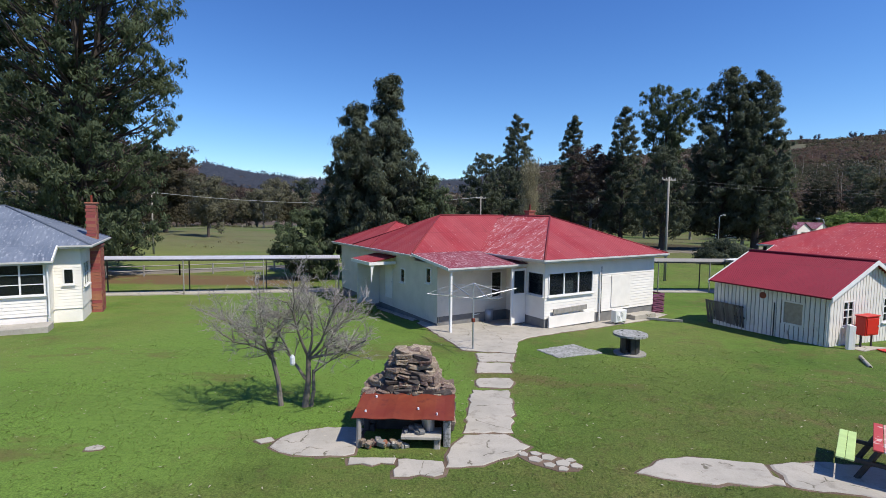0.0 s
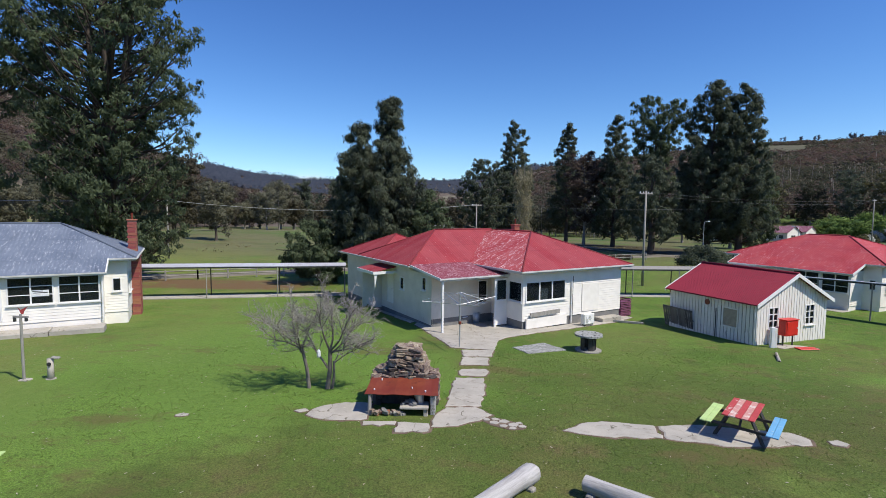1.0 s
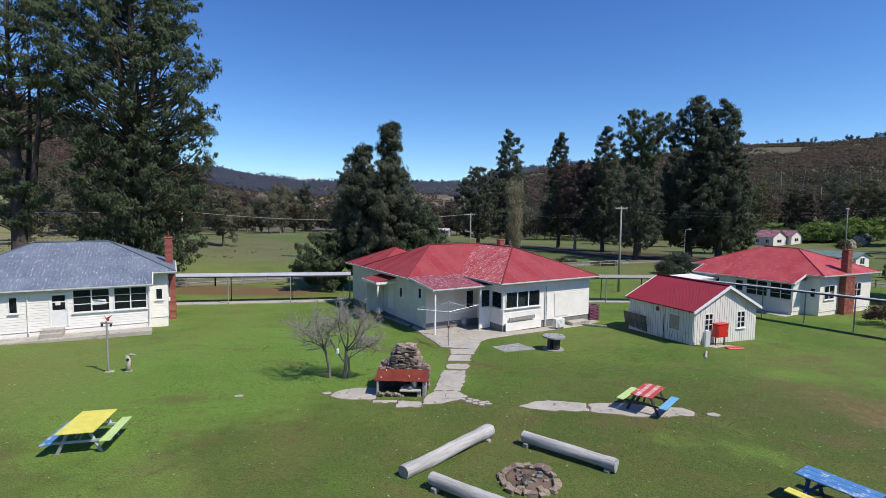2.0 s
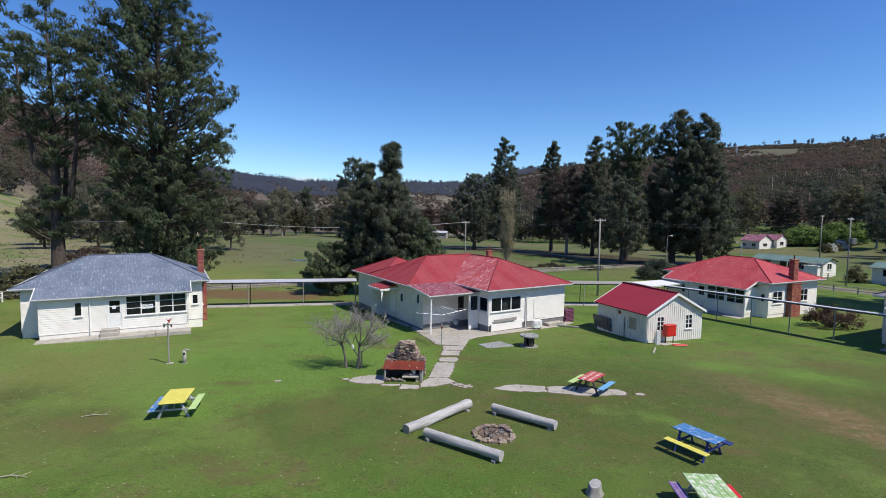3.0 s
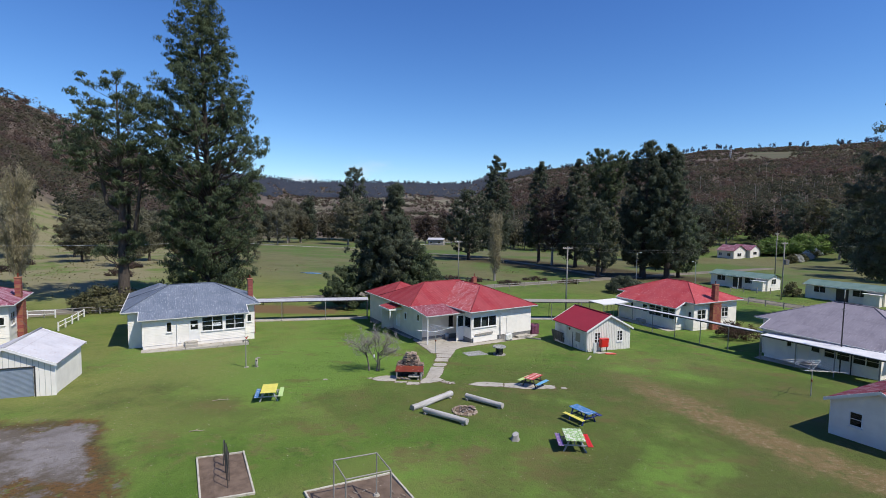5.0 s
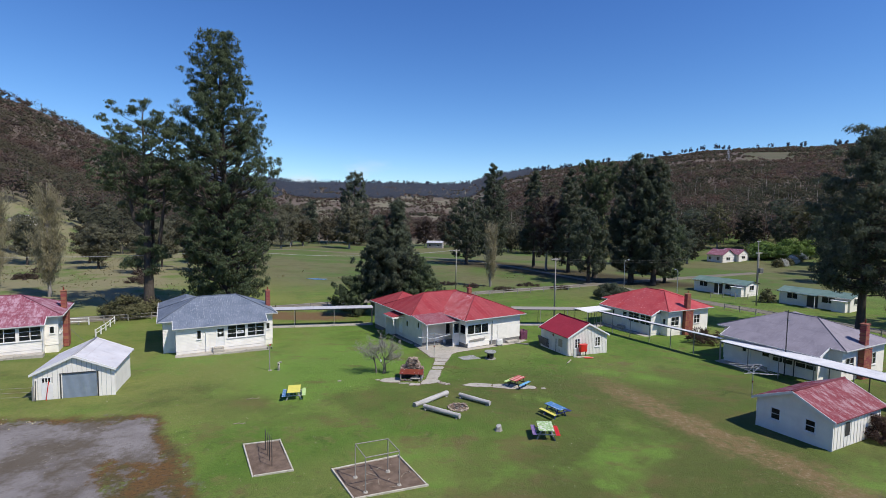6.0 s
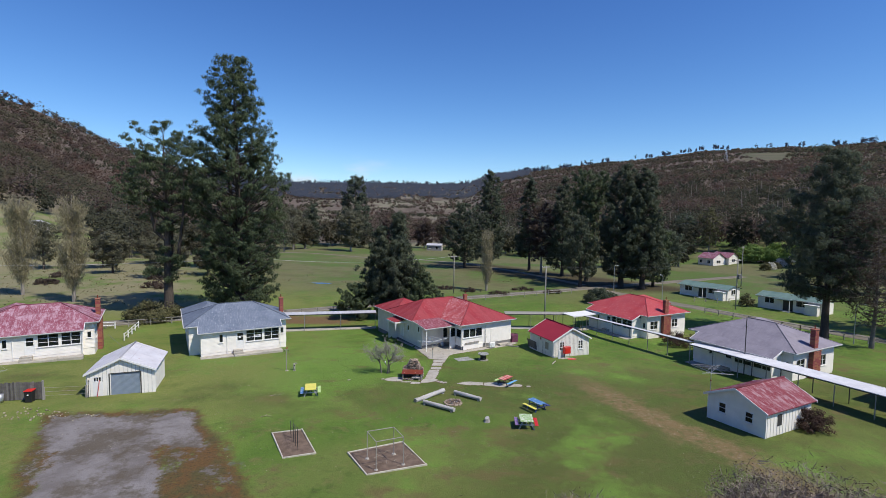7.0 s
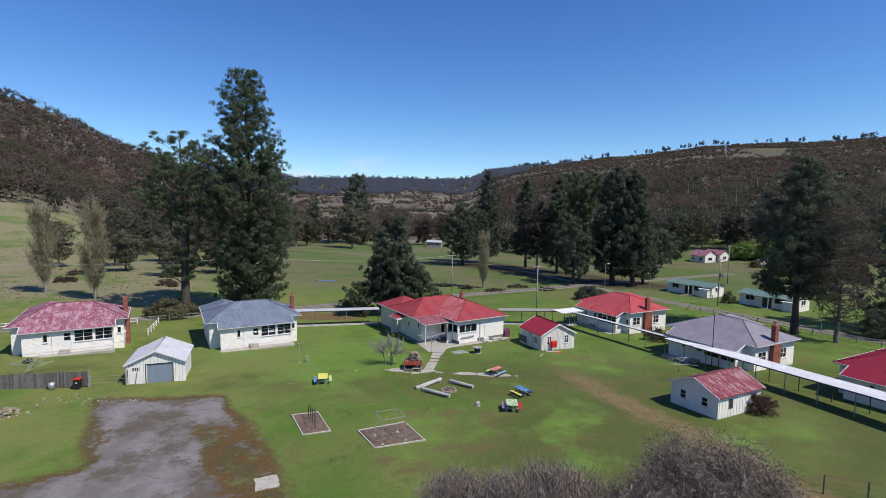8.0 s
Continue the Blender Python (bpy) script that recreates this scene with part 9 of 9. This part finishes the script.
pylon(EYE0[0] + 1560 * math.sin(radians(28.6)), EYE0[1] + 1560 * math.cos(radians(28.6)), 30)


# ---- fallen bits on the near lawn ----


ap = thing("antenna_pole", pose(36.6, 15.8, G(36.6, 15.8)), "thin dark pole standing beside the mauve-roofed cottage", "pole")
part("shaft", Geo().tube([(0, 0, -0.2), (0, 0, 6.6)], [0.06, 0.045], 7), M_IRON, ap)
part("bracket", Geo().cbox(-0.03, -0.25, 5.6, 0.03, 0.25, 5.66, 0.01), M_GALV, ap)
r_ = random.Random(91)
for i in range(16):
    x, y = r_.uniform(-2.6, 1.2), r_.uniform(-7.2, -4.9)
    a, l = r_.uniform(0, 3.14), r_.uniform(0.2, 0.6)
    sk = thing("stick", pose(x, y, G(x, y) + 0.07, 0, 0, math.degrees(a)), "dry broken stick on the bark", "stick", "fallen sticks")
    part("twig", Geo().tube([(-l / 2, 0, 0), (0, 0.04, 0.02), (l / 2, 0, 0)], [0.014, 0.012, 0.006], 5), M_CUT, sk)
BRANCHES = ((-12.6, 5.9, 1.1, 15), (-11.6, 0.9, 0.9, 5))
for x, y, l, a in BRANCHES:
    fb = thing("branch", pose(x, y, G(x, y) + 0.04, 0, 0, a), "pale dry branch lying on the grass", "branch", "fallen branches")
    part("stem", Geo().tube([(-l / 2, 0, 0), (-l * 0.1, 0.07, 0.03), (l / 2, -0.03, 0.02)], [0.028, 0.022, 0.008], 5), M_CUT, fb)
    for f, d in ((-0.2, 0.3), (0.1, -0.26), (0.25, 0.2)):
        part("twig", Geo().tube([(l * f, 0.04, 0.02), (l * f + 0.18, 0.04 + d, 0.05)], [0.014, 0.005], 4), M_CUT, fb)
slab("water", [(-33.5, 90.0), (-31.0, 91.6), (-28.0, 91.0), (-28.6, 89.4), (-31.5, 88.9)], "shallow puddle lying in the wet pasture", material=M_WATER, lift=0.05)
slab("water", [(0.3, 83.6), (2.4, 84.6), (4.4, 84.1), (3.6, 83.0), (1.4, 82.8)], "shallow puddle among the rushes", material=M_WATER, lift=0.05)


def litter():
    rng = np.random.default_rng(55)
    n = 3200
    x, y = rng.uniform(-26, 24, n), rng.uniform(-8, 22, n)
    c = np.stack([x, y, np.array([ground(p, q) for p, q in zip(x, y)]) + 0.03], 1)
    v, f = cards(c, 0.10, 0.03, rng)
    v[:, 2] = np.repeat(c[:, 2], 4) + (v[:, 2] - np.repeat(c[:, 2], 4)) * 0.15
    tagged(part("fallen_leaves", mesh_np("fallen_leaves", v, f), L_LITTER), "scattered pale dry leaves and bark bits on the grass", "litter", "", "stuff")


litter()


def on_slab(x, y):
    """Which of the places lie on a slab."""
    hit = np.zeros(len(x), bool)
    for p in SLABS:
        q = p + (p - p.mean(0)) * 0.06
        odd = np.zeros(len(x), bool)
        for a, b in zip(q, np.roll(q, -1, axis=0)):
            if a[1] != b[1]:
                odd ^= ((a[1] > y) != (b[1] > y)) & (x < (b[0] - a[0]) * (y - a[1]) / (b[1] - a[1]) + a[0])
        hit |= odd
    return hit


def turf():
    """Short grass standing in uneven tufts on the lawn that the camera passes nearest."""
    rng = np.random.default_rng(57)
    n = 48000
    x, y = rng.uniform(-13, 15, n), 5.5 + 17.5 * rng.uniform(0, 1, n) ** 1.35
    tuft = np.array([noise.noise((p * 1.7, q * 1.7, 3.0)) + 0.6 * noise.noise((p * 0.35, q * 0.35, 8.0)) for p, q in zip(x, y)])
    edge = np.minimum(np.minimum(np.minimum(x + 13, 15 - x), 23 - y) / 4, (y - 5.5) / 5)
    keep = (tuft + rng.normal(size=n) * 0.3 > -0.45) & (rng.uniform(0, 1, n) < edge) & ~on_slab(x, y) & ~((x > -1.5) & (x < 0.95) & (y > 11.3) & (y < 13.7))
    x, y, tuft = x[keep], y[keep], tuft[keep]
    tall = 0.045 + 0.035 * np.clip(tuft + 0.3, 0, 1)
    c = np.stack([x, y, np.array([ground(p, q) for p, q in zip(x, y)]) + tall * 0.3], 1)
    v, f = cards(c, tall * 1.3, 0.016, rng, 0.5)
    tagged(part("lawn_grass", mesh_np("lawn_grass", v, f), L_GRASS), "short green grass blades standing on the lawn", "grass", "", "stuff")


turf()
